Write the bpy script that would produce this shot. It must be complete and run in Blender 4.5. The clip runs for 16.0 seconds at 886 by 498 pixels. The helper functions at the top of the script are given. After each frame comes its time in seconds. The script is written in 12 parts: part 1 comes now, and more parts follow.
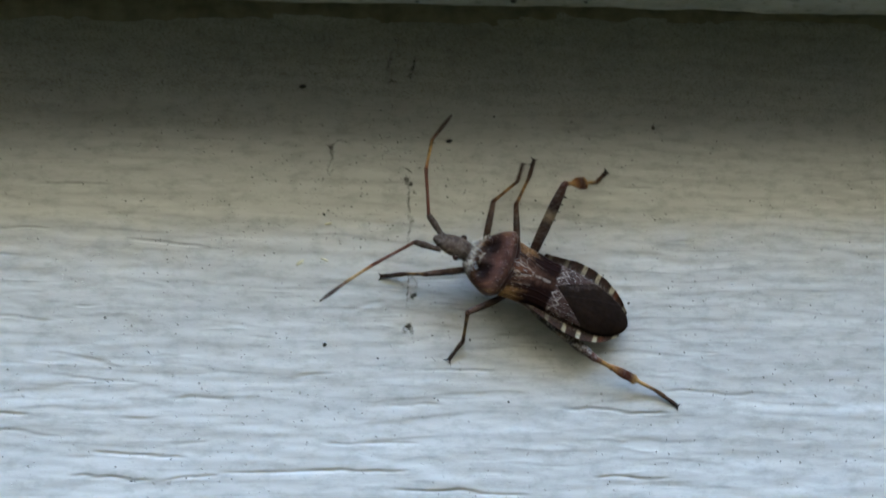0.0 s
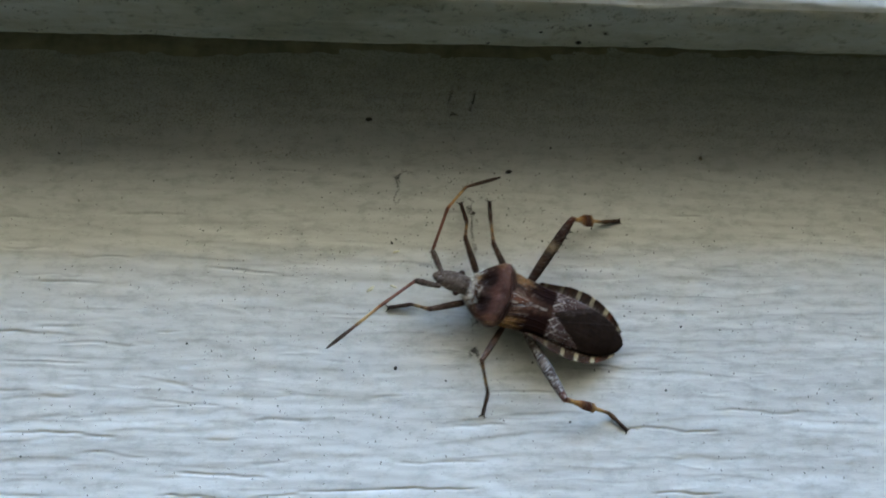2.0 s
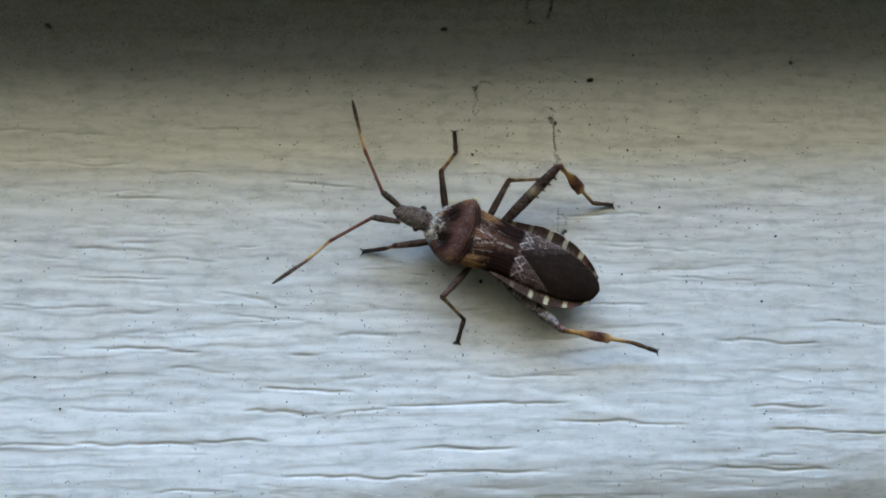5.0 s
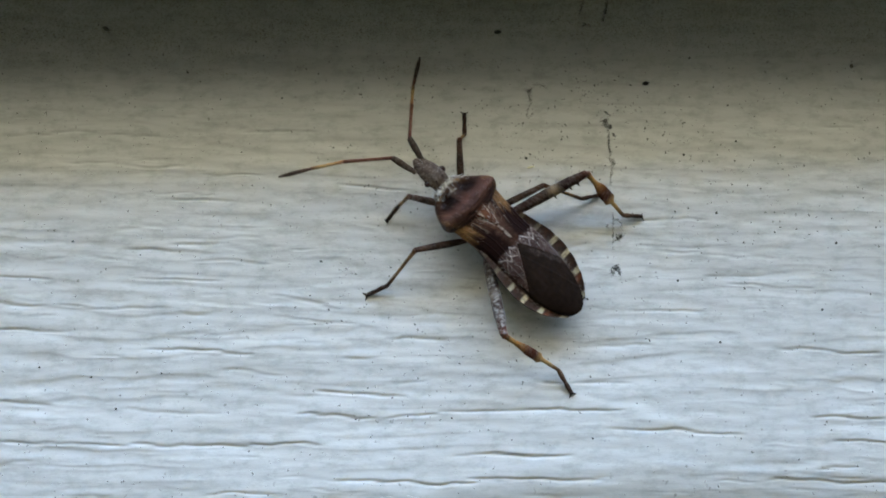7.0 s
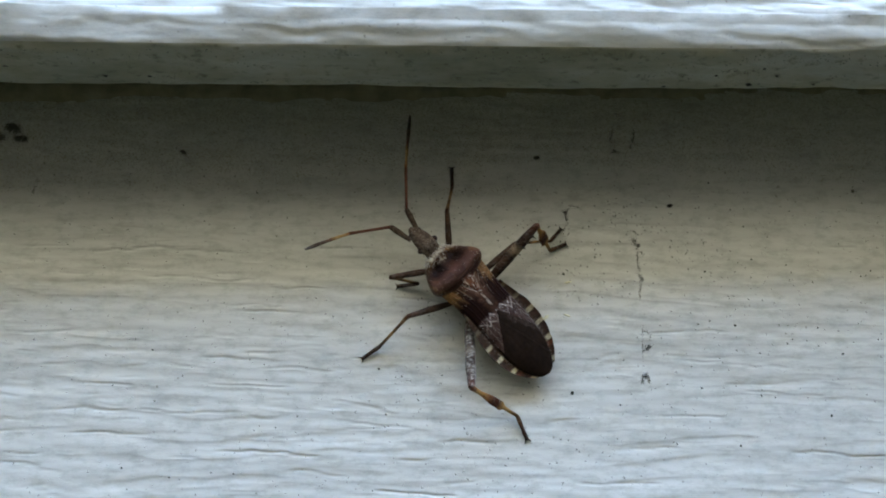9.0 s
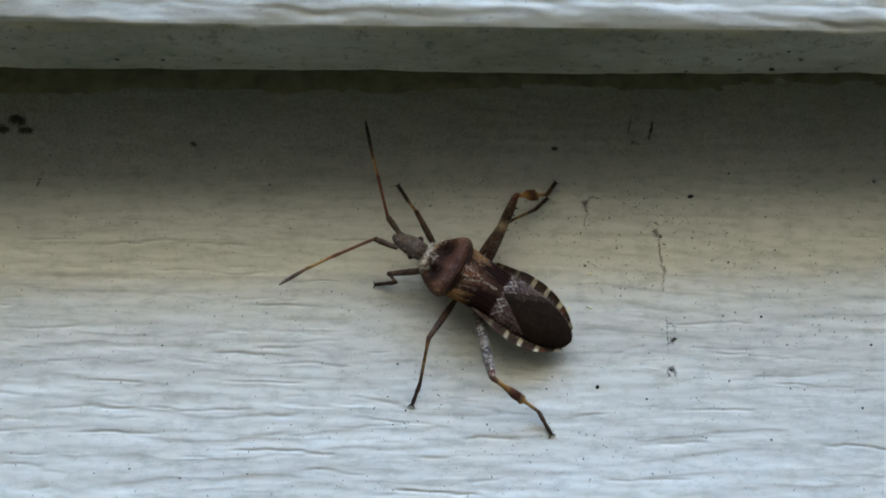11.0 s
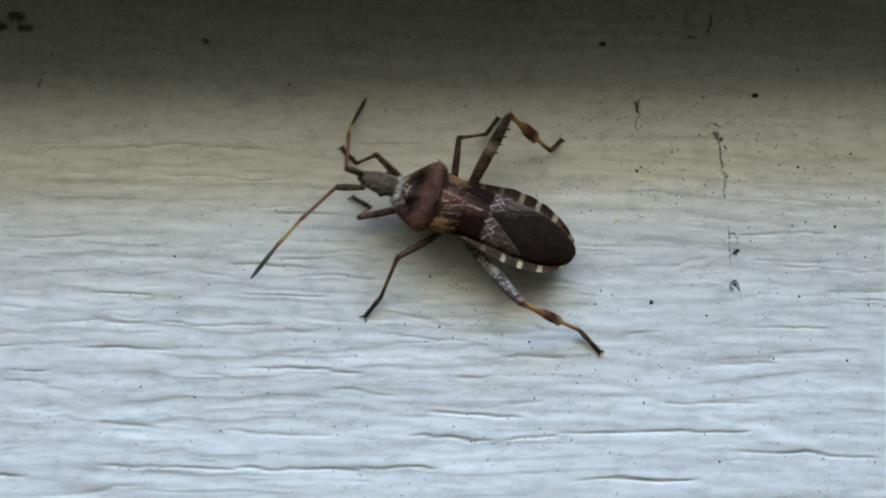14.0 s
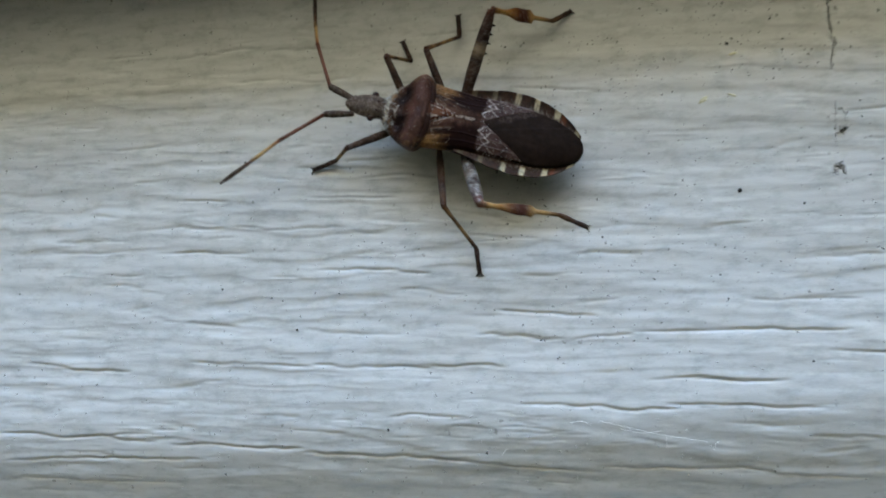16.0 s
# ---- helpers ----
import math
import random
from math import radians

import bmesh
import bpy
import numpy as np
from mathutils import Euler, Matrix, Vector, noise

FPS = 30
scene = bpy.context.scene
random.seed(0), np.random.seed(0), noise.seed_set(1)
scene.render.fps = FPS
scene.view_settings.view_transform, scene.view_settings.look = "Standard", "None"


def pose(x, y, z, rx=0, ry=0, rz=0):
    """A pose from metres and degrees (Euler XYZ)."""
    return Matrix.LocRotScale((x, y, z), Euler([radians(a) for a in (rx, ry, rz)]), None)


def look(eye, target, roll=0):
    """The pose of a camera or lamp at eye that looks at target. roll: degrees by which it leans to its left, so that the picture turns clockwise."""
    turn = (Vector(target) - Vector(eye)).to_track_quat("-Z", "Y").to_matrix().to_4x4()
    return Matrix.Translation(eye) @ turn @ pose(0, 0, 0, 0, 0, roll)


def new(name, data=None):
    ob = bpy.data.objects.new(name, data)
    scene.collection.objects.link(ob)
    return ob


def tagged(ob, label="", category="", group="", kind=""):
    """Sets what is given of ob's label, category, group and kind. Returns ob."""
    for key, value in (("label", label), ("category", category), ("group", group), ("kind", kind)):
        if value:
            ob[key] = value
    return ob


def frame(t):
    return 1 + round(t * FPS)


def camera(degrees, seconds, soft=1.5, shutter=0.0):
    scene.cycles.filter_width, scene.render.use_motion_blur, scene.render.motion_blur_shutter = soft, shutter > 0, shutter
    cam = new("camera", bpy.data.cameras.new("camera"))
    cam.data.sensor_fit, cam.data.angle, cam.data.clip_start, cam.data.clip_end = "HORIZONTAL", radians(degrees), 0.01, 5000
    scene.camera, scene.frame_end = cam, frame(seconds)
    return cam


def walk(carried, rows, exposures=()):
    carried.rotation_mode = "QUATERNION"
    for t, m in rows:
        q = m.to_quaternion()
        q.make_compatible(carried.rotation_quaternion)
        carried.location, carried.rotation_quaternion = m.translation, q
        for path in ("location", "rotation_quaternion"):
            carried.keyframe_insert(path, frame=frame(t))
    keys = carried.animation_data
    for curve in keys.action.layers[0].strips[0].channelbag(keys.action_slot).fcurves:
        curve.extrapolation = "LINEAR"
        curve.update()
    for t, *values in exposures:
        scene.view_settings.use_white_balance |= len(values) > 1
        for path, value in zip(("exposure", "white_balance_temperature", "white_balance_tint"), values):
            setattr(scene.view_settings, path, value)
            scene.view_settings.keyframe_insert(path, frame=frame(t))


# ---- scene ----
cam = camera(60, 16.0, soft=1.9, shutter=0.8)
PATH = [
    (0, (-0.007677, -0.066345, 1.185701), (-0.000428, 0.003099, 1.190698), -1.16),
    (0.5, (-0.009269, -0.067679, 1.187435), (-0.001458, 0.001719, 1.192214), -1.09),
    (1, (-0.011485, -0.067979, 1.186089), (-0.003205, 0.001326, 1.191404), -1.49),
    (1.5, (-0.015419, -0.067953, 1.186265), (-0.007284, 0.001411, 1.191018), -1.27),
    (2, (-0.014653, -0.068827, 1.187876), (-0.006215, 0.000475, 1.192973), -1.27),
    (2.5, (-0.016898, -0.069514, 1.185326), (-0.008010, -0.000344, 1.191375), -1.48),
    (3, (-0.017501, -0.070474, 1.184607), (-0.009096, -0.001186, 1.189946), -1.65),
    (3.5, (-0.018563, -0.070357, 1.181951), (-0.011326, -0.000908, 1.186890), -1.99),
    (3.7, (-0.018695, -0.069975, 1.181546), (-0.011702, -0.000413, 1.185046), -2.03),
    (5.8, (-0.019427, -0.064489, 1.182730), (-0.015107, 0.005267, 1.186653), -1.91),
    (6, (-0.018720, -0.064502, 1.182904), (-0.014909, 0.005300, 1.186531), -1.67),
    (6.5, (-0.020700, -0.064344, 1.182459), (-0.016712, 0.005453, 1.185975), -1.88),
    (7, (-0.021585, -0.065116, 1.182064), (-0.017956, 0.004663, 1.186272), -1.78),
    (7.5, (-0.021466, -0.062566, 1.182140), (-0.017826, 0.007210, 1.186396), -1.38),
    (8, (-0.024495, -0.066010, 1.185161), (-0.020879, 0.003636, 1.191187), -1.19),
    (8.5, (-0.025731, -0.069575, 1.187705), (-0.021144, -0.000074, 1.194675), -1.33),
    (9, (-0.027316, -0.071831, 1.188102), (-0.022328, -0.002438, 1.195830), -1.29),
    (11.3, (-0.031264, -0.068274, 1.184643), (-0.024595, 0.000638, 1.194972), -2.10),
    (11.5, (-0.033024, -0.067422, 1.184493), (-0.025912, 0.001581, 1.193874), -2.02),
    (12, (-0.035263, -0.065462, 1.184485), (-0.028293, 0.003670, 1.192982), -1.96),
    (12.5, (-0.035207, -0.066074, 1.182320), (-0.028226, 0.002877, 1.192171), -1.84),
    (13, (-0.033951, -0.066747, 1.183235), (-0.026542, 0.002535, 1.189948), -2.48),
    (13.5, (-0.032240, -0.064932, 1.182077), (-0.027185, 0.004577, 1.188621), -2.52),
    (14, (-0.030292, -0.062356, 1.180563), (-0.026748, 0.007123, 1.188318), -1.86),
    (14.5, (-0.025175, -0.060998, 1.181319), (-0.025411, 0.008751, 1.187238), -1.68),
    (15, (-0.023964, -0.064722, 1.182341), (-0.029053, 0.005040, 1.185051), -2.49),
    (15.5, (-0.024242, -0.063472, 1.180307), (-0.032443, 0.006044, 1.180846), -3.34),
    (16, (-0.024518, -0.060245, 1.180792), (-0.034345, 0.009046, 1.179334), -3.45),
]
EXPOSURE = [(t, stops + 0.19, 6560 if t < 4 else 6730, 1.8) for t, stops in ((0, 5.58), (3.5, 5.62), (7.5, 5.68), (8.2, 5.56), (9, 5.62), (12, 5.67), (14.5, 5.65), (16, 5.42))]
walk(cam, [(t, look(eye, target, roll)) for t, eye, target, roll in PATH], EXPOSURE)

# ---- daylight: a strip of sky left open by added unseen walls, the sun behind the house ----
SUN_UP, SUN_ROUND = 41, 20
world = bpy.data.worlds.new("sky")
scene.world = world
world.use_nodes = True
sky = world.node_tree.nodes.new("ShaderNodeTexSky")
sky.sky_type, sky.sun_disc = "NISHITA", False
sky.sun_elevation, sky.sun_rotation = radians(SUN_UP), radians(SUN_ROUND)
sky.air_density, sky.dust_density, sky.ozone_density = 1.0, 3.2, 1.0
world.node_tree.links.new(sky.outputs["Color"], world.node_tree.nodes["Background"].inputs["Color"])
world.node_tree.nodes["Background"].inputs["Strength"].default_value = 0.12
lamp = bpy.data.lights.new("sun", "SUN")
lamp.energy, lamp.angle, lamp.color = 5.0, radians(12), (1.0, 0.985, 0.98)
sun = new("sun", lamp)
sun_way = Vector((math.sin(radians(SUN_ROUND)) * math.cos(radians(SUN_UP)), math.cos(radians(SUN_ROUND)) * math.cos(radians(SUN_UP)), math.sin(radians(SUN_UP))))
sun.matrix_world = look(sun_way * 6, (0, 0, 1.2))

MM = 0.001
TILT = -8.0                      # lap boards lean out at their lower edge
BOARD = pose(0, 0, 1.2, TILT)    # the face on which the bug walks, at its dirt speck
STEP = 0.1103                    # from lap to lap
NOSE = 0.00767                   # height of the lap over the speck
SKEW_TURN = Matrix.Translation((0.025, 0, 0)) @ Matrix.Rotation(radians(0.36), 4, "Y") @ Matrix.Translation((-0.025, 0, 0))
SKEW = Matrix.Translation((0, 0, NOSE - STEP)) @ SKEW_TURN @ Matrix.Translation((0, 0, STEP - NOSE))   # the upper laps run slightly out of parallel
LENGTHS = {
    "R1": (4.60, 3.50, 2.08),
    "R2": (4.55, 4.10, 1.97),
    "R3": (7.40, 5.30, 1.90),
    "L1": (4.60, 3.50, 2.08),
    "L2": (4.55, 4.10, 1.97),
    "L3": (7.50, 6.20, 2.30),
    "RA": (2.23, 3.88, 2.60, 3.08),
    "LA": (2.23, 3.88, 2.60, 3.08),
}


# ---- materials ----
def material(name, roughness=0.5, specular=0.5):
    m = bpy.data.materials.new(name)
    m.use_nodes = True
    shader = m.node_tree.nodes["Principled BSDF"]
    shader.inputs["Roughness"].default_value = roughness
    shader.inputs["Specular IOR Level"].default_value = specular
    return m, m.node_tree, shader


def node(tree, kind, **values):
    n = tree.nodes.new(kind)
    for key, value in values.items():
        n.inputs[key.replace("_", " ")].default_value = value
    return n


def noise_of(tree, scale, detail=4, stretch=(1, 1, 1), rough=0.6):
    """Noise in the object's own metres, stretched along its axes."""
    place = tree.nodes.new("ShaderNodeTexCoord")
    mapping = node(tree, "ShaderNodeMapping", Scale=stretch)
    tree.links.new(place.outputs["Object"], mapping.inputs["Vector"])
    n = node(tree, "ShaderNodeTexNoise", Scale=scale, Detail=detail, Roughness=rough)
    tree.links.new(mapping.outputs["Vector"], n.inputs["Vector"])
    return n.outputs["Fac"]


def ramp(tree, value, *stops):
    r = tree.nodes.new("ShaderNodeValToRGB")
    while len(r.color_ramp.elements) < len(stops):
        r.color_ramp.elements.new(0.5)
    for e, (at, colour) in zip(r.color_ramp.elements, stops):
        e.position, e.color = at, (*colour, 1)
    tree.links.new(value, r.inputs["Fac"])
    return r.outputs["Color"]


def mixed(tree, how, fac, a, b):
    m = tree.nodes.new("ShaderNodeMix")
    m.data_type, m.blend_type = "RGBA", how
    if isinstance(fac, float):
        m.inputs[0].default_value = fac
    else:
        tree.links.new(fac, m.inputs[0])
    for socket, value in ((m.inputs[6], a), (m.inputs[7], b)):
        if isinstance(value, tuple):
            socket.default_value = (*value, 1)
        else:
            tree.links.new(value, socket)
    return m.outputs[2]


def bumped(tree, shader, value, distance, strength=1.0):
    b = node(tree, "ShaderNodeBump", Strength=strength, Distance=distance)
    tree.links.new(value, b.inputs["Height"])
    tree.links.new(b.outputs["Normal"], shader.inputs["Normal"])


def painted_wood():
    m, tree, shader = material("weathered_white_paint", 0.45, 0.35)
    broad = ramp(tree, noise_of(tree, 26, 4, (0.5, 1, 1.4)), (0.3, (0.408, 0.407, 0.383)), (0.6, (0.475, 0.474, 0.448)))
    olive = ramp(tree, noise_of(tree, 170, 6, (0.11, 1, 1), 0.70), (0.34, (0.60, 0.595, 0.565)), (0.48, (1, 1, 1)))
    colour = mixed(tree, "MULTIPLY", 0.28, broad, olive)
    grime = ramp(tree, noise_of(tree, 620, 5, (0.2, 1, 1), 0.7), (0.32, (0.58, 0.572, 0.545)), (0.47, (1, 1, 1)))
    colour = mixed(tree, "MULTIPLY", 0.30, colour, grime)
    blots = ramp(tree, noise_of(tree, 900, 4, (0.55, 1, 1), 0.7), (0.33, (0.62, 0.612, 0.59)), (0.52, (1.06, 1.06, 1.06)))
    colour = mixed(tree, "MULTIPLY", 0.48, colour, blots)
    dots = ramp(tree, noise_of(tree, 2300, 2, (1, 1, 0.8), 0.5), (0.24, (0.28, 0.26, 0.22)), (0.31, (1, 1, 1)))
    tree.links.new(mixed(tree, "MULTIPLY", 0.6, colour, dots), shader.inputs["Base Color"])
    height = mixed(tree, "ADD", 0.9, noise_of(tree, 1300, 5, (0.16, 1, 1), 0.65), noise_of(tree, 1000, 5, (0.5, 1, 1), 0.7))
    bumped(tree, shader, height, 0.00013, 0.16)
    return m


def shaded_mildew_edge():
    """Old paint on the drip edge of a lap with olive mildew in blotches, its colour darkened for the underside's shade.
    """
    m, tree, shader = material("shaded_mildew_drip_edge", 0.7, 0.25)
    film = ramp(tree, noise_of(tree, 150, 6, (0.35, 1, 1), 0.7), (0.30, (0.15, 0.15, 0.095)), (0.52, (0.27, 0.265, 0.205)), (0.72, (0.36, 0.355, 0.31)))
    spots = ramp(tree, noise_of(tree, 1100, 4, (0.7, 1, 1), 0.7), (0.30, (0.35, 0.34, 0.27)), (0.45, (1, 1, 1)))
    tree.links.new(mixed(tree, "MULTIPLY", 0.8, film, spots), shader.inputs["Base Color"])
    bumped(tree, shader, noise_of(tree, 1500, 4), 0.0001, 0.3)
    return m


def coloured(name, roughness, specular, scale, depth):
    """Takes the pattern that its mesh carries, with a fine grain of its own."""
    m, tree, shader = material(name, roughness, specular)
    pattern = tree.nodes.new("ShaderNodeVertexColor")
    pattern.layer_name = "pattern"
    grain = ramp(tree, noise_of(tree, scale, 3), (0.3, (0.62, 0.60, 0.58)), (0.7, (1.25, 1.22, 1.2)))
    tree.links.new(mixed(tree, "MULTIPLY", 0.8, pattern.outputs["Color"], grain), shader.inputs["Base Color"])
    bumped(tree, shader, noise_of(tree, scale * 1.6, 2), depth, 0.6)
    return m


def plain(name, colour, roughness, scale, spread=0.25, depth=0.0005):
    m, tree, shader = material(name, roughness, 0.3)
    low, high = tuple(c * (1 - spread) for c in colour), tuple(c * (1 + spread) for c in colour)
    tree.links.new(ramp(tree, noise_of(tree, scale, 6), (0.3, low), (0.7, high)), shader.inputs["Base Color"])
    bumped(tree, shader, noise_of(tree, scale * 4, 4), depth, 0.5)
    return m


PAINT = painted_wood()
MILDEW_SHADE = shaded_mildew_edge()
CUTICLE = coloured("bug_cuticle", 0.55, 0.035, 9000, 0.00002)
GLOSSY = coloured("glossy_cuticle", 0.46, 0.07, 7000, 0.00004)
HAIRY = coloured("downy_cuticle", 0.65, 0.1, 14000, 0.00005)
MEMBRANE = coloured("wing_membrane", 0.6, 0.03, 2500, 0.00001)
EYE = plain("eye", (0.03, 0.015, 0.012), 0.15, 9000, depth=0.000005)
DIRT = plain("black_dirt", (0.02, 0.018, 0.015), 0.9, 9000, depth=0.00003)
GREY_DIRT = plain("grey_grime", (0.12, 0.11, 0.09), 0.95, 9000, depth=0.00003)
DUST = plain("dark_dust", (0.055, 0.05, 0.042), 0.95, 9000, depth=0.00003)
CREVICE_SHADE = plain("shaded_olive_grime", (0.245, 0.232, 0.168), 0.95, 500, 0.3, depth=0.00008)
SHADE_DUST = plain("olive_shade_dust", (0.25, 0.24, 0.165), 0.95, 900, 0.3, depth=0.00002)
HAIR = plain("pale_brown_hair", (0.36, 0.31, 0.26), 0.6, 4000, depth=0.00001)
FLAKE = plain("yellow_pollen", (0.50, 0.48, 0.33), 0.8, 4000, depth=0.00003)
PALE = plain("pale_fibre", (0.6, 0.6, 0.58), 0.5, 4000, depth=0.00001)
BOUNCE_GROUND = plain("dark_ground", (0.0250, 0.0220, 0.006), 0.95, 8, depth=0.01)
UNSEEN_WALL = plain("olive_brown_wall", (0.0296, 0.0279, 0.0213), 0.9, 5, 0.12, 0.002)
SHEATH = plain("wall_core", (0.3, 0.25, 0.18), 0.9, 8, depth=0.001)


# ---- meshes ----
def mesh(name, verts, faces, mat, colours=None, smooth=True):
    me = bpy.data.meshes.new(name)
    me.from_pydata([tuple(v) for v in verts], [], [tuple(f) for f in faces])
    if colours is not None:
        layer = me.attributes.new("pattern", "FLOAT_COLOR", "POINT")
        rgba = np.ones((len(verts), 4), np.float32)
        rgba[:, :3] = colours
        layer.data.foreach_set("color", rgba.ravel())
    me.materials.append(mat)
    if smooth:
        me.polygons.foreach_set("use_smooth", np.ones(len(me.polygons), bool))
    me.update()
    return me


def part(name, me, parent, label=""):
    ob = new(name, me)
    ob.parent = parent
    return tagged(ob, label)


def grid_faces(rows, cols, closed=False):
    a = np.arange(rows * cols).reshape(rows, cols)
    if closed:
        a = np.concatenate([a, a[:, :1]], 1)
    return np.stack([a[:-1, :-1], a[:-1, 1:], a[1:, 1:], a[1:, :-1]], -1).reshape(-1, 4)


TABLE = np.random.RandomState(7).rand(256, 256)


def lattice(x, y, seed=0):
    """Smooth noise between -1 and 1 on a lattice of unit cells."""
    x, y = x + 37.7 * seed, y + 91.3 * seed
    i, j = np.floor(x).astype(int), np.floor(y).astype(int)
    u, v = x - i, y - j
    u, v = u * u * (3 - 2 * u), v * v * (3 - 2 * v)
    at = lambda a, b: TABLE[a % 256, b % 256]
    low = at(i, j) * (1 - u) + at(i + 1, j) * u
    high = at(i, j + 1) * (1 - u) + at(i + 1, j + 1) * u
    return (low * (1 - v) + high * v) * 2 - 1


def smoothstep(a, b, x):
    s = np.clip((x - a) / (b - a), 0, 1)
    return s * s * (3 - 2 * s)


# ---- the siding ----
# cracks in the paint along the grain: start and end, in millimetres from the speck
CRACKS = [
    (-30.4, -27.2, -24.0, -27.7), (-23.5, -27.7, -19.3, -27.6), (-19.3, -27.3, -4.0, -27.9), (-52.8, -28.3, -43.0, -29.0),
    (-43.0, -28.9, -34.0, -29.5), (-34.0, -29.2, -28.4, -29.6), (-6.0, -29.3, 5.3, -30.0), (-27.6, -32.4, -16.3, -32.9),
    (-17.1, -32.6, -6.6, -33.1), (-69.1, -33.3, -56.1, -34.3), (-54.6, -34.5, -44.2, -35.2), (-44.2, -35.4, -30.1, -36.4),
    (-30.2, -36.6, -22.1, -37.4), (-22.1, -37.0, -3.1, -37.9), (-69.1, -35.6, -52.3, -35.7), (-69.0, -37.2, -54.6, -37.6),
    (-42.3, -21.6, -33.7, -22.3), (-66.8, -28.0, -58.0, -29.1), (12.1, -30.8, 27.4, -32.1), (11.0, -28.9, 17.1, -29.3),
    (-16.0, -30.8, -8.8, -31.1), (-28.7, -25.3, -21.6, -26.0), (7.2, -33.6, 17.4, -34.5), (8.7, -23.4, 17.5, -24.2),
]
# shallow folds
FOLDS = [
    (-54.7, -3.4, -41.5, -3.8), (-34.8, -3.8, -28.6, -3.7), (-32.3, -17.5, -26.9, -18.9), (-49.4, -17.8, -40.0, -18.6),
    (-40.7, -9.3, -35.1, -9.9), (-26.8, -8.4, -19.3, -9.6), (-3.5, -12.1, 4.2, -12.4), (-0.8, -15.0, 9.9, -15.9),
    (-61.4, -11.0, -55.2, -10.9), (-60.3, -21.8, -55.1, -22.9), (-49.6, -5.9, -39.5, -6.6), (4.7, -17.7, 12.7, -18.5),
    (-31.8, -19.4, -23.9, -20.4), (16.5, -22.0, 25.7, -22.8), (-10.8, -25.5, -3.6, -25.7), (-55.6, -19.6, -48.3, -20.0),
    (-35.8, -23.5, -31.4, -24.0), (-18.1, -30.7, -9.3, -31.1), (-8.5, -19.4, 3.0, -20.1), (-44.0, -13.4, -36.5, -14.1),
]


WRINKLES = [
    (-54.7, -30.1, -50.5, -29.8), (-69.0, -38.2, -58.8, -38.5), (-59.0, -24.0, -56.5, -24.4), (-56.1, -24.8, -54.2, -25.1),
    (-53.2, -25.4, -49.0, -25.8), (-46.3, -26.3, -44.0, -26.3), (-64.5, -19.3, -59.5, -19.3), (-64.5, -18.1, -59.5, -18.3),
    (-51.3, -18.8, -49.4, -18.8), (-47.3, -32.4, -44.2, -32.7), (-54.6, -33.3, -52.8, -33.3), (-42.4, -33.7, -40.7, -33.8),
    (-22.8, -21.5, -18.5, -21.6), (-26.6, -22.7, -22.0, -23.1), (-30.1, -25.6, -28.8, -25.6), (-21.7, -30.2, -20.5, -30.1),
    (-32.5, -33.8, -29.6, -33.9), (-13.0, -34.1, -7.4, -34.2), (-7.5, -35.2, -2.8, -35.1), (-6.8, -36.1, -3.9, -36.1),
]
WRINKLES += [
    (-29.2, -34.9, -24.4, -35.0), (-19.6, -34.9, -16.9, -35.2), (-51.0, -14.1, -48.8, -14.0), (-47.0, -13.9, -43.3, -14.3),
    (-40.6, -13.3, -30.7, -13.7), (-39.2, -14.7, -31.2, -14.8), (-36.8, -12.8, -33.1, -12.9), (-57.9, -17.5, -49.6, -17.8),
    (-61.2, -16.2, -59.4, -16.4), (-43.7, -26.2, -36.2, -26.8), (-39.7, -19.0, -37.4, -19.1), (-6.1, -22.7, -1.5, -22.8),
    (3.5, -17.2, 10.5, -17.1), (-2.3, -14.6, 3.9, -14.8), (-14.2, -20.1, -10.2, -20.1), (-22.8, -25.0, -18.6, -24.8),
    (-9.0, -14.5, -6.4, -14.2),
]


def furrow(x, z, line, width, depth, seed, open_slit=0.95, lip=0.22, broken=0.6):
    """A slit along a wavering line, with the paint lifted above it; a negative slit is a ridge."""
    x0, z0, x1, z1 = line
    s = (x - x0) / (x1 - x0)
    middle = z0 + (z1 - z0) * s + 0.22 * lattice(x * 0.35, 0 * x, seed) + 0.13 * lattice(x * 1.1, 0 * x, seed + 3)
    ends = smoothstep(-0.01, 0.08, s) * smoothstep(1.01, 0.92, s) * np.clip(1 - 0.5 * broken + broken * lattice(x * 0.8, 0 * x, seed + 9), 0.05, 1.2)
    off = z - middle
    step = np.tanh(off / (0.45 * width)) * np.where(off > 0, 0.35 * np.exp(-np.abs(off) / (4 * width)), np.exp(-np.abs(off) / (5.5 * width)))
    slit = np.exp(-(((off + 0.25 * width) / (0.55 * width)) ** 2))
    return ends * depth * (lip * step - open_slit * slit)


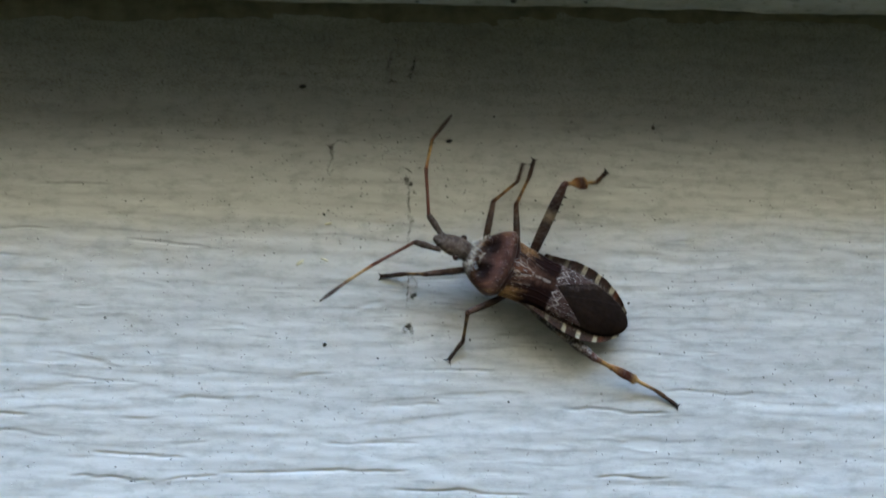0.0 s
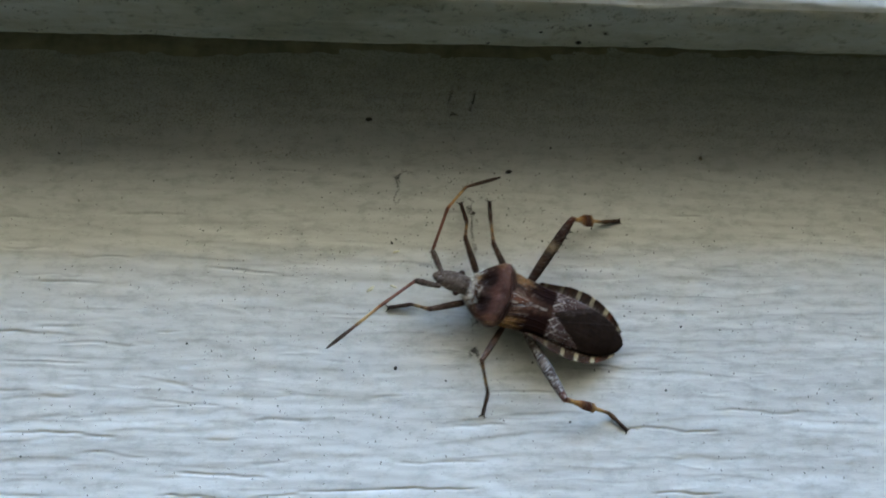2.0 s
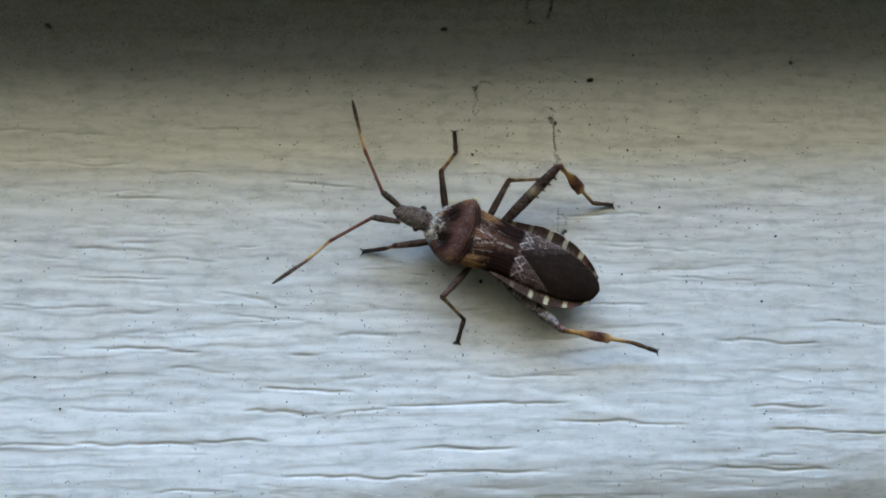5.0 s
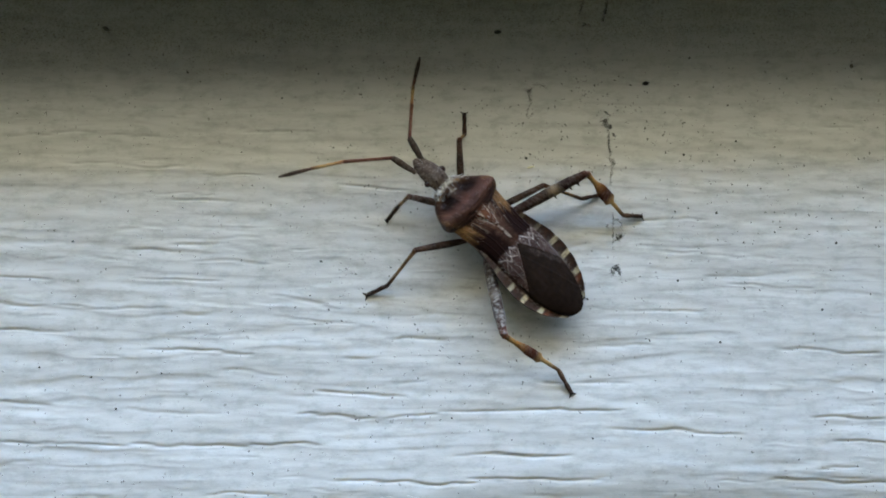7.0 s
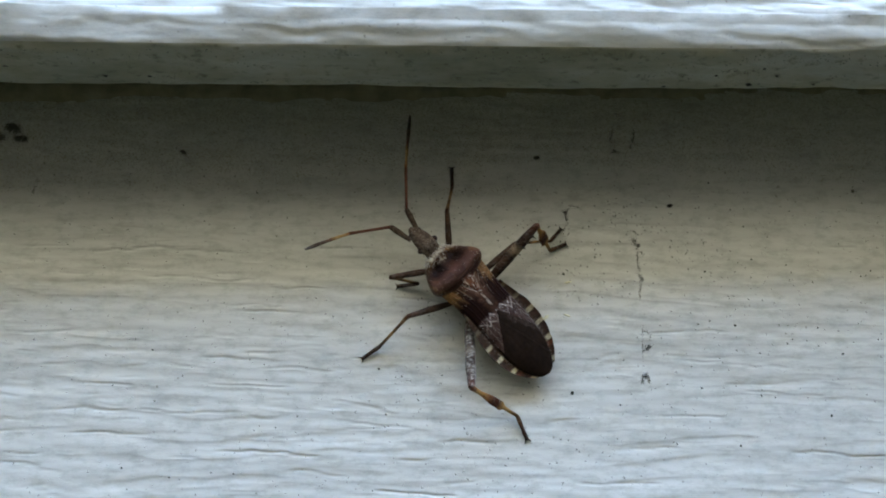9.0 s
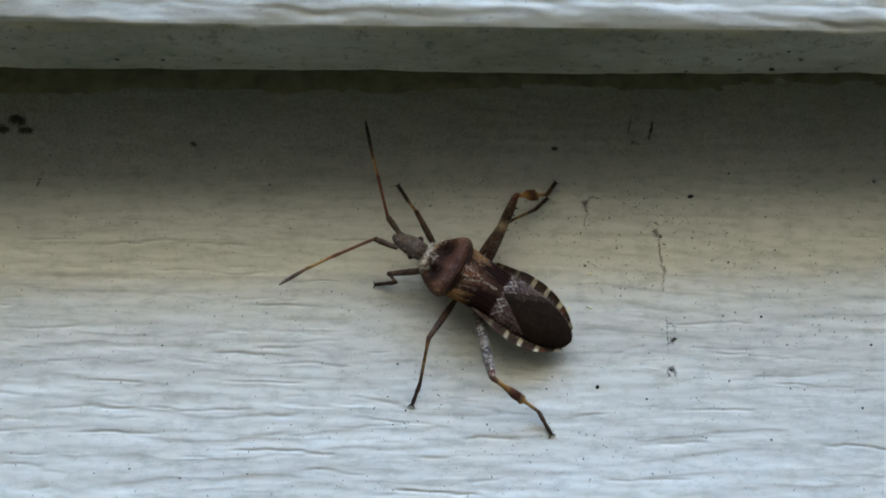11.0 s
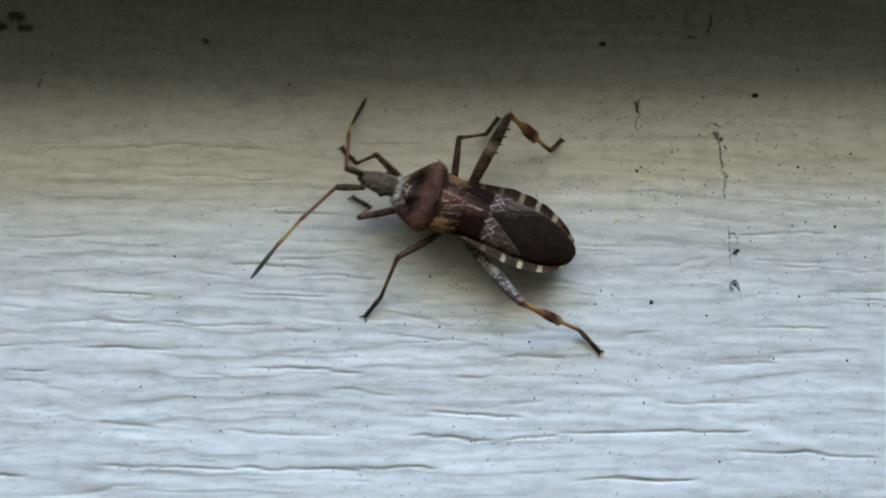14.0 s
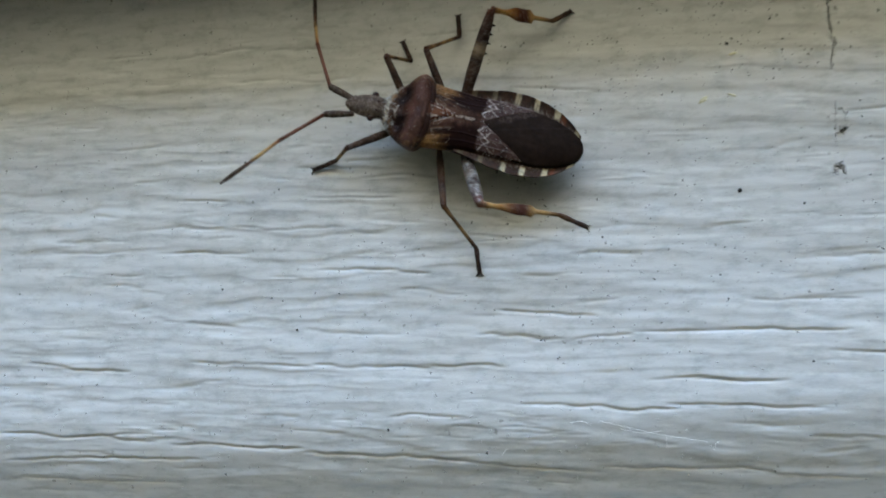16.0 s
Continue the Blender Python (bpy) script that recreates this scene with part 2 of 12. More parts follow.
def grain(x, z):
    """Relief of the painted grain in millimetres; it runs slightly down towards +x."""
    z = z + 0.045 * x
    bend = z + 0.28 * lattice(x * 0.045, z * 0.15, 1)
    relief = 0.11 * lattice(x * 0.055, bend * 0.32, 2) + 0.040 * lattice(x * 0.16, bend * 0.9, 3)
    relief += 0.034 * (1 - 2 * np.abs(lattice(x * 0.22, bend * 0.8, 5))) + 0.058 * lattice(x * 0.34, bend * 1.30, 9)
    relief += 0.024 * lattice(x * 0.42, bend * 2.0, 10) + 0.020 * lattice(x * 0.8, bend * 2.6, 8) + 0.004 * lattice(x * 0.6, bend * 4.2, 6) + 0.004 * lattice(x * 2.2, bend * 3.9, 7)
    for pitch, drop, seed, cover in ((0.55, 0.075, 17, -0.15), (1.0, 0.032, 19, -0.1)):
        ledge = bend * pitch + 0.45 * lattice(x * 0.09, bend * 0.3, seed) + 0.16 * lattice(x * 0.45, bend * 0.8, seed + 2)
        ledge = ledge - np.floor(ledge)
        relief -= drop * (smoothstep(0.1, 0.82, ledge) - smoothstep(0.84, 1.0, ledge)) * smoothstep(cover, cover + 0.75, lattice(x * 0.14, bend * 0.45 * pitch, seed + 1))
    return relief


def dashes(x, z, height, count, seed, low, high, share=0.13):
    """Short ripples and cracks along the grain, scattered over the heights from low to high, more of them lower down."""
    r = np.random.RandomState(seed)
    xs = x[0]
    for n in range(count):
        x0 = r.uniform(-78, 48)
        z0 = low + (high - low) * r.rand() ** 1.25
        crack = r.rand() < share
        long = min(0.8 + r.exponential(1.7), 7)
        width = r.uniform(0.09, 0.15) if crack else r.uniform(0.14, 0.27)
        calm = smoothstep(-0.5, 0.3, lattice(np.array([x0 * 0.07]), np.array([z0 * 0.22]), 77))[0]
        depth = (r.uniform(0.07, 0.15) if crack else r.uniform(0.03, 0.10)) * (0.25 + 0.75 * calm)
        c0, c1 = np.searchsorted(xs, (x0 - 0.3, x0 + long + 0.3))
        col = z[:, min(c0, len(xs) - 1)]
        rows = np.where(np.abs(col - z0 + 0.02 * long) < 1.5)[0]
        if len(rows) < 3 or c1 - c0 < 3:
            continue
        part_of = np.s_[rows[0] : rows[-1] + 1, c0:c1]
        height[part_of] += furrow(x[part_of], z[part_of], (x0, z0, x0 + long, z0 - 0.06 * long + r.normal(0, 0.10)), width, depth, 200 + n, 0.95 if crack else (0.75, -0.65, -0.65)[n % 3], 0.22 if crack else 0.12)


def board_mesh(name, low, top, dense, cuts=True):
    """One lap board in the wall's frame: a rounded nose at its lower edge, a flat face, cut off at the top behind the next lap.
    low: height of its nose; dense: the stretch of heights with fine relief."""
    front = -15.9
    nose = [(9.0, 12.0), (0.5, 5.9), (-4.0, 3.1), (-8.6, 0.55), (-9.3, 0.10), (-9.8, -0.05), (-11.0, -0.06), (-12.5, 0.04), (-13.6, 0.20), (-14.3, 0.42),
            (-14.75, 0.72), (-15.05, 1.12), (-15.28, 1.6), (-15.5, 2.2), (-15.65, 2.9)]
    shift = -front   # the face lies in the plane y = 0 of its own board
    if dense is None:
        rows = [(y + shift, low + z) for y, z in nose] + [(0, low + z) for z in (7, 20, 45, 70, 95)] + [(0, top)]
        xs = np.array([-2000, -1000, -400, 0, 400, 1000, 2000.0])
    else:
        a, b = dense
        fine = np.arange(max(a, low + 3.4), b, 0.075)
        if a <= low + 3.4:   # the nose is in view: round it finely
            pts = np.array([(y + shift, low + z) for y, z in nose])
            s = np.r_[0, np.cumsum(np.hypot(*np.diff(pts, axis=0).T))]
            at = np.r_[0, s[3], np.arange(s[4], s[-1], 0.16)]
            rows = [(np.interp(q, s, pts[:, 0]), np.interp(q, s, pts[:, 1])) for q in at]
        else:
            rows = [(y + shift, low + z) for y, z in nose] + [(0, z) for z in np.linspace(low + 8, a - 0.5, 12)]
        rows += [(0, z) for z in fine] + [(0, z) for z in np.linspace(b + 0.5, top, 6)]
        xs = np.r_[-2000, -1000, -400, -150, np.arange(-78, 52, 0.42), 150, 400, 1000, 2000]
    prof = np.array(rows)
    along = np.gradient(prof, axis=0)
    along /= np.linalg.norm(along, axis=1)[:, None]
    out = np.stack([-along[:, 1], along[:, 0]], 1)      # away from the wall
    x, r = np.meshgrid(xs, np.arange(len(prof)))
    height = np.zeros_like(x)
    if dense is not None:
        arc = np.r_[0, np.cumsum(np.hypot(*np.diff(prof, axis=0).T))]
        key = prof[:, 1] if cuts else arc + low - 14 + 300
        z = key[r]
        height = grain(x, z)
        if cuts:
            dashes(x, z, height, 1000, 3, -43, 8, 0.08)
            calm = 0.57 + 0.17 * smoothstep(-2, -16, z)   # less weathered under the lap
            height *= calm
            height -= 1.25 * (np.clip(-32 - z, 0, 14) / 5) ** 2
            dashes(x, z, height, 420, 8, -43, -32.5, 0.45)
            for n, line in enumerate(CRACKS):
                height += furrow(x, z, line, 0.19, 0.165 if line[1] < -34 else 0.125, n + 20, 0.85, 0.5, 0.3)
            for n, line in enumerate(FOLDS):
                height += furrow(x, z, line, 0.18, 0.10, n + 60, 0.75, 0.5)
            for n, line in enumerate(WRINKLES):
                height += furrow(x, z, line, 0.21, 0.10, n + 100, 0.65, 0.5)
        else:
            dashes(x, z, height, 800, 4, z.min(), z.max())
            height *= 1.3 + 0.2 * smoothstep(low + 2, low + 5, prof[r, 1])
            height += 0.25 * lattice(x * 0.06, 0 * x, 31) * np.exp(-(((prof[r, 1] - low - 4) / 3) ** 2))
        inside = (xs > -79) & (xs < 53)
        height *= inside[None, :] * ((prof[:, 1] > dense[0] - 0.3) & (prof[:, 1] < dense[1] + 0.3))[:, None]
    verts = np.stack([x, prof[r, 0] + out[r, 0] * height, prof[r, 1] + out[r, 1] * height], -1).reshape(-1, 3) * MM
    me = mesh(name, verts, grid_faces(len(prof), len(xs))[:, ::-1], PAINT)
    me.materials.append(MILDEW_SHADE)
    # faces of the underside take the mildew colour darkened for shade
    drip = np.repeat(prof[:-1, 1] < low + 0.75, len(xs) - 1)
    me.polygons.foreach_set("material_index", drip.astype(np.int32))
    return me


def house_wall():
    """The house's wall of lapped boards; its frame leans with the boards."""
    core = bmesh.new()
    bmesh.ops.create_cube(core, size=1, matrix=Matrix.Translation((0, 0.16, 1.64)) @ Matrix.Diagonal((4.0, 0.24, 3.28, 1)))
    me = bpy.data.meshes.new("house_wall")
    core.to_mesh(me)
    core.free()
    me.materials.append(SHEATH)
    wall = tagged(new("wall_house", me), "house wall clad in white painted lap boards", "wall", kind="structure")
    far = board_mesh("siding_board", -STEP * 1000 + NOSE * 1000, 26, None)
    here = board_mesh("siding_board", -STEP * 1000 + NOSE * 1000, 26, (-43, 22))
    above = board_mesh("siding_board", -STEP * 1000 + NOSE * 1000, 26, (-STEP * 1000 + NOSE * 1000 - 1, -STEP * 1000 + NOSE * 1000 + 16), cuts=False)
    for k in range(-10, 19):
        ob = new("siding_board", here if k == 0 else above if k == 1 else far)
        ob.parent = wall
        ob.matrix_basis = BOARD @ Matrix.Translation((0.0, -0.0159 * k, STEP * k)) @ (SKEW if k > 0 else Matrix())
    return wall


def slab(name, x0, x1, y0, y1, z0, z1, mat, label, category):
    bm = bmesh.new()
    bmesh.ops.create_cube(bm, size=1, matrix=Matrix.Translation(((x0 + x1) / 2, (y0 + y1) / 2, (z0 + z1) / 2)) @ Matrix.Diagonal((x1 - x0, y1 - y0, z1 - z0, 1)))
    me = bpy.data.meshes.new(name)
    bm.to_mesh(me)
    bm.free()
    me.materials.append(mat)
    return tagged(new(name, me), label, category, kind="structure")


house_wall()
# unseen ground and walls, added to block low sky and bounce olive light
slab("ground", -150, 150, -150, 150, 0.5, 0.8, BOUNCE_GROUND, "unseen dark ground beside the house, added with an olive tone for its bounce", "ground")
slab("added_wall_end_1", -2.2, -2, -1.55, 0.04, 0, 3.3, UNSEEN_WALL, "unseen plain olive-brown wall, added to keep out sky light from the side", "wall")
slab("added_wall_end_2", 2, 2.2, -1.55, 0.04, 0, 3.3, UNSEEN_WALL, "unseen plain olive-brown wall, added to keep out sky light from the side", "wall")
slab("added_wall_opposite", -2.2, 2.2, -1.75, -1.552, 0, 3.3, UNSEEN_WALL, "unseen plain olive-brown wall opposite, added to block low sky and bounce light", "wall")


# ---- the bug ----
def loft(stations, around, ends=True):
    """A tube through stations (x, y, z, half width, half height, flat belly): verts, faces, and for each vert its station and angle."""
    st = np.array(stations, float)
    ang = np.linspace(0, 2 * math.pi, around, endpoint=False)
    c, s = np.cos(ang), np.sin(ang)
    verts = np.stack([np.repeat(st[:, 0:1], around, 1), st[:, 1:2] + st[:, 3:4] * c, st[:, 2:3] + st[:, 4:5] * s], -1)
    faces = [tuple(f) for f in grid_faces(len(st), around, True)]
    if ends:
        faces += [tuple(range(around))[::-1], tuple((len(st) - 1) * around + k for k in range(around))]
    u = np.repeat(np.linspace(0, 1, len(st))[:, None], around, 1)
    return verts.reshape(-1, 3), faces, u.ravel(), np.tile(ang, len(st))


def refine(stations, count):
    st = np.array(stations, float)
    s = np.linspace(0, 1, len(st))
    q = np.linspace(0, 1, count)
    out = []
    for k in range(st.shape[1]):
        y = st[:, k]
        slope = np.gradient(y, s)
        i = np.clip(np.searchsorted(s, q) - 1, 0, len(s) - 2)
        h = s[i + 1] - s[i]
        f = (q - s[i]) / h
        out.append((2 * f**3 - 3 * f**2 + 1) * y[i] + (f**3 - 2 * f**2 + f) * h * slope[i] + (-2 * f**3 + 3 * f**2) * y[i + 1] + (f**3 - f**2) * h * slope[i + 1])
    out = np.array(out).T
    out[:, 3:5] = np.maximum(out[:, 3:5], 0.01)
    return out


def blend(colours, w):
    """Colours at even steps of w between 0 and 1."""
    c = np.array(colours, float)
    t = np.clip(w, 0, 1) * (len(c) - 1)
    i = np.clip(t.astype(int), 0, len(c) - 2)
    f = (t - i)[:, None]
    return c[i] * (1 - f) + c[i + 1] * f


def speckle(p, scale, seed):
    return lattice(p[:, 0] * scale + p[:, 2] * scale * 0.7, p[:, 1] * scale + p[:, 2] * scale * 0.4, seed)


def over(base, top, w):
    return base * (1 - w[:, None]) + np.array(top) * w[:, None]


CREAM, GREY = (0.44, 0.38, 0.25), (0.33, 0.30, 0.26)


def down(colour, p, amount, seed, pale=GREY):
    """Patchy grey down over a colour."""
    w = amount * smoothstep(0.0, 0.55, 0.4 * speckle(p, 6.0, seed) + 0.8 * speckle(p, 17.0, seed + 1))
    return over(colour, pale, np.clip(w, 0, 1))


def smooth_curve(xs, ys):
    """A table of a curve through the given places, its corners rounded."""
    at = np.linspace(xs[0], xs[-1], 240)
    y = np.interp(at, xs, ys)
    for _ in range(3):
        y = np.r_[y[:1], (y[:-2] + 2 * y[1:-1] + y[2:]) / 4, y[-1:]]
    return at, y


EDGE = smooth_curve([-9.14, -9.09, -8.99, -8.79, -8.5, -7.94, -7.1, -6.0, -4.6, -3.0, -1.5, 0.0, 1.5, 2.6], [0.05, 0.40, 0.68, 1.00, 1.33, 1.82, 2.36, 2.76, 2.98, 2.9, 2.55, 2.25, 2.3, 2.5])
WING = smooth_curve([-9.14, -9.09, -8.99, -8.79, -8.5, -7.94, -7.1, -6.0, -4.5, -3.0, -1.0, 1.0, 2.0, 3.9], [0.04, 0.36, 0.60, 0.86, 1.12, 1.48, 1.84, 2.10, 2.22, 2.2, 2.15, 2.28, 2.42, 2.55])


def half_width(x):
    return np.interp(x, *EDGE)


def wing_width(x):
    return np.interp(x, *WING)


def ridge_height(x):
    return np.interp(x, [-9.14, -8.0, -6.0, -3.0, 0.0, 2.6], [2.05, 2.55, 3.2, 3.85, 4.2, 4.25])


LEAN = 0.15          # the back leans to the bug's right


def leaned(p):
    q = np.array(p)
    q[:, 1] -= LEAN * np.clip(q[:, 2] - 2.6, 0, None)
    return q


def top_at(x, y):
    """Height of the folded wings."""
    w = np.maximum(wing_width(x), 0.05)
    return ridge_height(x) - 0.62 * np.clip(np.abs(y) / w, 0, 1.3) ** 2.2 * np.clip(w / 2, 0, 1)


def wing(side):
    """The leathery part of a forewing, from the shoulder to the slanted edge of the membrane."""
    n, m = 230, 120
    u, v = np.meshgrid(np.linspace(0, 1, n), np.linspace(0, 1, m), indexing="ij")
    # inner edge: along the scutellum, then slanting out along the membrane
    inner_x = 2.4 - 4.3 * u
    outer_x = 3.8 - 9.35 * u
    x = inner_x * (1 - v) + outer_x * v
    inner_y = np.interp(inner_x, [-1.9, 0.0, 0.7, 2.4], [0.02, 0.03, 0.28, 1.12])
    y = inner_y * (1 - v) + wing_width(outer_x) * v
    z = top_at(x, y) + 0.05
    rim = np.exp(-(((1 - v) / 0.05) ** 2))
    z = z - 0.30 * smoothstep(0.86, 1.0, v) + 0.05 * rim
    p = np.stack([x, y * side, z], -1).reshape(-1, 3)
    vein = np.exp(-(((v.ravel() - 0.42 - 0.12 * u.ravel()) / 0.018) ** 2)) + np.exp(-(((v.ravel() - 0.72) / 0.016) ** 2))
    p[:, 2] += 0.05 * vein * smoothstep(0.98, 0.85, u.ravel())
    uu, vv = u.ravel(), v.ravel()
    xx = p[:, 0] + 0.22 * speckle(p, 1.6, 5 + side) + 0.10 * speckle(p, 5, 7 + side)
    out_by = np.abs(p[:, 1]) / np.maximum(wing_width(p[:, 0]), 0.3)          # 0 at the midline, 1 at the wing's edge
    silk = 0.6 * speckle(p, 13, 14 + side) + 0.55 * speckle(p, 27, 15 + side)       # short silvery hairs
    lengthwise = lattice(vv * 17, uu * 4, 12 + side)
    colour = blend([(0.016, 0.009, 0.007), (0.032, 0.016, 0.011), (0.056, 0.026, 0.017)], 0.5 + 0.18 * lengthwise + 0.22 * speckle(p, 3, 10) + 0.22 * speckle(p, 9, 22))
    colour = over(colour, (0.105, 0.050, 0.032), 0.60 * smoothstep(0.5, 0.2, out_by) * smoothstep(-0.9, 0.5, xx))
    # tan shoulder, fading back in streaks
    tan = smoothstep(-0.6, 1.5, xx + 0.6 * lengthwise) * smoothstep(0.50, 0.78, out_by + 0.10 * lengthwise) * (0.55 + 0.45 * smoothstep(-0.4, 0.3, speckle(p, 4, 21)))
    colour = over(colour, (0.31, 0.175, 0.07), 0.78 * np.clip(tan, 0, 1) * (0.55 + 0.45 * smoothstep(-0.3, 0.35, silk)))
    streak = smoothstep(0.0, 0.55, lengthwise + 0.5 * speckle(p, 6, 23)) * smoothstep(0.0, 1.4, xx) * smoothstep(0.25, 0.5, out_by)
    colour = over(colour, (0.18, 0.095, 0.048), 0.45 * streak)
    # blackish maroon patch before the zigzag
    patch = smoothstep(1.1, 0.0, xx + 0.35 * lengthwise) * smoothstep(-1.95, -1.65, p[:, 0] + 0.12 * speckle(p, 2.5, 11)) * smoothstep(0.14, 0.34, out_by + 0.06 * speckle(p, 4, 6))
    colour = over(colour, (0.011, 0.0045, 0.004), 0.97 * np.clip(patch, 0, 1))
    # hind part: purplish brown under silver hair, darker between the veins
    hind = smoothstep(-1.65, -2.0, p[:, 0] + 0.10 * speckle(p, 2.5, 11))
    colour = over(colour, (0.060, 0.036, 0.032), 0.85 * hind)
    colour = over(colour, (0.022, 0.012, 0.011), 0.7 * hind * smoothstep(0.0, 0.6, speckle(p, 1.9, 18)))
    colour = over(colour, (0.40, 0.365, 0.34), np.clip(0.32 * hind * smoothstep(0.2, 0.65, silk + 0.28 * speckle(p, 1.5, 17)), 0, 0.8))
    front_hair = smoothstep(0.38, 0.75, silk) * smoothstep(0.75, 0.2, out_by) * smoothstep(-1.5, 0.5, p[:, 0])
    colour = over(colour, (0.42, 0.34, 0.26), 0.24 * front_hair * (1 - np.clip(patch, 0, 1)))
    # pale zigzag: two thin toothed lines with cross strokes
    reach = np.abs(p[:, 1])
    tooth = np.abs(((reach * 0.80 + 0.07 * speckle(p, 2.4, 8 + side)) % 1) * 2 - 1) * 0.85
    across = p[:, 0] + 1.75 + 0.12 * reach + 0.05 * speckle(p, 4, 7)
    zig = np.exp(-(((across + tooth - 0.12) / 0.055) ** 2)) + 0.75 * np.exp(-(((across - tooth + 0.95) / 0.04) ** 2))
    zig *= smoothstep(0.10, 0.22, out_by) * smoothstep(0.93, 0.80, out_by) * (0.35 + 0.65 * smoothstep(-0.35, 0.2, speckle(p, 9.0, 9)))
    colour = over(colour, (0.60, 0.54, 0.49), np.clip(zig, 0, 0.8))
    seam = np.exp(-((vv / 0.028) ** 2)) * 0.7 * smoothstep(-0.2, 0.4, speckle(p, 5, 3)) + 0.35 * np.exp(-(((vv - 0.30 - 0.10 * uu) / 0.016) ** 2)) * smoothstep(0.02, 0.12, uu) * smoothstep(0.75, 0.4, uu) * 0.5 * smoothstep(-0.1, 0.5, speckle(p, 6, 4))
    colour = over(colour, (0.52, 0.44, 0.36), np.clip(seam, 0, 0.75))
    colour = over(colour, (0.30, 0.25, 0.22), 0.22 * vein * hind)
    faces = grid_faces(n, m)
    if side < 0:
        faces = faces[:, ::-1]
    return mesh("forewing", leaned(p) * MM, faces[:, ::-1], CUTICLE, colour)


def membrane():
    """The folded dark membranes, one over the other, down to the tail."""
    n, m = 150, 80
    x = -1.2 - 7.94 * np.sin(np.linspace(0, 1, n) * math.pi / 2)
    v = np.linspace(-1, 1, m)
    xx = np.repeat(x[:, None], m, 1)
    edge = np.minimum(wing_width(x), 0.25 + 0.75 * (-1.1 - x)) * 0.985
    y = edge[:, None] * v[None, :]
    z = top_at(xx, y) - 0.03 + 0.05 * smoothstep(-0.05, 0.05, y - 0.35 * (xx + 4)) - 0.35 * smoothstep(0.9, 1.0, np.abs(v))[None, :]
    z += 0.010 * lattice(xx * 0.9, y * 5, 3)
    p = np.stack([xx, y, z], -1).reshape(-1, 3)
    colour = blend([(0.019, 0.012, 0.009), (0.013, 0.0085, 0.0065), (0.021, 0.013, 0.010)], 0.5 + 0.3 * lattice(p[:, 0] * 0.8, p[:, 1] * 1.2, 4))
    behind = -1.9 - 1.55 * np.abs(p[:, 1]) - p[:, 0]
    rim = smoothstep(1.35, 0.7, behind + 0.15 * speckle(p, 2, 5)) * smoothstep(0.1, -0.5, p[:, 1])
    colour = over(colour, (0.040, 0.026, 0.022), 0.5 * rim)
    colour = over(colour, (0.30, 0.26, 0.23), 0.16 * rim * smoothstep(0.2, 0.7, speckle(p, 14, 6)))
    rays = smoothstep(0.55, 0.9, lattice(p[:, 1] * 3.2, p[:, 0] * 0.25, 8))
    colour = over(colour, (0.022, 0.014, 0.011), 0.4 * rays)
    return mesh("membrane", leaned(p) * MM, grid_faces(n, m), MEMBRANE, colour)


def scutellum():
    n, m = 80, 60
    u, v = np.meshgrid(np.linspace(0, 1, n), np.linspace(-1, 1, m), indexing="ij")
    x = 2.55 - 2.55 * u
    y = v * (1.16 * (1 - u) ** 1.1 + 0.02)
    z = top_at(x, y) + 0.16 * (1 - v**2) * (1 - u) + 0.07 - 0.12 * np.abs(v) ** 6
    p = np.stack([x, y, z], -1).reshape(-1, 3)
    colour = over(np.tile(np.array((0.070, 0.030, 0.019)), (len(p), 1)), (0.17, 0.075, 0.040), 0.6 * smoothstep(-0.1, 0.6, speckle(p, 2.5, 21) + 0.4 * speckle(p, 9, 24)))
    colour = over(colour, (0.016, 0.008, 0.006), 0.7 * smoothstep(0.2, 0.6, speckle(p, 2.2, 28)))
    pale = np.exp(-(((np.abs(v.ravel()) - 0.86) / 0.085) ** 2)) * smoothstep(-0.2, 0.3, speckle(p, 5, 25))
    strokes = np.exp(-(((np.abs(v.ravel()) - 0.35 - 0.3 * u.ravel()) / 0.07) ** 2)) * smoothstep(0.05, 0.2, u.ravel()) * smoothstep(0.6, 0.45, u.ravel()) * smoothstep(-0.3, 0.3, speckle(p, 4, 27))
    pale = np.maximum(np.maximum(pale, strokes), smoothstep(0.82, 1.0, u.ravel()) * 0.9)
    colour = over(colour, (0.70, 0.62, 0.50), np.clip(pale, 0, 1) * 0.85 * smoothstep(-0.3, 0.2, speckle(p, 9, 26)))
    return mesh("scutellum", leaned(p) * MM, grid_faces(n, m), CUTICLE, colour)


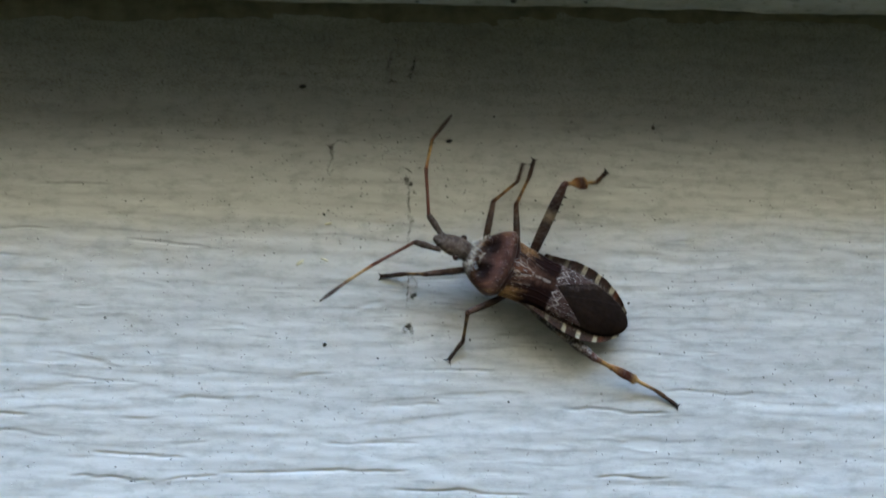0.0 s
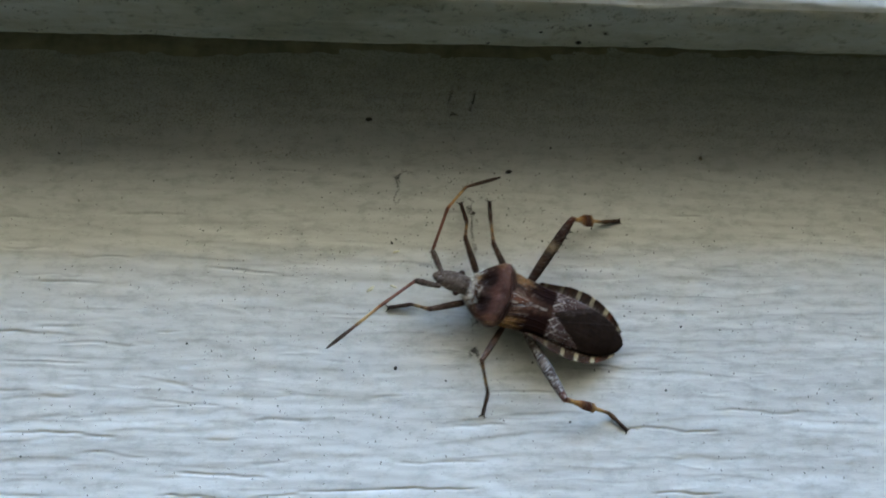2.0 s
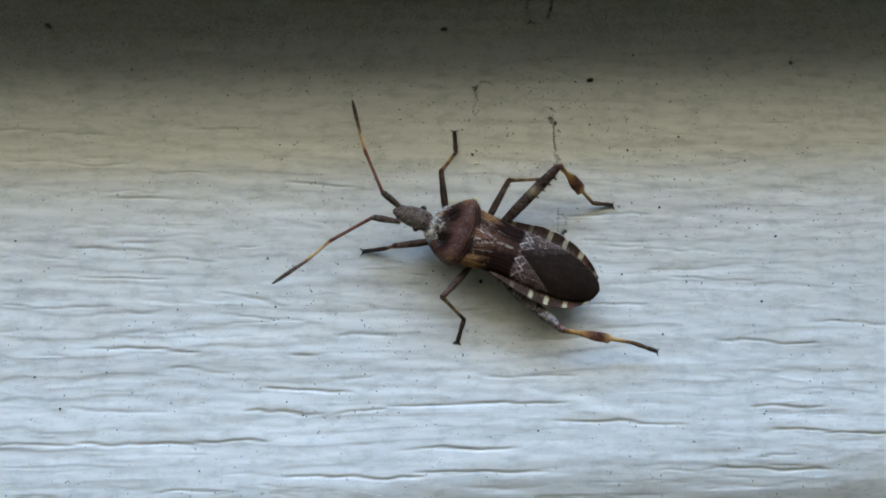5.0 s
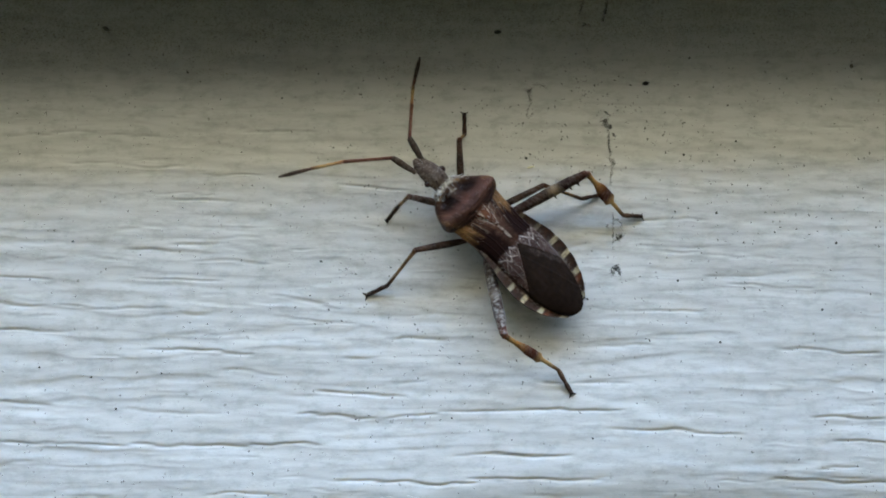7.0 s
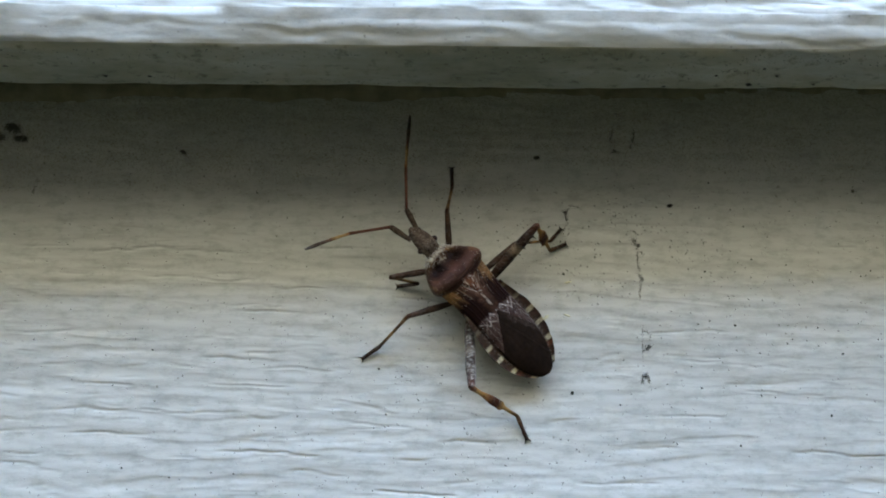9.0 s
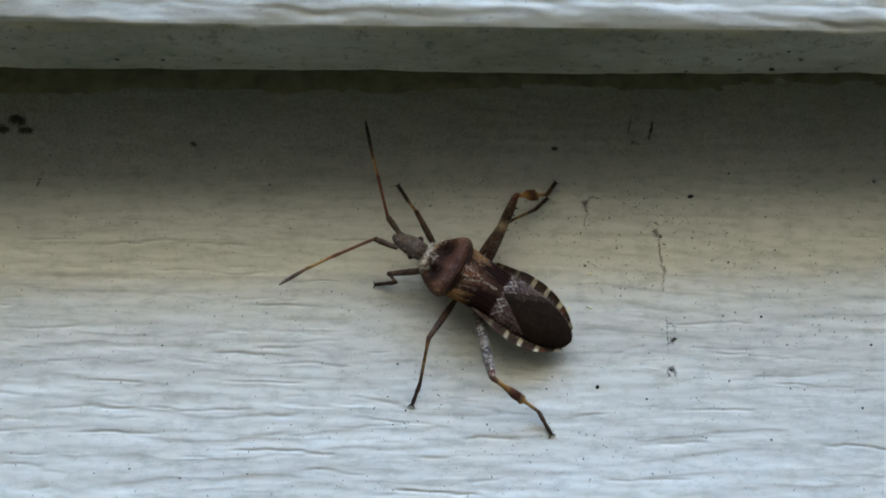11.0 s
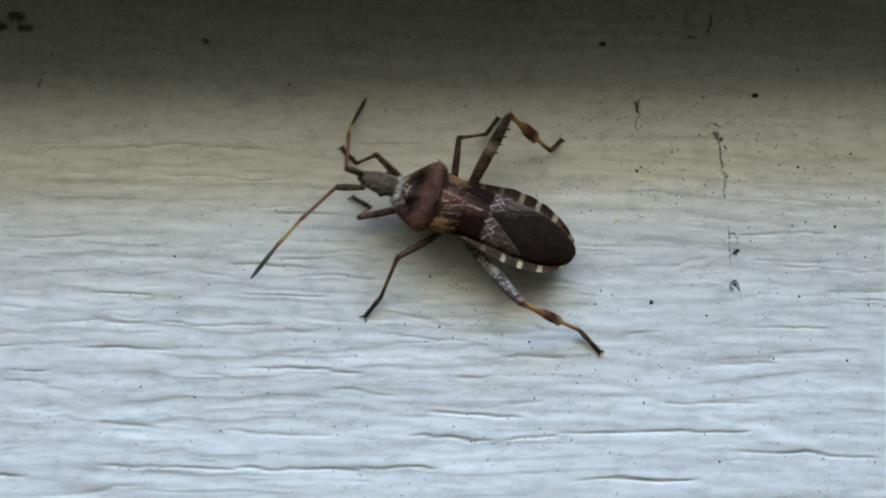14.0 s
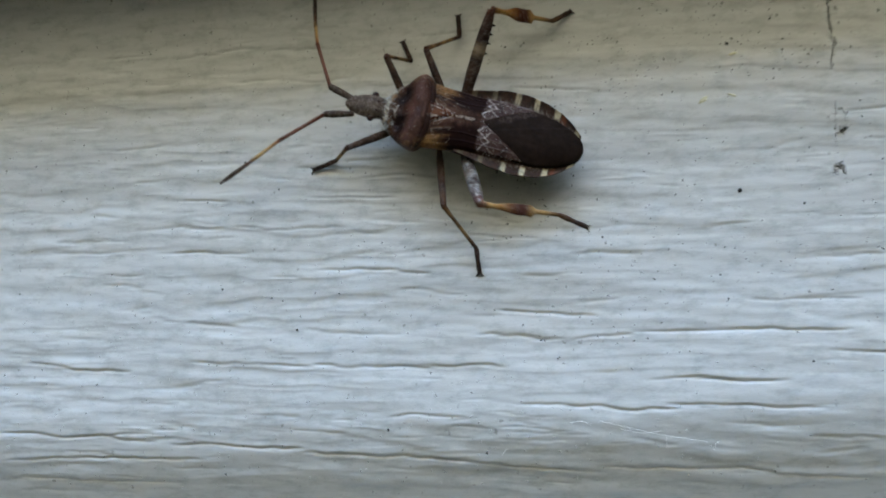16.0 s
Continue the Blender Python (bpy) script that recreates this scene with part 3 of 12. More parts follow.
def pronotum():
    """The shield behind the head: a downy collar, two dark hollows, and a thick rounded maroon roll from shoulder to shoulder."""
    n, m = 150, 170
    u, v = np.meshgrid(np.linspace(0, 1, n), np.linspace(-1, 1, m), indexing="ij")
    turn = v * radians(104)
    across = np.sign(v) * np.abs(np.sin(turn)) ** 0.82
    width = np.interp(u, [0, 0.06, 0.16, 0.3, 0.42, 0.52, 0.62, 0.70, 0.80, 0.88, 0.95, 1], [0.86, 1.08, 1.45, 1.90, 2.22, 2.44, 2.62, 2.74, 2.80, 2.74, 2.58, 2.40])
    for _ in range(4):
        width[1:-1] = (width[:-2] + 2 * width[1:-1] + width[2:]) / 4
    y = across * width - 0.16 * smoothstep(0.2, 0.8, u)
    x = 5.75 - (4.05 - 0.52 * np.abs(across) ** 2.2) * u
    crest = np.interp(u, [0, 0.10, 0.20, 0.32, 0.42, 0.52, 0.62, 0.72, 0.80, 0.87, 0.92, 0.96, 1], [3.62, 3.80, 3.88, 3.88, 3.96, 4.28, 4.66, 4.86, 4.86, 4.68, 4.48, 4.38, 4.15])
    for _ in range(6):
        crest[1:-1] = (crest[:-2] + 2 * crest[1:-1] + crest[2:]) / 4
    base = np.interp(u, [0, 0.3, 0.65, 0.85, 1], [2.85, 2.9, 3.35, 3.55, 3.55])
    fall = np.sign(np.cos(turn)) * np.abs(np.cos(turn)) ** np.interp(u, [0, 0.4, 0.75, 1], [0.72, 0.62, 0.42, 0.42])
    z = base + (crest - base) * fall
    for s in (-1, 1):
        z -= 0.30 * np.exp(-(((across - 0.50 * s) / 0.22) ** 2 + ((u - 0.38) / 0.10) ** 2))
        z += 0.12 * np.exp(-(((across - 0.55 * s) / 0.25) ** 2 + ((u - 0.17) / 0.06) ** 2))
    z -= 0.10 * np.exp(-((across / 0.12) ** 2)) * np.exp(-(((u - 0.62) / 0.22) ** 2))
    z -= 0.13 * np.exp(-(((u - 0.915 + 0.03 * across**2) / 0.022) ** 2)) * smoothstep(0.98, 0.7, np.abs(across))     # the crease behind the roll
    p = np.stack([x, y, z], -1).reshape(-1, 3)
    p[:, 2] += 0.055 * speckle(p, 1.4, 29) * smoothstep(0.4, 0.6, u.ravel()) + 0.034 * speckle(p, 5, 31) + 0.022 * speckle(p, 11, 32)
    uu, vv = u.ravel(), across.ravel()
    mottle = 0.5 + 0.5 * speckle(p, 1.7, 39) + 0.3 * speckle(p, 6, 30)
    colour = blend([(0.062, 0.040, 0.028), (0.074, 0.040, 0.024), (0.070, 0.030, 0.020), (0.090, 0.040, 0.030), (0.034, 0.017, 0.012)], uu)
    roll = smoothstep(0.58, 0.74, uu + 0.05 * speckle(p, 2.0, 36)) * smoothstep(0.92, 0.88, uu)
    colour = over(colour, (0.076, 0.040, 0.030), roll * np.clip(0.35 + 0.55 * mottle, 0, 1))
    # mottling weighted to the left, painting that side of the roll as shaded
    colour = over(colour, (0.028, 0.012, 0.010), 0.65 * roll * smoothstep(0.0, 0.5, speckle(p, 2.0, 33) + 0.35 * np.sin(2.2 * vv + 1.0)))
    colour = over(colour, (0.020, 0.010, 0.008), 0.7 * smoothstep(0.14, 0.24, uu) * smoothstep(0.60, 0.50, uu) * smoothstep(-0.6, 0.3, speckle(p, 2.2, 34)))
    hollow = np.exp(-(((np.abs(vv) - 0.46) / 0.30) ** 2 + ((uu - 0.43) / 0.15) ** 2)) * (0.95 + 0.4 * speckle(p, 3, 35))
    colour = over(colour, (0.009, 0.0045, 0.004), np.clip(1.6 * hollow, 0, 0.95))
    # crease and rear rim darkened in the colour, as the shadowed rear face
    colour = over(colour, (0.020, 0.009, 0.007), 0.85 * np.exp(-(((uu - 0.925) / 0.03) ** 2)) + 0.35 * smoothstep(0.93, 1.0, uu))
    rust = np.exp(-(((np.abs(vv) - 0.60) / 0.24) ** 2 + ((uu - 0.20) / 0.07) ** 2)) * smoothstep(-0.1, 0.3, speckle(p, 7, 37))
    colour = over(colour, (0.24, 0.12, 0.04), 0.60 * np.clip(rust, 0, 1))
    shoulder = smoothstep(0.62, 0.9, np.abs(vv)) * smoothstep(0.45, 0.62, uu) * smoothstep(-0.2, 0.4, speckle(p, 5, 38))
    colour = over(colour, (0.20, 0.11, 0.05), 0.35 * shoulder)
    pile = smoothstep(0.16, 0.02, uu - 0.12 * np.abs(vv) ** 2 + 0.09 * speckle(p, 2.4, 43))
    pile = pile * smoothstep(-0.35, 0.30, 0.7 * speckle(p, 9, 44) + 0.6 * speckle(p, 21, 45))
    pile = np.maximum(pile, 0.55 * smoothstep(0.94, 1.0, np.abs(v.ravel())) * smoothstep(0.8, 0.4, uu) * smoothstep(0.0, 0.5, speckle(p, 12, 46)))
    colour = over(colour, (0.50, 0.46, 0.37), 0.85 * np.clip(pile, 0, 1))
    pale = np.exp(-((((uu - 0.27) - 0.10 * np.abs(vv)) / 0.022) ** 2)) * smoothstep(0.34, 0.05, np.abs(vv - 0.05)) + np.exp(-((vv / 0.035) ** 2)) * smoothstep(0.4, 0.3, uu) * 0.8
    colour = over(colour, (0.55, 0.50, 0.42), np.clip(pale, 0, 1) * 0.5 * smoothstep(-0.2, 0.3, speckle(p, 8, 47)))
    return mesh("pronotum", p * MM, grid_faces(n, m), GLOSSY, colour)


def trunk():
    """Thorax and abdomen under the wings, with a grey downy side."""
    st = [(5.9, 0, 2.6, 0.6, 0.6), (5.0, 0, 2.45, 0.95, 0.75), (3.6, 0, 2.45, 1.7, 0.95), (2.2, 0, 2.6, 2.1, 1.25), (0.5, 0, 2.6, 2.0, 1.25),
          (-1.5, 0, 2.4, 2.2, 1.1), (-3.5, 0, 2.15, 2.5, 0.95), (-5.5, 0, 1.95, 2.4, 0.85), (-7.5, 0, 1.85, 1.65, 0.6), (-8.6, 0, 1.85, 0.85, 0.32), (-9.0, 0, 1.87, 0.25, 0.1)]
    p, faces, u, a = loft(refine(st, 60), 40)
    colour = blend([(0.07, 0.045, 0.035), (0.08, 0.05, 0.035), (0.10, 0.06, 0.035), (0.11, 0.065, 0.035)], u)
    colour = down(colour, p, 0.8 * smoothstep(0.75, 0.1, u), 51)
    return mesh("trunk", p * MM, faces, HAIRY, colour)


def margin(side):
    """The flat upturned edge of the abdomen, banded dark and cream."""
    n, m = 220, 14
    x = -0.2 - 8.55 * np.linspace(0, 1, n)
    inner, outer = wing_width(x) * 0.86, half_width(x)
    v = np.linspace(0, 1, m)
    y = inner[:, None] * (1 - v) + outer[:, None] * v
    z = top_at(x, inner)[:, None] - 0.28 - 0.12 * v[None, :] + 0.32 * v[None, :] ** 2 + 0 * y
    count = (-0.2 - x) / 1.53 + 0.17
    band = count % 1
    notch = 0.05 * np.exp(-(((band - 0.5) / 0.04) ** 2))
    y = y - notch[:, None] * v[None, :] ** 4
    top = np.stack([np.repeat(x[:, None], m, 1), y * side, z], -1)
    under = top[:, ::-1] * [1, 0.99, 1] - [0, 0, 0.14]
    p = np.concatenate([top, under], 1).reshape(-1, 3)
    bb = np.repeat((band + 0.06 * np.sin(np.floor(count) * 2.3))[:, None], 2 * m, 1).ravel()
    bb = bb + 0.03 * lattice(p[:, 0] * 4, p[:, 1] * 4, 33)
    vv = np.concatenate([v, v[::-1]])[None, :].repeat(n, 0).ravel()
    cream = smoothstep(0.34, 0.41, bb) * smoothstep(0.66, 0.59, bb) * smoothstep(0.12, 0.4, vv + 0.1 * lattice(p[:, 0] * 5, p[:, 1] * 5, 3))
    colour = blend([(0.022, 0.014, 0.010), (0.045, 0.022, 0.014)], 0.5 + 0.5 * speckle(p, 4, 61))
    colour = over(colour, (0.10, 0.035, 0.018), smoothstep(0.62, 0.78, bb) * smoothstep(0.98, 0.85, bb) * smoothstep(-6.0, -7.5, p[:, 0]))
    cream = cream * (0.16 + 0.84 * smoothstep(-1.8, -5.2, p[:, 0])) * (0.55 + 0.45 * smoothstep(-0.6, 0.1, speckle(p, 5, 67)))
    colour = over(colour, CREAM, cream)
    colour = down(colour, p, 0.55 * smoothstep(0.7, 0.0, vv), 65)
    faces = grid_faces(n, 2 * m, True)
    return mesh("abdomen_edge", leaned(p) * MM, faces if side > 0 else faces[:, ::-1], HAIRY, colour)


def head():
    st = [(8.72, 0, 3.20, 0.07, 0.07), (8.62, 0, 3.22, 0.24, 0.24), (8.3, 0, 3.28, 0.46, 0.40), (7.85, 0, 3.36, 0.66, 0.52), (7.3, 0, 3.42, 0.80, 0.62),
          (6.75, 0, 3.46, 0.86, 0.68), (6.3, 0, 3.46, 0.88, 0.68), (5.9, 0, 3.40, 0.80, 0.60), (5.6, 0, 3.28, 0.80, 0.54), (5.1, 0, 3.0, 0.6, 0.4)]
    p, faces, u, a = loft(refine(st, 90), 60)
    groove = np.exp(-(((a - math.pi / 2) / 0.16) ** 2)) * smoothstep(0.0, 0.15, u) * smoothstep(0.55, 0.3, u)
    p[:, 2] -= 0.06 * groove
    side_dark = np.exp(-(((np.abs(p[:, 1]) - 0.40) / 0.13) ** 2)) * smoothstep(0.1, 0.3, u)
    colour = over(np.tile(np.array((0.062, 0.043, 0.032)), (len(p), 1)), (0.022, 0.014, 0.012), 0.8 * side_dark)
    colour = down(over(colour, (0.11, 0.08, 0.062), np.full(len(p), 0.3)), p, 0.42, 71, (0.30, 0.26, 0.22))
    return mesh("head", p * MM, faces, HAIRY, colour)


def ball(name, x, y, z, r, mat, flat=1.0):
    bm = bmesh.new()
    bmesh.ops.create_uvsphere(bm, u_segments=20, v_segments=12, radius=r * MM)
    bm.transform(Matrix.Translation((x * MM, y * MM, z * MM)) @ Matrix.Diagonal((1, flat, 1, 1)))
    me = bpy.data.meshes.new(name)
    bm.to_mesh(me)
    bm.free()
    me.materials.append(mat)
    me.polygons.foreach_set("use_smooth", np.ones(len(me.polygons), bool))
    return me


def hairs(name, roots, ways, length, thick, seed, mat=None):
    """Fine pale hairs as thin three-sided spikes."""
    rng = np.random.RandomState(seed)
    verts, faces = [], []
    for p, w in zip(roots, ways):
        w = w + rng.normal(0, 0.35, 3)
        w /= np.linalg.norm(w)
        side = np.cross(w, (0.3, 0.9, 0.2))
        side /= np.linalg.norm(side)
        up = np.cross(w, side)
        tip = p + w * length * rng.uniform(0.6, 1.2)
        k = len(verts)
        for q in range(3):
            verts.append(p + thick * (math.cos(q * 2.1) * side + math.sin(q * 2.1) * up))
        verts.append(tip)
        faces += [(k, k + 1, k + 3), (k + 1, k + 2, k + 3), (k + 2, k, k + 3)]
    return mesh(name, np.array(verts) * MM, faces, mat or PALE)


def hairs_on(me, count, length, thick, seed, keep, rise=0.5, mat=None):
    """Hairs lying backwards on a mesh of the body, rooted where keep(x, y) holds."""
    spots = np.array([v.co for v in me.vertices]) / MM
    out = np.array([v.normal for v in me.vertices])
    out *= np.sign(out[:, 2:] + 1e-9)
    able = np.where(keep(spots[:, 0], spots[:, 1]) & (out[:, 2] > 0.1))[0]
    pick = np.random.RandomState(seed).choice(able, count)
    return hairs("down", spots[pick], rise * out[pick] + [-0.8, 0, 0], length, thick, seed, mat)


RUST, BLACKISH, ASH = (0.105, 0.040, 0.024), (0.022, 0.015, 0.012), (0.40, 0.37, 0.34)


def limb(name, length, radii, colours, seed, mat=None, flat=(1.0, 1.0), downy=0.25, spines=(), around=16, leaf=None, claws=False, pale=ASH, bow=0.0):
    """A segment along +x: radii and colours at even steps; leaf: (start, end, half width) of a flat widening; spines: places along it."""
    st = refine([(length * k / (len(radii) - 1), 0, 0, r * flat[0], r * flat[1]) for k, r in enumerate(np.array(radii) * 1.14)], 90)
    if leaf:
        a, b, w = leaf
        s = np.linspace(0, 1, len(st))
        swell = smoothstep(a, a + 0.55 * (b - a), s) * smoothstep(b, b - 0.18 * (b - a), s)
        st[:, 3] += w * swell
        st[:, 4] *= 1 - 0.25 * swell
    p, faces, u, ang = loft(st, around)
    if leaf:
        p[:, 1] += np.sign(p[:, 1]) * 0.10 * np.exp(-(((u - leaf[1] + 0.06) / 0.03) ** 2))
        p[:, 2] += 0.05 * lattice(p[:, 0] * 3, p[:, 1] * 3, seed) * (np.abs(p[:, 1]) > 0.2)
    p[:, 1:] *= (1 + 0.04 * lattice(u * 24, ang * 0.8, seed))[:, None]
    p[:, 2] += bow * np.sin(math.pi * u)
    colour = blend(colours, u + 0.015 * lattice(u * 8, ang, seed + 1))
    colour = down(colour, p, downy, seed + 2, pale)
    dots = smoothstep(0.5, 0.75, speckle(p, 4.5, seed + 5))
    colour = over(colour, BLACKISH, dots * 0.5)
    for at in spines:
        k = len(p)
        x0, r = at * length, radii[len(radii) // 2]
        spike = np.array([(x0 - 0.13, -r * 0.80, -0.1), (x0 + 0.13, -r * 0.80, -0.1), (x0, -r * 0.80, 0.13), (x0 + 0.08, -r * 1.14 - 0.26, -0.02)])
        p = np.concatenate([p, spike])
        faces += [(k, k + 1, k + 3), (k + 1, k + 2, k + 3), (k + 2, k, k + 3)]
        colour = np.concatenate([colour, np.tile(np.array(BLACKISH), (4, 1))])
    if claws:
        for s in (-1, 1):
            k = len(p)
            ax = np.linspace(0, 1, 5)[:, None]
            spine = np.concatenate([length - 0.08 + 0.32 * ax, s * (0.05 + 0.30 * ax), 0.02 - 0.12 * ax**2], 1)
            ring = np.array([(0, 1, 0), (0, 0, 1), (0, -1, 0), (0, 0, -1)]) * 0.105
            tube = (spine[:, None] + ring[None] * (1.05 - 0.75 * ax)[:, None]).reshape(-1, 3)
            p = np.concatenate([p, tube])
            faces += [tuple(int(q) + k for q in f) for f in grid_faces(5, 4, True)]
            colour = np.concatenate([colour, np.tile(np.array(BLACKISH), (20, 1))])
    return mesh(name, p * MM, faces, mat or CUTICLE, colour)


bug = tagged(new("leaf_footed_bug"), "brown leaf-footed bug with cream-banded edges, walking on white boards", "insect")
part("trunk", trunk(), bug, "dark downy thorax and abdomen")
shield = part("pronotum", pronotum(), bug, "smooth maroon shield with a grey downy collar")
part("down", hairs_on(shield.data, 210, 0.34, 0.014, 5, lambda x, y: x > 4.75 + 0.25 * np.sin(5 * y), 0.9), shield, "pale hairs on the collar")
part("down", hairs_on(shield.data, 110, 0.22, 0.010, 6, lambda x, y: (x > 2.2) & (x < 4.9), 0.5, HAIR), shield, "short brownish hairs")
triangle = part("scutellum", scutellum(), bug, "small brown triangle with pale rims")
part("down", hairs_on(triangle.data, 36, 0.36, 0.013, 7, lambda x, y: x > 0.3, 0.4), triangle, "pale hairs")
part("membrane", membrane(), bug, "glossy blackish-brown folded wing membrane")
for side in (-1, 1):
    cover = part("forewing", wing(side), bug, "brown leathery wing with a pale zigzag line")
    part("down", hairs_on(cover.data, 40, 0.26, 0.009, 8 + side, lambda x, y: x < -1.7, 0.25), cover, "short silvery hairs")
    part("down", hairs_on(cover.data, 60, 0.28, 0.010, 12 + side, lambda x, y: x > 0.2, 0.25, HAIR), cover, "short brownish hairs")
    part("abdomen_edge", margin(side), bug, "abdomen edge banded black and cream")
skull = part("head", head(), bug, "narrow grey-brown downy head")
for side in (-1, 1):
    part("eye", ball("eye", 6.45, 0.86 * side, 3.56, 0.27, EYE), skull, "round dark eye")
    part("ocellus", ball("ocellus", 6.0, 0.34 * side, 3.96, 0.09, EYE), skull)
    part("antenna_socket", ball("antenna_socket", 8.05, 0.50 * side, 3.26, 0.2, EYE), skull)
rng = np.random.RandomState(11)
roots = np.stack([rng.uniform(5.25, 8.3, 620), rng.uniform(-0.8, 0.8, 620), np.zeros(620)], 1)
half = np.interp(roots[:, 0], [4.9, 5.6, 6.6, 7.5, 8.3], [1.5, 0.92, 0.86, 0.72, 0.5])
roots[:, 1] *= half / 0.8
roots[:, 2] = np.interp(roots[:, 0], [4.9, 5.5, 5.9, 6.6, 8.3], [3.95, 3.74, 3.82, 4.0, 3.66]) - 0.55 * (np.abs(roots[:, 1]) / half) ** 2.2
ways = np.stack([np.full(620, -0.5), roots[:, 1] * 0.9, np.full(620, 0.7)], 1)
part("down", hairs("down", roots, ways, 0.22, 0.012, 3), bug, "short pale hairs on head and collar")

limbs = {}
for key, lengths in LENGTHS.items():
    seed = 100 + 13 * len(limbs)
    if key[1] == "A":
        a, b, c, d = lengths
        made = (
            ("scape", limb("scape", a, (0.16, 0.20, 0.23, 0.24, 0.20), [(0.058, 0.038, 0.026), (0.047, 0.030, 0.021)], seed, HAIRY, downy=0.22)),
            ("pedicel", limb("pedicel", b, (0.13, 0.12, 0.12, 0.14), [(0.085, 0.033, 0.023), (0.135, 0.053, 0.037), (0.15, 0.062, 0.042), (0.105, 0.046, 0.030)], seed + 1, downy=0.1)),
            ("third", limb("third", c, (0.12, 0.11, 0.12, 0.13), [(0.24, 0.09, 0.045), (0.40, 0.25, 0.11), (0.42, 0.29, 0.13), (0.13, 0.07, 0.04)], seed + 2, downy=0.1)),
            ("club", limb("club", d, (0.10, 0.13, 0.145, 0.145, 0.125, 0.06), [(0.12, 0.06, 0.038), (0.060, 0.040, 0.032), (0.050, 0.035, 0.029), (0.055, 0.040, 0.034)], seed + 3, downy=0.2)),
        )
        whole = "antenna"
    else:
        a, b, c = lengths
        if key[1] == "3":
            # left femur only: sky reflection painted in as paler colour and speckle
            sky_lit_femur = [RUST, (0.06, 0.034, 0.026), (0.05, 0.034, 0.026), (0.06, 0.045, 0.035), (0.035, 0.022, 0.018), (0.14, 0.11, 0.085), (0.03, 0.018, 0.014), (0.07, 0.05, 0.04), (0.045, 0.022, 0.017), (0.10, 0.036, 0.024)]
            made = (
                ("femur", limb("femur", a, (0.22, 0.34, 0.39, 0.41, 0.40, 0.36, 0.25), sky_lit_femur if key[0] == "L" else [RUST, (0.05, 0.024, 0.017), (0.038, 0.02, 0.014), (0.03, 0.016, 0.012), (0.06, 0.036, 0.025), (0.022, 0.012, 0.009), (0.24, 0.175, 0.11), (0.022, 0.012, 0.009), (0.03, 0.016, 0.012), (0.045, 0.022, 0.015), (0.07, 0.024, 0.016)], seed, CUTICLE, downy=0.72 if key[0] == "L" else 0.14, pale=(0.39, 0.375, 0.345), spines=(0.58, 0.68, 0.77, 0.86) if key[0] == "R" else ())),
                ("tibia", limb("tibia", b, (0.22, 0.16, 0.17, 0.18, 0.15, 0.14, 0.13), [RUST, (0.34, 0.19, 0.06), (0.30, 0.155, 0.048), (0.17, 0.075, 0.026), (0.055, 0.018, 0.010), (0.045, 0.015, 0.009), (0.30, 0.18, 0.07), (0.34, 0.21, 0.08), (0.16, 0.09, 0.04), (0.05, 0.026, 0.016)],
                                seed + 1, leaf=(0.16, 0.70, 0.36 if key[0] == "R" else 0.2), downy=0.12)),
                ("tarsus", limb("tarsus", c, (0.15, 0.18, 0.14, 0.17, 0.13), [(0.10, 0.055, 0.03), (0.045, 0.025, 0.018), BLACKISH], seed + 2, claws=True, downy=0.1)),
            )
        else:
            made = (
                ("femur", limb("femur", a, (0.16, 0.23, 0.26, 0.25, 0.22, 0.19), [(0.055, 0.026, 0.018), (0.050, 0.027, 0.019), (0.032, 0.019, 0.014), (0.060, 0.035, 0.024), (0.028, 0.016, 0.012), (0.075, 0.042, 0.027), (0.045, 0.022, 0.015)], seed, downy=0.14)),
                ("tibia", limb("tibia", b, (0.18, 0.13, 0.12, 0.12, 0.14), [(0.06, 0.028, 0.017), (0.19, 0.11, 0.048), (0.075, 0.042, 0.022), (0.24, 0.145, 0.06), (0.20, 0.12, 0.052), (0.06, 0.034, 0.02), (0.03, 0.018, 0.013)], seed + 1, downy=0.06)),
                ("tarsus", limb("tarsus", c, (0.15, 0.17, 0.14, 0.16, 0.13), [(0.05, 0.028, 0.02), (0.03, 0.018, 0.014), BLACKISH], seed + 2, claws=True, downy=0.1)),
            )
        whole = {"1": "front", "2": "middle", "3": "hind"}[key[1]] + "_leg"
    for name, me in made:
        limbs[key + "_" + name] = part(whole + "_" + name, me, bug)


# ---- dirt on the paint ----
def crumb(wide, high, seed, thick=0.16):
    """An irregular flattened crumb."""
    r = np.random.RandomState(seed)
    bm = bmesh.new()
    bmesh.ops.create_icosphere(bm, subdivisions=2, radius=1)
    for v in bm.verts:
        c = v.co
        k = 1 + 0.35 * noise.noise((c * 1.7) + Vector((seed, 0, 0))) + 0.2 * noise.noise(c * 4 + Vector((0, seed, 0)))
        v.co = Vector((c.x * wide * k, c.y * thick * k, c.z * high * k)) * MM
    bm.transform(Matrix.Rotation(r.uniform(-0.6, 0.6), 4, "Y"))
    me = bpy.data.meshes.new("dirt_speck")
    bm.to_mesh(me)
    bm.free()
    return me


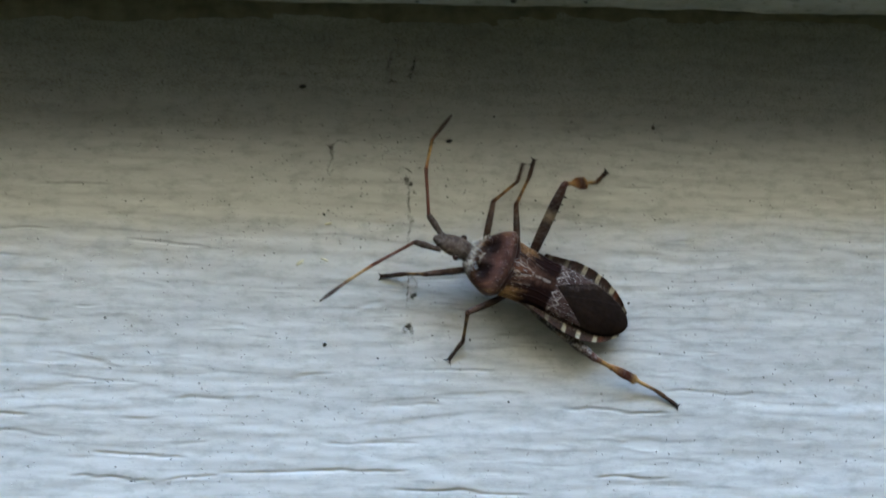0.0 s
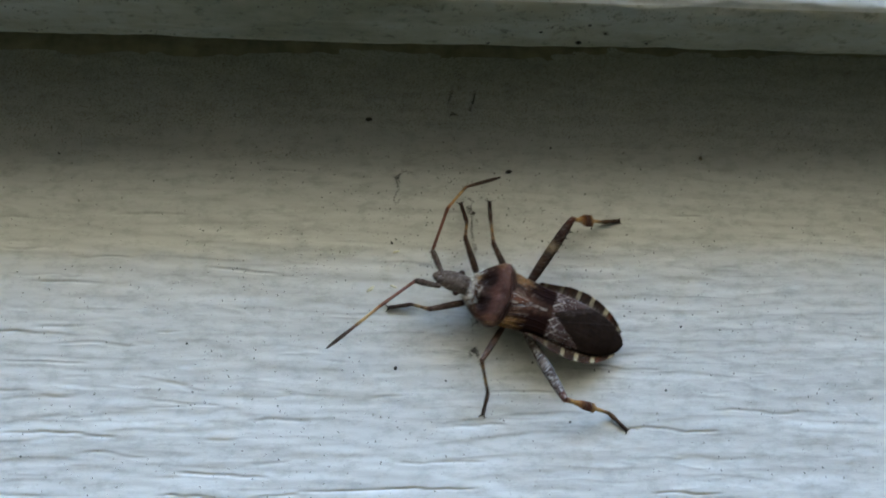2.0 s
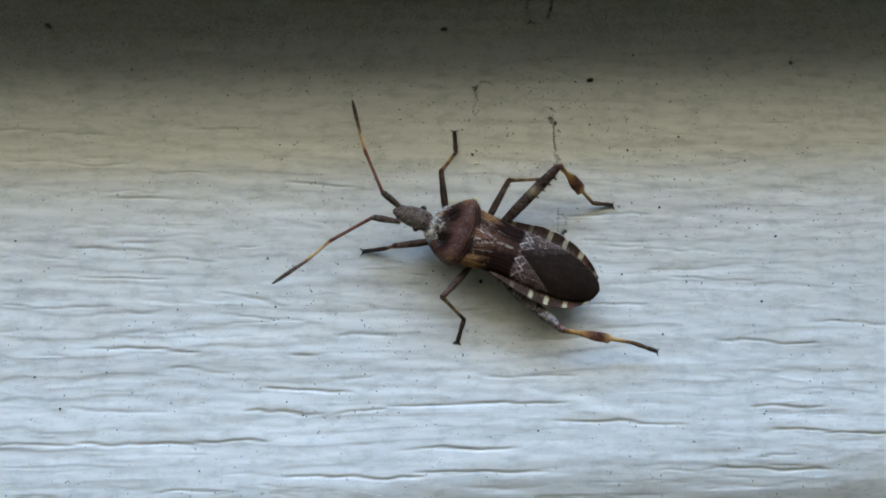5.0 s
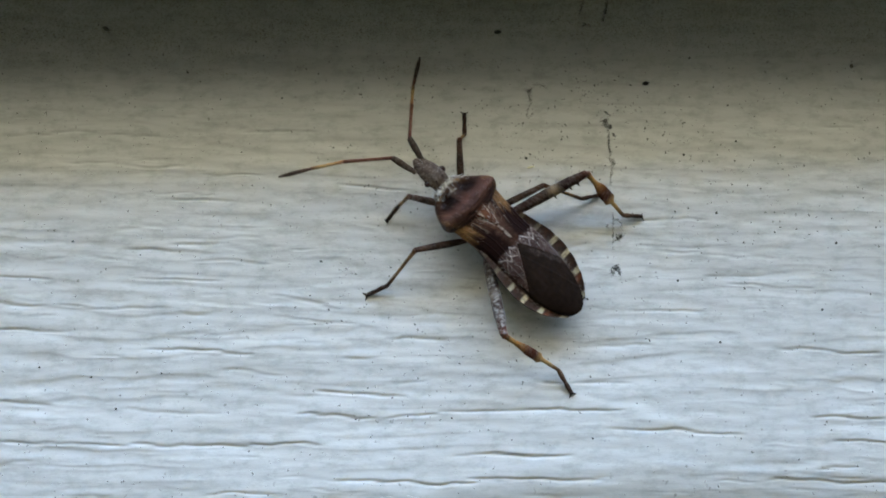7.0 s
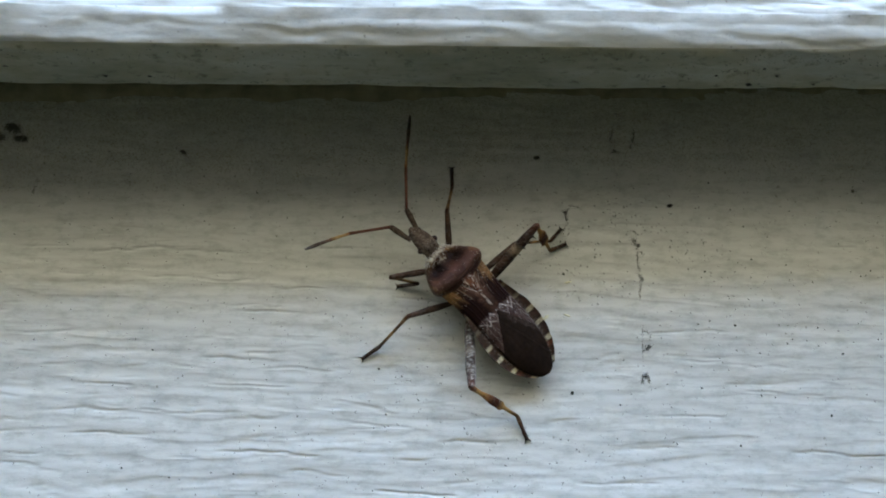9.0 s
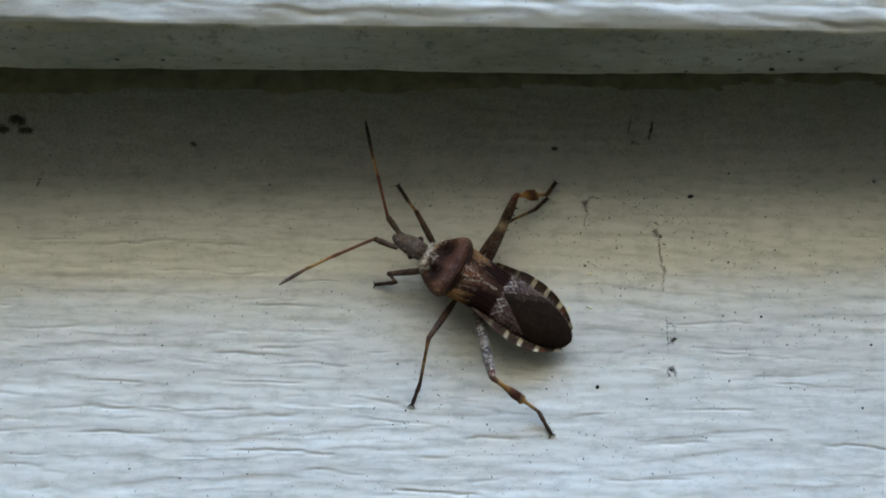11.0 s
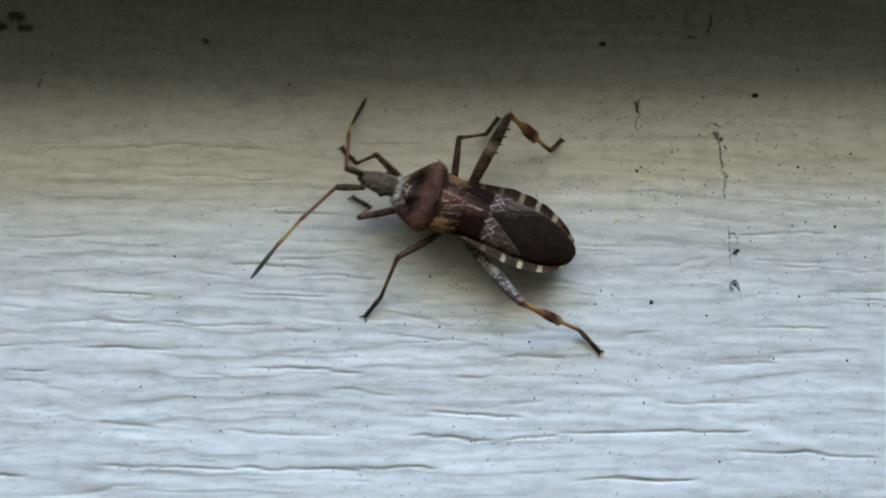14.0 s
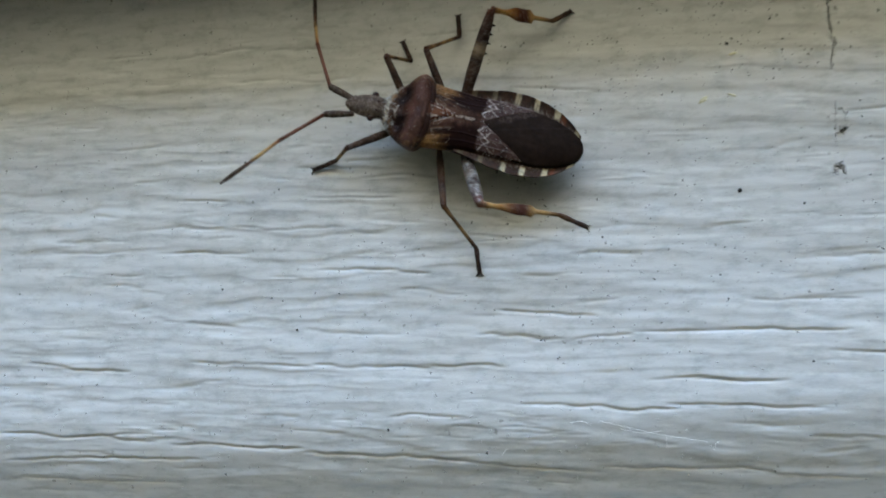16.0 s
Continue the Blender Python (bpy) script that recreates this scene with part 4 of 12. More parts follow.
SPECKS = [
    (-12.8, 5.0, 0.36), (0.0, 0.0, 0.34), (4.1, 2.3, 0.14), (-46.5, 5.8, 0.34), (18.7, 1.3, 0.24), (-28.3, -15.0, 0.15), (-27.7, -19.0, 0.12),
    (13.0, -20.3, 0.18), (-39.5, 1.7, 0.12), (-31.5, -0.8, 0.12), (2.7, -6.6, 0.14), (-20.8, -20.4, 0.12), (5.0, -11.8, 0.16), (1.1, -17.5, 0.13),
    (-10.9, -17.6, 0.24), (4.1, -22.7, 0.16), (-7.0, -29.9, 0.15), (-30.0, -35.7, 0.18), (-37.3, -33.9, 0.18), (-44.2, -26.2, 0.13), (-6.6, -18.8, 0.13),
    (-40.8, -23.6, 0.11), (-50.2, -22.8, 0.12), (-48.2, -12.8, 0.13), (-46.2, -23.7, 0.13), (7.4, -5.5, 0.14), (-10.9, -6.6, 0.15), (-7.8, -5.0, 0.11),
    (-27.2, -5.3, 0.11), (-15.4, -17.6, 0.10), (-18.1, -27.9, 0.10), (15.0, -14.7, 0.18),
]
for n, (x, z, r) in enumerate(SPECKS):
    r *= 0.62 if r < 0.2 else 0.72
    me = crumb(r * (1.25 if r > 0.22 else 0.9), r * (0.75 if r > 0.22 else 1.15), n + 1)
    me.materials.append(GREY_DIRT if n in (3, 4) else DUST if n == 0 else DIRT)
    me.polygons.foreach_set("use_smooth", np.ones(len(me.polygons), bool))
    ob = tagged(new("dirt_speck", me), "larger grey-olive dirt speck on the white paint" if n in (3, 4) else "larger black dirt speck on the white paint" if r > 0.22 else "tiny black dirt speck on the white paint", "dirt", "dirt specks on the board")
    ob.matrix_world = BOARD @ Matrix.Translation(Vector((x, -0.03, z)) * MM)


def crumbs(name, places, mat, label, seed, size=(0.05, 0.12), kind="", category="dirt", bulk=0.06, tall=1.0):
    """Many crumbs of one smear, joined; tall: how much longer they are up and down."""
    r = np.random.RandomState(seed)
    base = np.array([(1, 0, 0), (0.3, 0, 0.9), (-0.8, 0, 0.6), (-0.8, 0, -0.5), (0.3, 0, -0.95), (0, -1, 0)], float)
    tri = [(0, 1, 5), (1, 2, 5), (2, 3, 5), (3, 4, 5), (4, 0, 5)]
    verts, faces = [], []
    for x, z in places:
        s, a = r.uniform(*size), (r.uniform(0, 6.28) if tall == 1 else r.normal(0, 0.5))
        turn = np.array([[math.cos(a), 0, math.sin(a)], [0, 1, 0], [-math.sin(a), 0, math.cos(a)]])
        q = (base * r.uniform(0.6, 1.3, (6, 1)) * [s, s * 0.5 * min(1, bulk * 20) + bulk, s * r.uniform(1, tall)]) @ turn.T + [x, -0.03 + 0.02, z]
        faces += [tuple(i + len(verts) for i in f) for f in tri]
        verts += list(q)
    ob = tagged(new(name, mesh(name, np.array(verts) * MM, faces, mat, smooth=False)), label, category, kind=kind)
    ob.matrix_world = BOARD
    return ob


def crevice_shade_film(low, top):
    """A film of grime in the crevice behind a lap, coloured dark to deepen the shade there; its ragged lower edge runs
    out between the ridges of the paint.
    """
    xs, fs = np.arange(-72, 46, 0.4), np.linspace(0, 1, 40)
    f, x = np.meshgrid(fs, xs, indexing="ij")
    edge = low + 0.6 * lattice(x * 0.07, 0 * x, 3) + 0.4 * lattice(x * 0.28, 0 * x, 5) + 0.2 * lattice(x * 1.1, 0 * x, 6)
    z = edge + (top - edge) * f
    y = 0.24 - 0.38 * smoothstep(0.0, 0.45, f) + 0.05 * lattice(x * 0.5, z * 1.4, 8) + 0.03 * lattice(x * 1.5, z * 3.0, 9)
    me = mesh("crevice_grime_shade", np.stack([x, y, z], -1).reshape(-1, 3) * MM, grid_faces(len(fs), len(xs)), CREVICE_SHADE)
    tagged(new("crevice_grime_shade", me), "dark olive grime film in the crevice under the lap, deepening its painted shade", "dirt", kind="stuff").matrix_world = BOARD


crevice_shade_film(10.2, 15.5)
r = np.random.RandomState(5)


def smear(x0, z0, x1, z1, count, spread):
    t = r.rand(count)
    return np.stack([x0 + (x1 - x0) * t + r.normal(0, spread, count), z0 + (z1 - z0) * t + r.normal(0, spread, count)], 1)


def trail(points, per_mm, spread):
    """Crumbs along a broken line."""
    runs = [smear(*a, *b, max(3, int(per_mm * math.dist(a, b))), spread) for a, b in zip(points, points[1:])]
    return np.concatenate(runs)


crumbs("dirt_streak", np.concatenate([trail([(-3.9, -2.5), (-3.5, -2.8)], 60, 0.05), smear(-4.0, -3.2, -3.7, -3.9, 130, 0.17), smear(-3.5, -3.8, -3.45, -4.1, 60, 0.06), trail([(-3.7, -4.1), (-3.66, -4.5), (-3.75, -5.6), (-3.63, -6.5)], 50, 0.06),
                                      smear(-3.3, -4.5, -3.2, -4.9, 25, 0.08), smear(-3.8, -6.9, -3.3, -7.3, 60, 0.14), trail([(-3.6, -7.3), (-3.65, -7.9), (-3.9, -8.6), (-3.8, -9.1)], 36, 0.06)]),
       GREY_DIRT, "thin vertical streak of dark grime on the paint", 6, (0.014, 0.042))
crumbs("dirt_streak", np.concatenate([trail([(-3.86, -11.5), (-4.0, -13.2), (-4.13, -14.9)], 30, 0.04), trail([(-3.9, -12.3), (-3.5, -12.1), (-3.2, -12.4), (-3.3, -13.0)], 42, 0.07), smear(-4.4, -12.6, -4.45, -12.9, 14, 0.05)]),
       GREY_DIRT, "thin vertical streak of dark grime on the paint", 7, (0.014, 0.036))
crumbs("dirt_streak", np.concatenate([smear(-3.75, -13.85, -3.25, -13.5, 90, 0.09)]), DIRT, "small dark blot of grime on the paint", 15, (0.018, 0.05))
crumbs("dirt_streak", np.concatenate([trail([(-4.42, -16.9), (-4.3, -16.3), (-4.0, -16.05), (-3.8, -16.3), (-3.72, -16.95)], 65, 0.07), smear(-4.15, -16.3, -3.95, -16.5, 60, 0.10), smear(-4.35, -16.6, -4.25, -16.9, 60, 0.08), smear(-3.75, -16.6, -3.7, -17.0, 40, 0.05)]),
       DIRT, "short forked blot of dark grime on the paint", 8, (0.015, 0.045))
crumbs("dirt_streak", np.concatenate([smear(-10.5, -0.5, -10.2, -0.6, 110, 0.13), trail([(-10.2, -0.4), (-9.85, 0.05), (-9.3, 0.0), (-8.8, -0.25)], 42, 0.09), trail([(-10.35, -0.8), (-10.15, -1.7)], 70, 0.08), trail([(-10.25, -1.7), (-10.58, -2.3), (-10.66, -2.8), (-10.45, -3.1), (-10.2, -2.6)], 36, 0.05)]),
       DUST, "bent faint smear of grime on the paint", 9, (0.012, 0.036))
crumbs("dirt_streak", np.concatenate([trail([(-2.8, 7.9), (-3.05, 6.8), (-3.35, 5.9)], 70, 0.09), trail([(-4.8, 8.4), (-5.05, 7.6), (-5.4, 6.6)], 45, 0.10), trail([(-5.3, 5.3), (-4.95, 5.7), (-4.4, 5.5)], 40, 0.08), smear(-4.6, 9.6, -3.6, 9.2, 150, 0.18)]),
       DIRT, "dark scuffs of grime close under the lap", 10, (0.025, 0.07))
crumbs("dirt_streak", np.concatenate([smear(-65.0, 7.3, -63.0, 7.4, 700, 0.19), smear(-62.8, 8.5, -61.8, 8.2, 500, 0.22), smear(-62.0, 7.3, -61.0, 7.2, 300, 0.17), smear(-59.5, 3.4, -60.0, 1.4, 60, 0.08)]),
       GREY_DIRT, "black blotch of grime close under the lap", 13, (0.02, 0.07))


def shading_dust(count):
    """Fine olive dust on the paint in streaks, thickening towards the lap to tint its shade darker."""
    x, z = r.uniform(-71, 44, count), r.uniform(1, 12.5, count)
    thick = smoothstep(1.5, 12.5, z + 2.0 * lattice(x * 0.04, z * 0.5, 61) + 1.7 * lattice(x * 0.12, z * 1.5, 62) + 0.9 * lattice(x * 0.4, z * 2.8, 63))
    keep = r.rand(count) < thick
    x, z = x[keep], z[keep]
    size, turn = r.uniform(0.015, 0.045, len(x)), r.uniform(0, 6.28, len(x))
    y = -0.57 * grain(x, z) - 0.004
    corners = [np.stack([x + 1.5 * size * np.cos(turn + q), y, z + size * np.sin(turn + q)], 1) for q in (0, 1.6, 3.1, 4.7)]
    verts = np.stack(corners + [np.stack([x, y - 0.4 * size - 0.004, z], 1)], 1).reshape(-1, 3)
    base = 5 * np.arange(len(x))[:, None, None]
    faces = (np.array([(1, 0, 4), (2, 1, 4), (3, 2, 4), (0, 3, 4)])[None] + base).reshape(-1, 3)
    me = mesh("shading_dust", verts * MM, faces.tolist(), SHADE_DUST, smooth=False)
    tagged(new("shading_dust", me), "olive dust in streaks under the lap, thickening to darken its shade", "dust", kind="stuff").matrix_world = BOARD


shading_dust(170000)
fine = np.stack([r.uniform(-70, 42, 2600), r.uniform(-38, 7, 2600)], 1)
patch = np.concatenate([smear(-1, -3, 8, -8, 80, 1.8), smear(-7, 1, -2, -2, 60, 1.4), smear(-22, 0, -12, -4, 55, 1.8), smear(-27, -4, -16, -9, 110, 2.0), smear(-32, -13, -22, -16, 60, 2.0), smear(-14, -4, -6, -8, 60, 1.6), smear(-28, -20, -14, -24, 60, 2.5)])
crumbs("fine_dirt", np.concatenate([fine, patch]), DUST, "fine scattered dark dust specks on the paint", 12, (0.018, 0.058), kind="stuff", tall=2.6)
for n, (x, z, wide, high) in enumerate([(-10.6, -7.4, 0.36, 0.11), (-10.9, -10.5, 0.34, 0.10), (-12.9, -10.7, 0.42, 0.16)]):
    me = crumb(wide, high, 60 + n, 0.06)
    me.materials.append(FLAKE)
    tagged(new("pollen_flake", me), "small pale yellow pollen flake on the paint", "pollen", "pollen flakes on the board").matrix_world = BOARD @ Matrix.Translation(Vector((x, -0.02, z)) * MM)


def fibre(points, thick):
    """A thin pale strand along points of the face."""
    pts = refine([(x, -0.30, z, 1, 1) for x, z in points], 24)[:, :3]
    ways = np.gradient(pts, axis=0)
    ways /= np.linalg.norm(ways, axis=1)[:, None]
    side = np.cross(ways, (0, 1, 0))
    ring = [pts + thick * (math.cos(a) * side + math.sin(a) * np.array([0, 1, 0])) for a in (0, 1.57, 3.14, 4.71)]
    me = mesh("plant_fibre", np.stack(ring, 1).reshape(-1, 3) * MM, grid_faces(24, 4, True), PALE)
    tagged(new("plant_fibre", me), "thin pale plant fibre lying on the paint", "fibre", "plant fibres on the board").matrix_world = BOARD


for strand in ([(-23.9, -33.7), (-23.2, -33.6), (-22.4, -33.9)], [(-21.9, -33.6), (-19.9, -34.1), (-18.0, -34.6), (-14.6, -35.2)], [(-20.4, -34.2), (-19.0, -34.5), (-17.6, -34.4)],
               [(-17.3, -34.8), (-17.35, -35.2), (-17.3, -35.6)], [(-14.2, -35.8), (-14.05, -35.4), (-13.8, -35.2)], [(-28.9, -35.8), (-28.7, -35.6), (-28.5, -35.4)]):
    fibre(strand, 0.013)
# grime on the rounded lip of the board above
LIP = BOARD @ Matrix.Translation(Vector((0, -9.8, NOSE * 1000 - 0.03)) * MM) @ SKEW_TURN @ Matrix.Rotation(radians(86), 4, "X")
for n, (x, forth, r0) in enumerate([(-14.3, 0.8, 0.17), (-3.3, 0.15, 0.24), (4.2, 0.35, 0.2), (9.9, 0.6, 0.15), (6.0, 1.9, 0.13), (23.1, 1.8, 0.14), (-57.2, 2.6, 0.22), (-50.0, 1.2, 0.2),
                                    (-46.5, 1.2, 0.2), (-28.7, 2.7, 0.13), (-14.3, 0.6, 0.15), (0.7, 1.9, 0.15), (4.4, 3.0, 0.14), (-18.7, 2.7, 0.14)]):
    me = crumb(r0 * 1.3, r0 * 0.9, 90 + n)
    me.materials.append(DIRT)
    me.polygons.foreach_set("use_smooth", np.ones(len(me.polygons), bool))
    tagged(new("dirt_speck", me), "black dirt speck on the lip of a white board", "dirt", "dirt specks on the board").matrix_world = LIP @ Matrix.Translation(Vector((x, 0, forth)) * MM)
lip = np.concatenate([np.stack([r.uniform(-70, 42, 1300), r.uniform(0.1, 5.2, 1300)], 1), smear(-1, 1.8, 5, 2.8, 70, 0.7), smear(-20, 2.4, -17, 2.9, 40, 0.5), smear(-51, 1.1, -45, 1.2, 60, 0.2), smear(-6, 1.6, -4, 2.6, 30, 0.4)])
crumbs("fine_dirt", lip, DUST, "fine dark specks on the lip of a white board", 22, (0.02, 0.075), kind="stuff").matrix_world = LIP


def motions():
    """The bug and its limbs, quarter second by quarter second."""
    walk(bug, [
        (0, pose(0.005708, -0.002022, 1.187045, -82.10, -24.41, 179.88)), (0.25, pose(0.005548, -0.001942, 1.187130, -81.69, -23.29, 179.26)), (0.5, pose(0.005156, -0.001802, 1.187326, -81.05, -21.86, 178.00)),
        (0.75, pose(0.003619, -0.001617, 1.187879, -81.92, -21.22, 176.17)), (1, pose(0.002312, -0.001491, 1.188322, -82.90, -20.82, 174.58)), (1.25, pose(0.002314, -0.001506, 1.188290, -81.70, -21.40, 173.75)),
        (1.5, pose(0.002315, -0.001536, 1.188204, -80.63, -22.03, 173.31)), (1.75, pose(0.001541, -0.001632, 1.187676, -82.41, -21.49, 176.70)), (2, pose(0.000251, -0.001736, 1.187078, -84.28, -20.69, -179.91)),
        (2.25, pose(-0.000777, -0.001773, 1.186914, -84.36, -20.38, 179.48)), (2.5, pose(-0.001820, -0.001802, 1.186760, -84.33, -20.04, 178.60)), (2.75, pose(-0.002950, -0.001849, 1.186404, -84.63, -19.43, 178.16)),
        (3, pose(-0.004010, -0.001904, 1.185973, -84.88, -18.48, 178.03)), (3.25, pose(-0.004858, -0.001938, 1.185547, -84.70, -16.05, 178.60)), (3.5, pose(-0.005611, -0.001959, 1.185240, -84.22, -14.16, 179.09)),
        (3.75, pose(-0.006346, -0.001979, 1.185102, -83.59, -14.48, 178.91)), (4, pose(-0.007082, -0.001998, 1.184971, -82.77, -15.36, 178.40)), (4.25, pose(-0.007814, -0.002016, 1.184848, -81.80, -16.72, 177.63)),
        (4.5, pose(-0.008536, -0.002033, 1.184734, -80.70, -18.48, 176.67)), (4.75, pose(-0.009243, -0.002049, 1.184633, -79.50, -20.56, 175.56)), (5, pose(-0.009930, -0.002064, 1.184546, -78.25, -22.86, 174.39)),
        (5.25, pose(-0.010591, -0.002076, 1.184474, -77.01, -25.31, 173.20)), (5.5, pose(-0.011220, -0.002087, 1.184421, -75.85, -27.82, 172.08)), (5.75, pose(-0.011813, -0.002095, 1.184388, -74.88, -30.32, 171.09)),
        (6, pose(-0.012364, -0.002100, 1.184377, -74.21, -32.74, 170.35)), (6.25, pose(-0.012810, -0.002150, 1.184888, -76.50, -36.13, 171.98)), (6.5, pose(-0.013229, -0.002164, 1.185644, -79.13, -39.59, 173.74)),
        (6.75, pose(-0.013689, -0.002097, 1.186024, -78.16, -42.09, 172.07)), (7, pose(-0.014268, -0.002022, 1.186459, -77.16, -43.56, 170.56)), (7.25, pose(-0.015330, -0.001892, 1.187459, -77.32, -43.95, 171.16)),
        (7.5, pose(-0.016507, -0.001726, 1.188716, -77.92, -44.41, 172.37)), (7.75, pose(-0.017395, -0.001529, 1.190048, -79.34, -46.62, 173.65)), (8, pose(-0.018133, -0.001386, 1.190913, -81.03, -48.53, 174.72)),
        (8.25, pose(-0.018771, -0.001309, 1.191051, -82.41, -47.77, 175.39)), (8.5, pose(-0.019189, -0.001257, 1.191100, -83.21, -46.97, 175.77)), (8.75, pose(-0.019327, -0.001283, 1.191023, -82.40, -46.87, 174.72)),
        (9, pose(-0.019438, -0.001314, 1.190947, -81.58, -46.77, 173.67)), (9.25, pose(-0.019605, -0.001325, 1.190957, -81.73, -46.29, 173.80)), (9.5, pose(-0.019808, -0.001333, 1.190981, -82.11, -45.01, 174.15)),
        (9.75, pose(-0.020034, -0.001341, 1.191017, -82.65, -43.11, 174.63)), (10, pose(-0.020271, -0.001346, 1.191060, -83.26, -40.80, 175.18)), (10.25, pose(-0.020505, -0.001351, 1.191106, -83.88, -38.29, 175.74)),
        (10.5, pose(-0.020724, -0.001354, 1.191152, -84.46, -35.78, 176.27)), (10.75, pose(-0.020917, -0.001356, 1.191194, -84.96, -33.47, 176.73)), (11, pose(-0.021070, -0.001358, 1.191229, -85.35, -31.56, 177.09)),
        (11.25, pose(-0.021171, -0.001358, 1.191253, -85.61, -30.27, 177.33)), (11.5, pose(-0.021207, -0.001359, 1.191261, -85.70, -29.80, 177.42)), (11.75, pose(-0.021129, -0.001325, 1.191216, -84.23, -29.80, 177.36)),
        (12, pose(-0.021051, -0.001275, 1.191114, -82.27, -29.81, 177.23)), (12.25, pose(-0.021066, -0.001256, 1.190838, -81.30, -29.96, 176.77)), (12.5, pose(-0.021108, -0.001253, 1.190617, -80.62, -30.10, 176.38)),
        (12.75, pose(-0.021947, -0.001261, 1.190644, -80.96, -29.19, 177.69)), (13, pose(-0.023258, -0.001283, 1.190672, -81.23, -27.64, 179.07)), (13.25, pose(-0.024349, -0.001355, 1.190613, -80.01, -26.49, 179.05)),
        (13.5, pose(-0.025129, -0.001426, 1.190453, -78.91, -25.18, 178.80)), (13.75, pose(-0.025389, -0.001398, 1.189884, -78.58, -23.01, 177.42)), (14, pose(-0.025605, -0.001380, 1.189248, -78.72, -20.54, 176.38)),
        (14.25, pose(-0.026000, -0.001496, 1.188991, -79.53, -18.26, 176.80)), (14.5, pose(-0.026357, -0.001601, 1.188812, -80.25, -16.23, 177.16)), (14.75, pose(-0.026500, -0.001607, 1.188676, -80.59, -14.47, 177.10)),
        (15, pose(-0.026657, -0.001609, 1.188529, -80.73, -13.48, 176.92)), (15.25, pose(-0.027158, -0.001647, 1.188175, -79.20, -13.40, 176.95)), (15.5, pose(-0.027979, -0.001678, 1.187917, -77.67, -13.38, 176.98)),
        (15.75, pose(-0.029536, -0.001708, 1.187973, -78.22, -14.29, 176.39)), (16, pose(-0.030650, -0.001739, 1.188030, -78.76, -15.19, 175.80)),
    ])
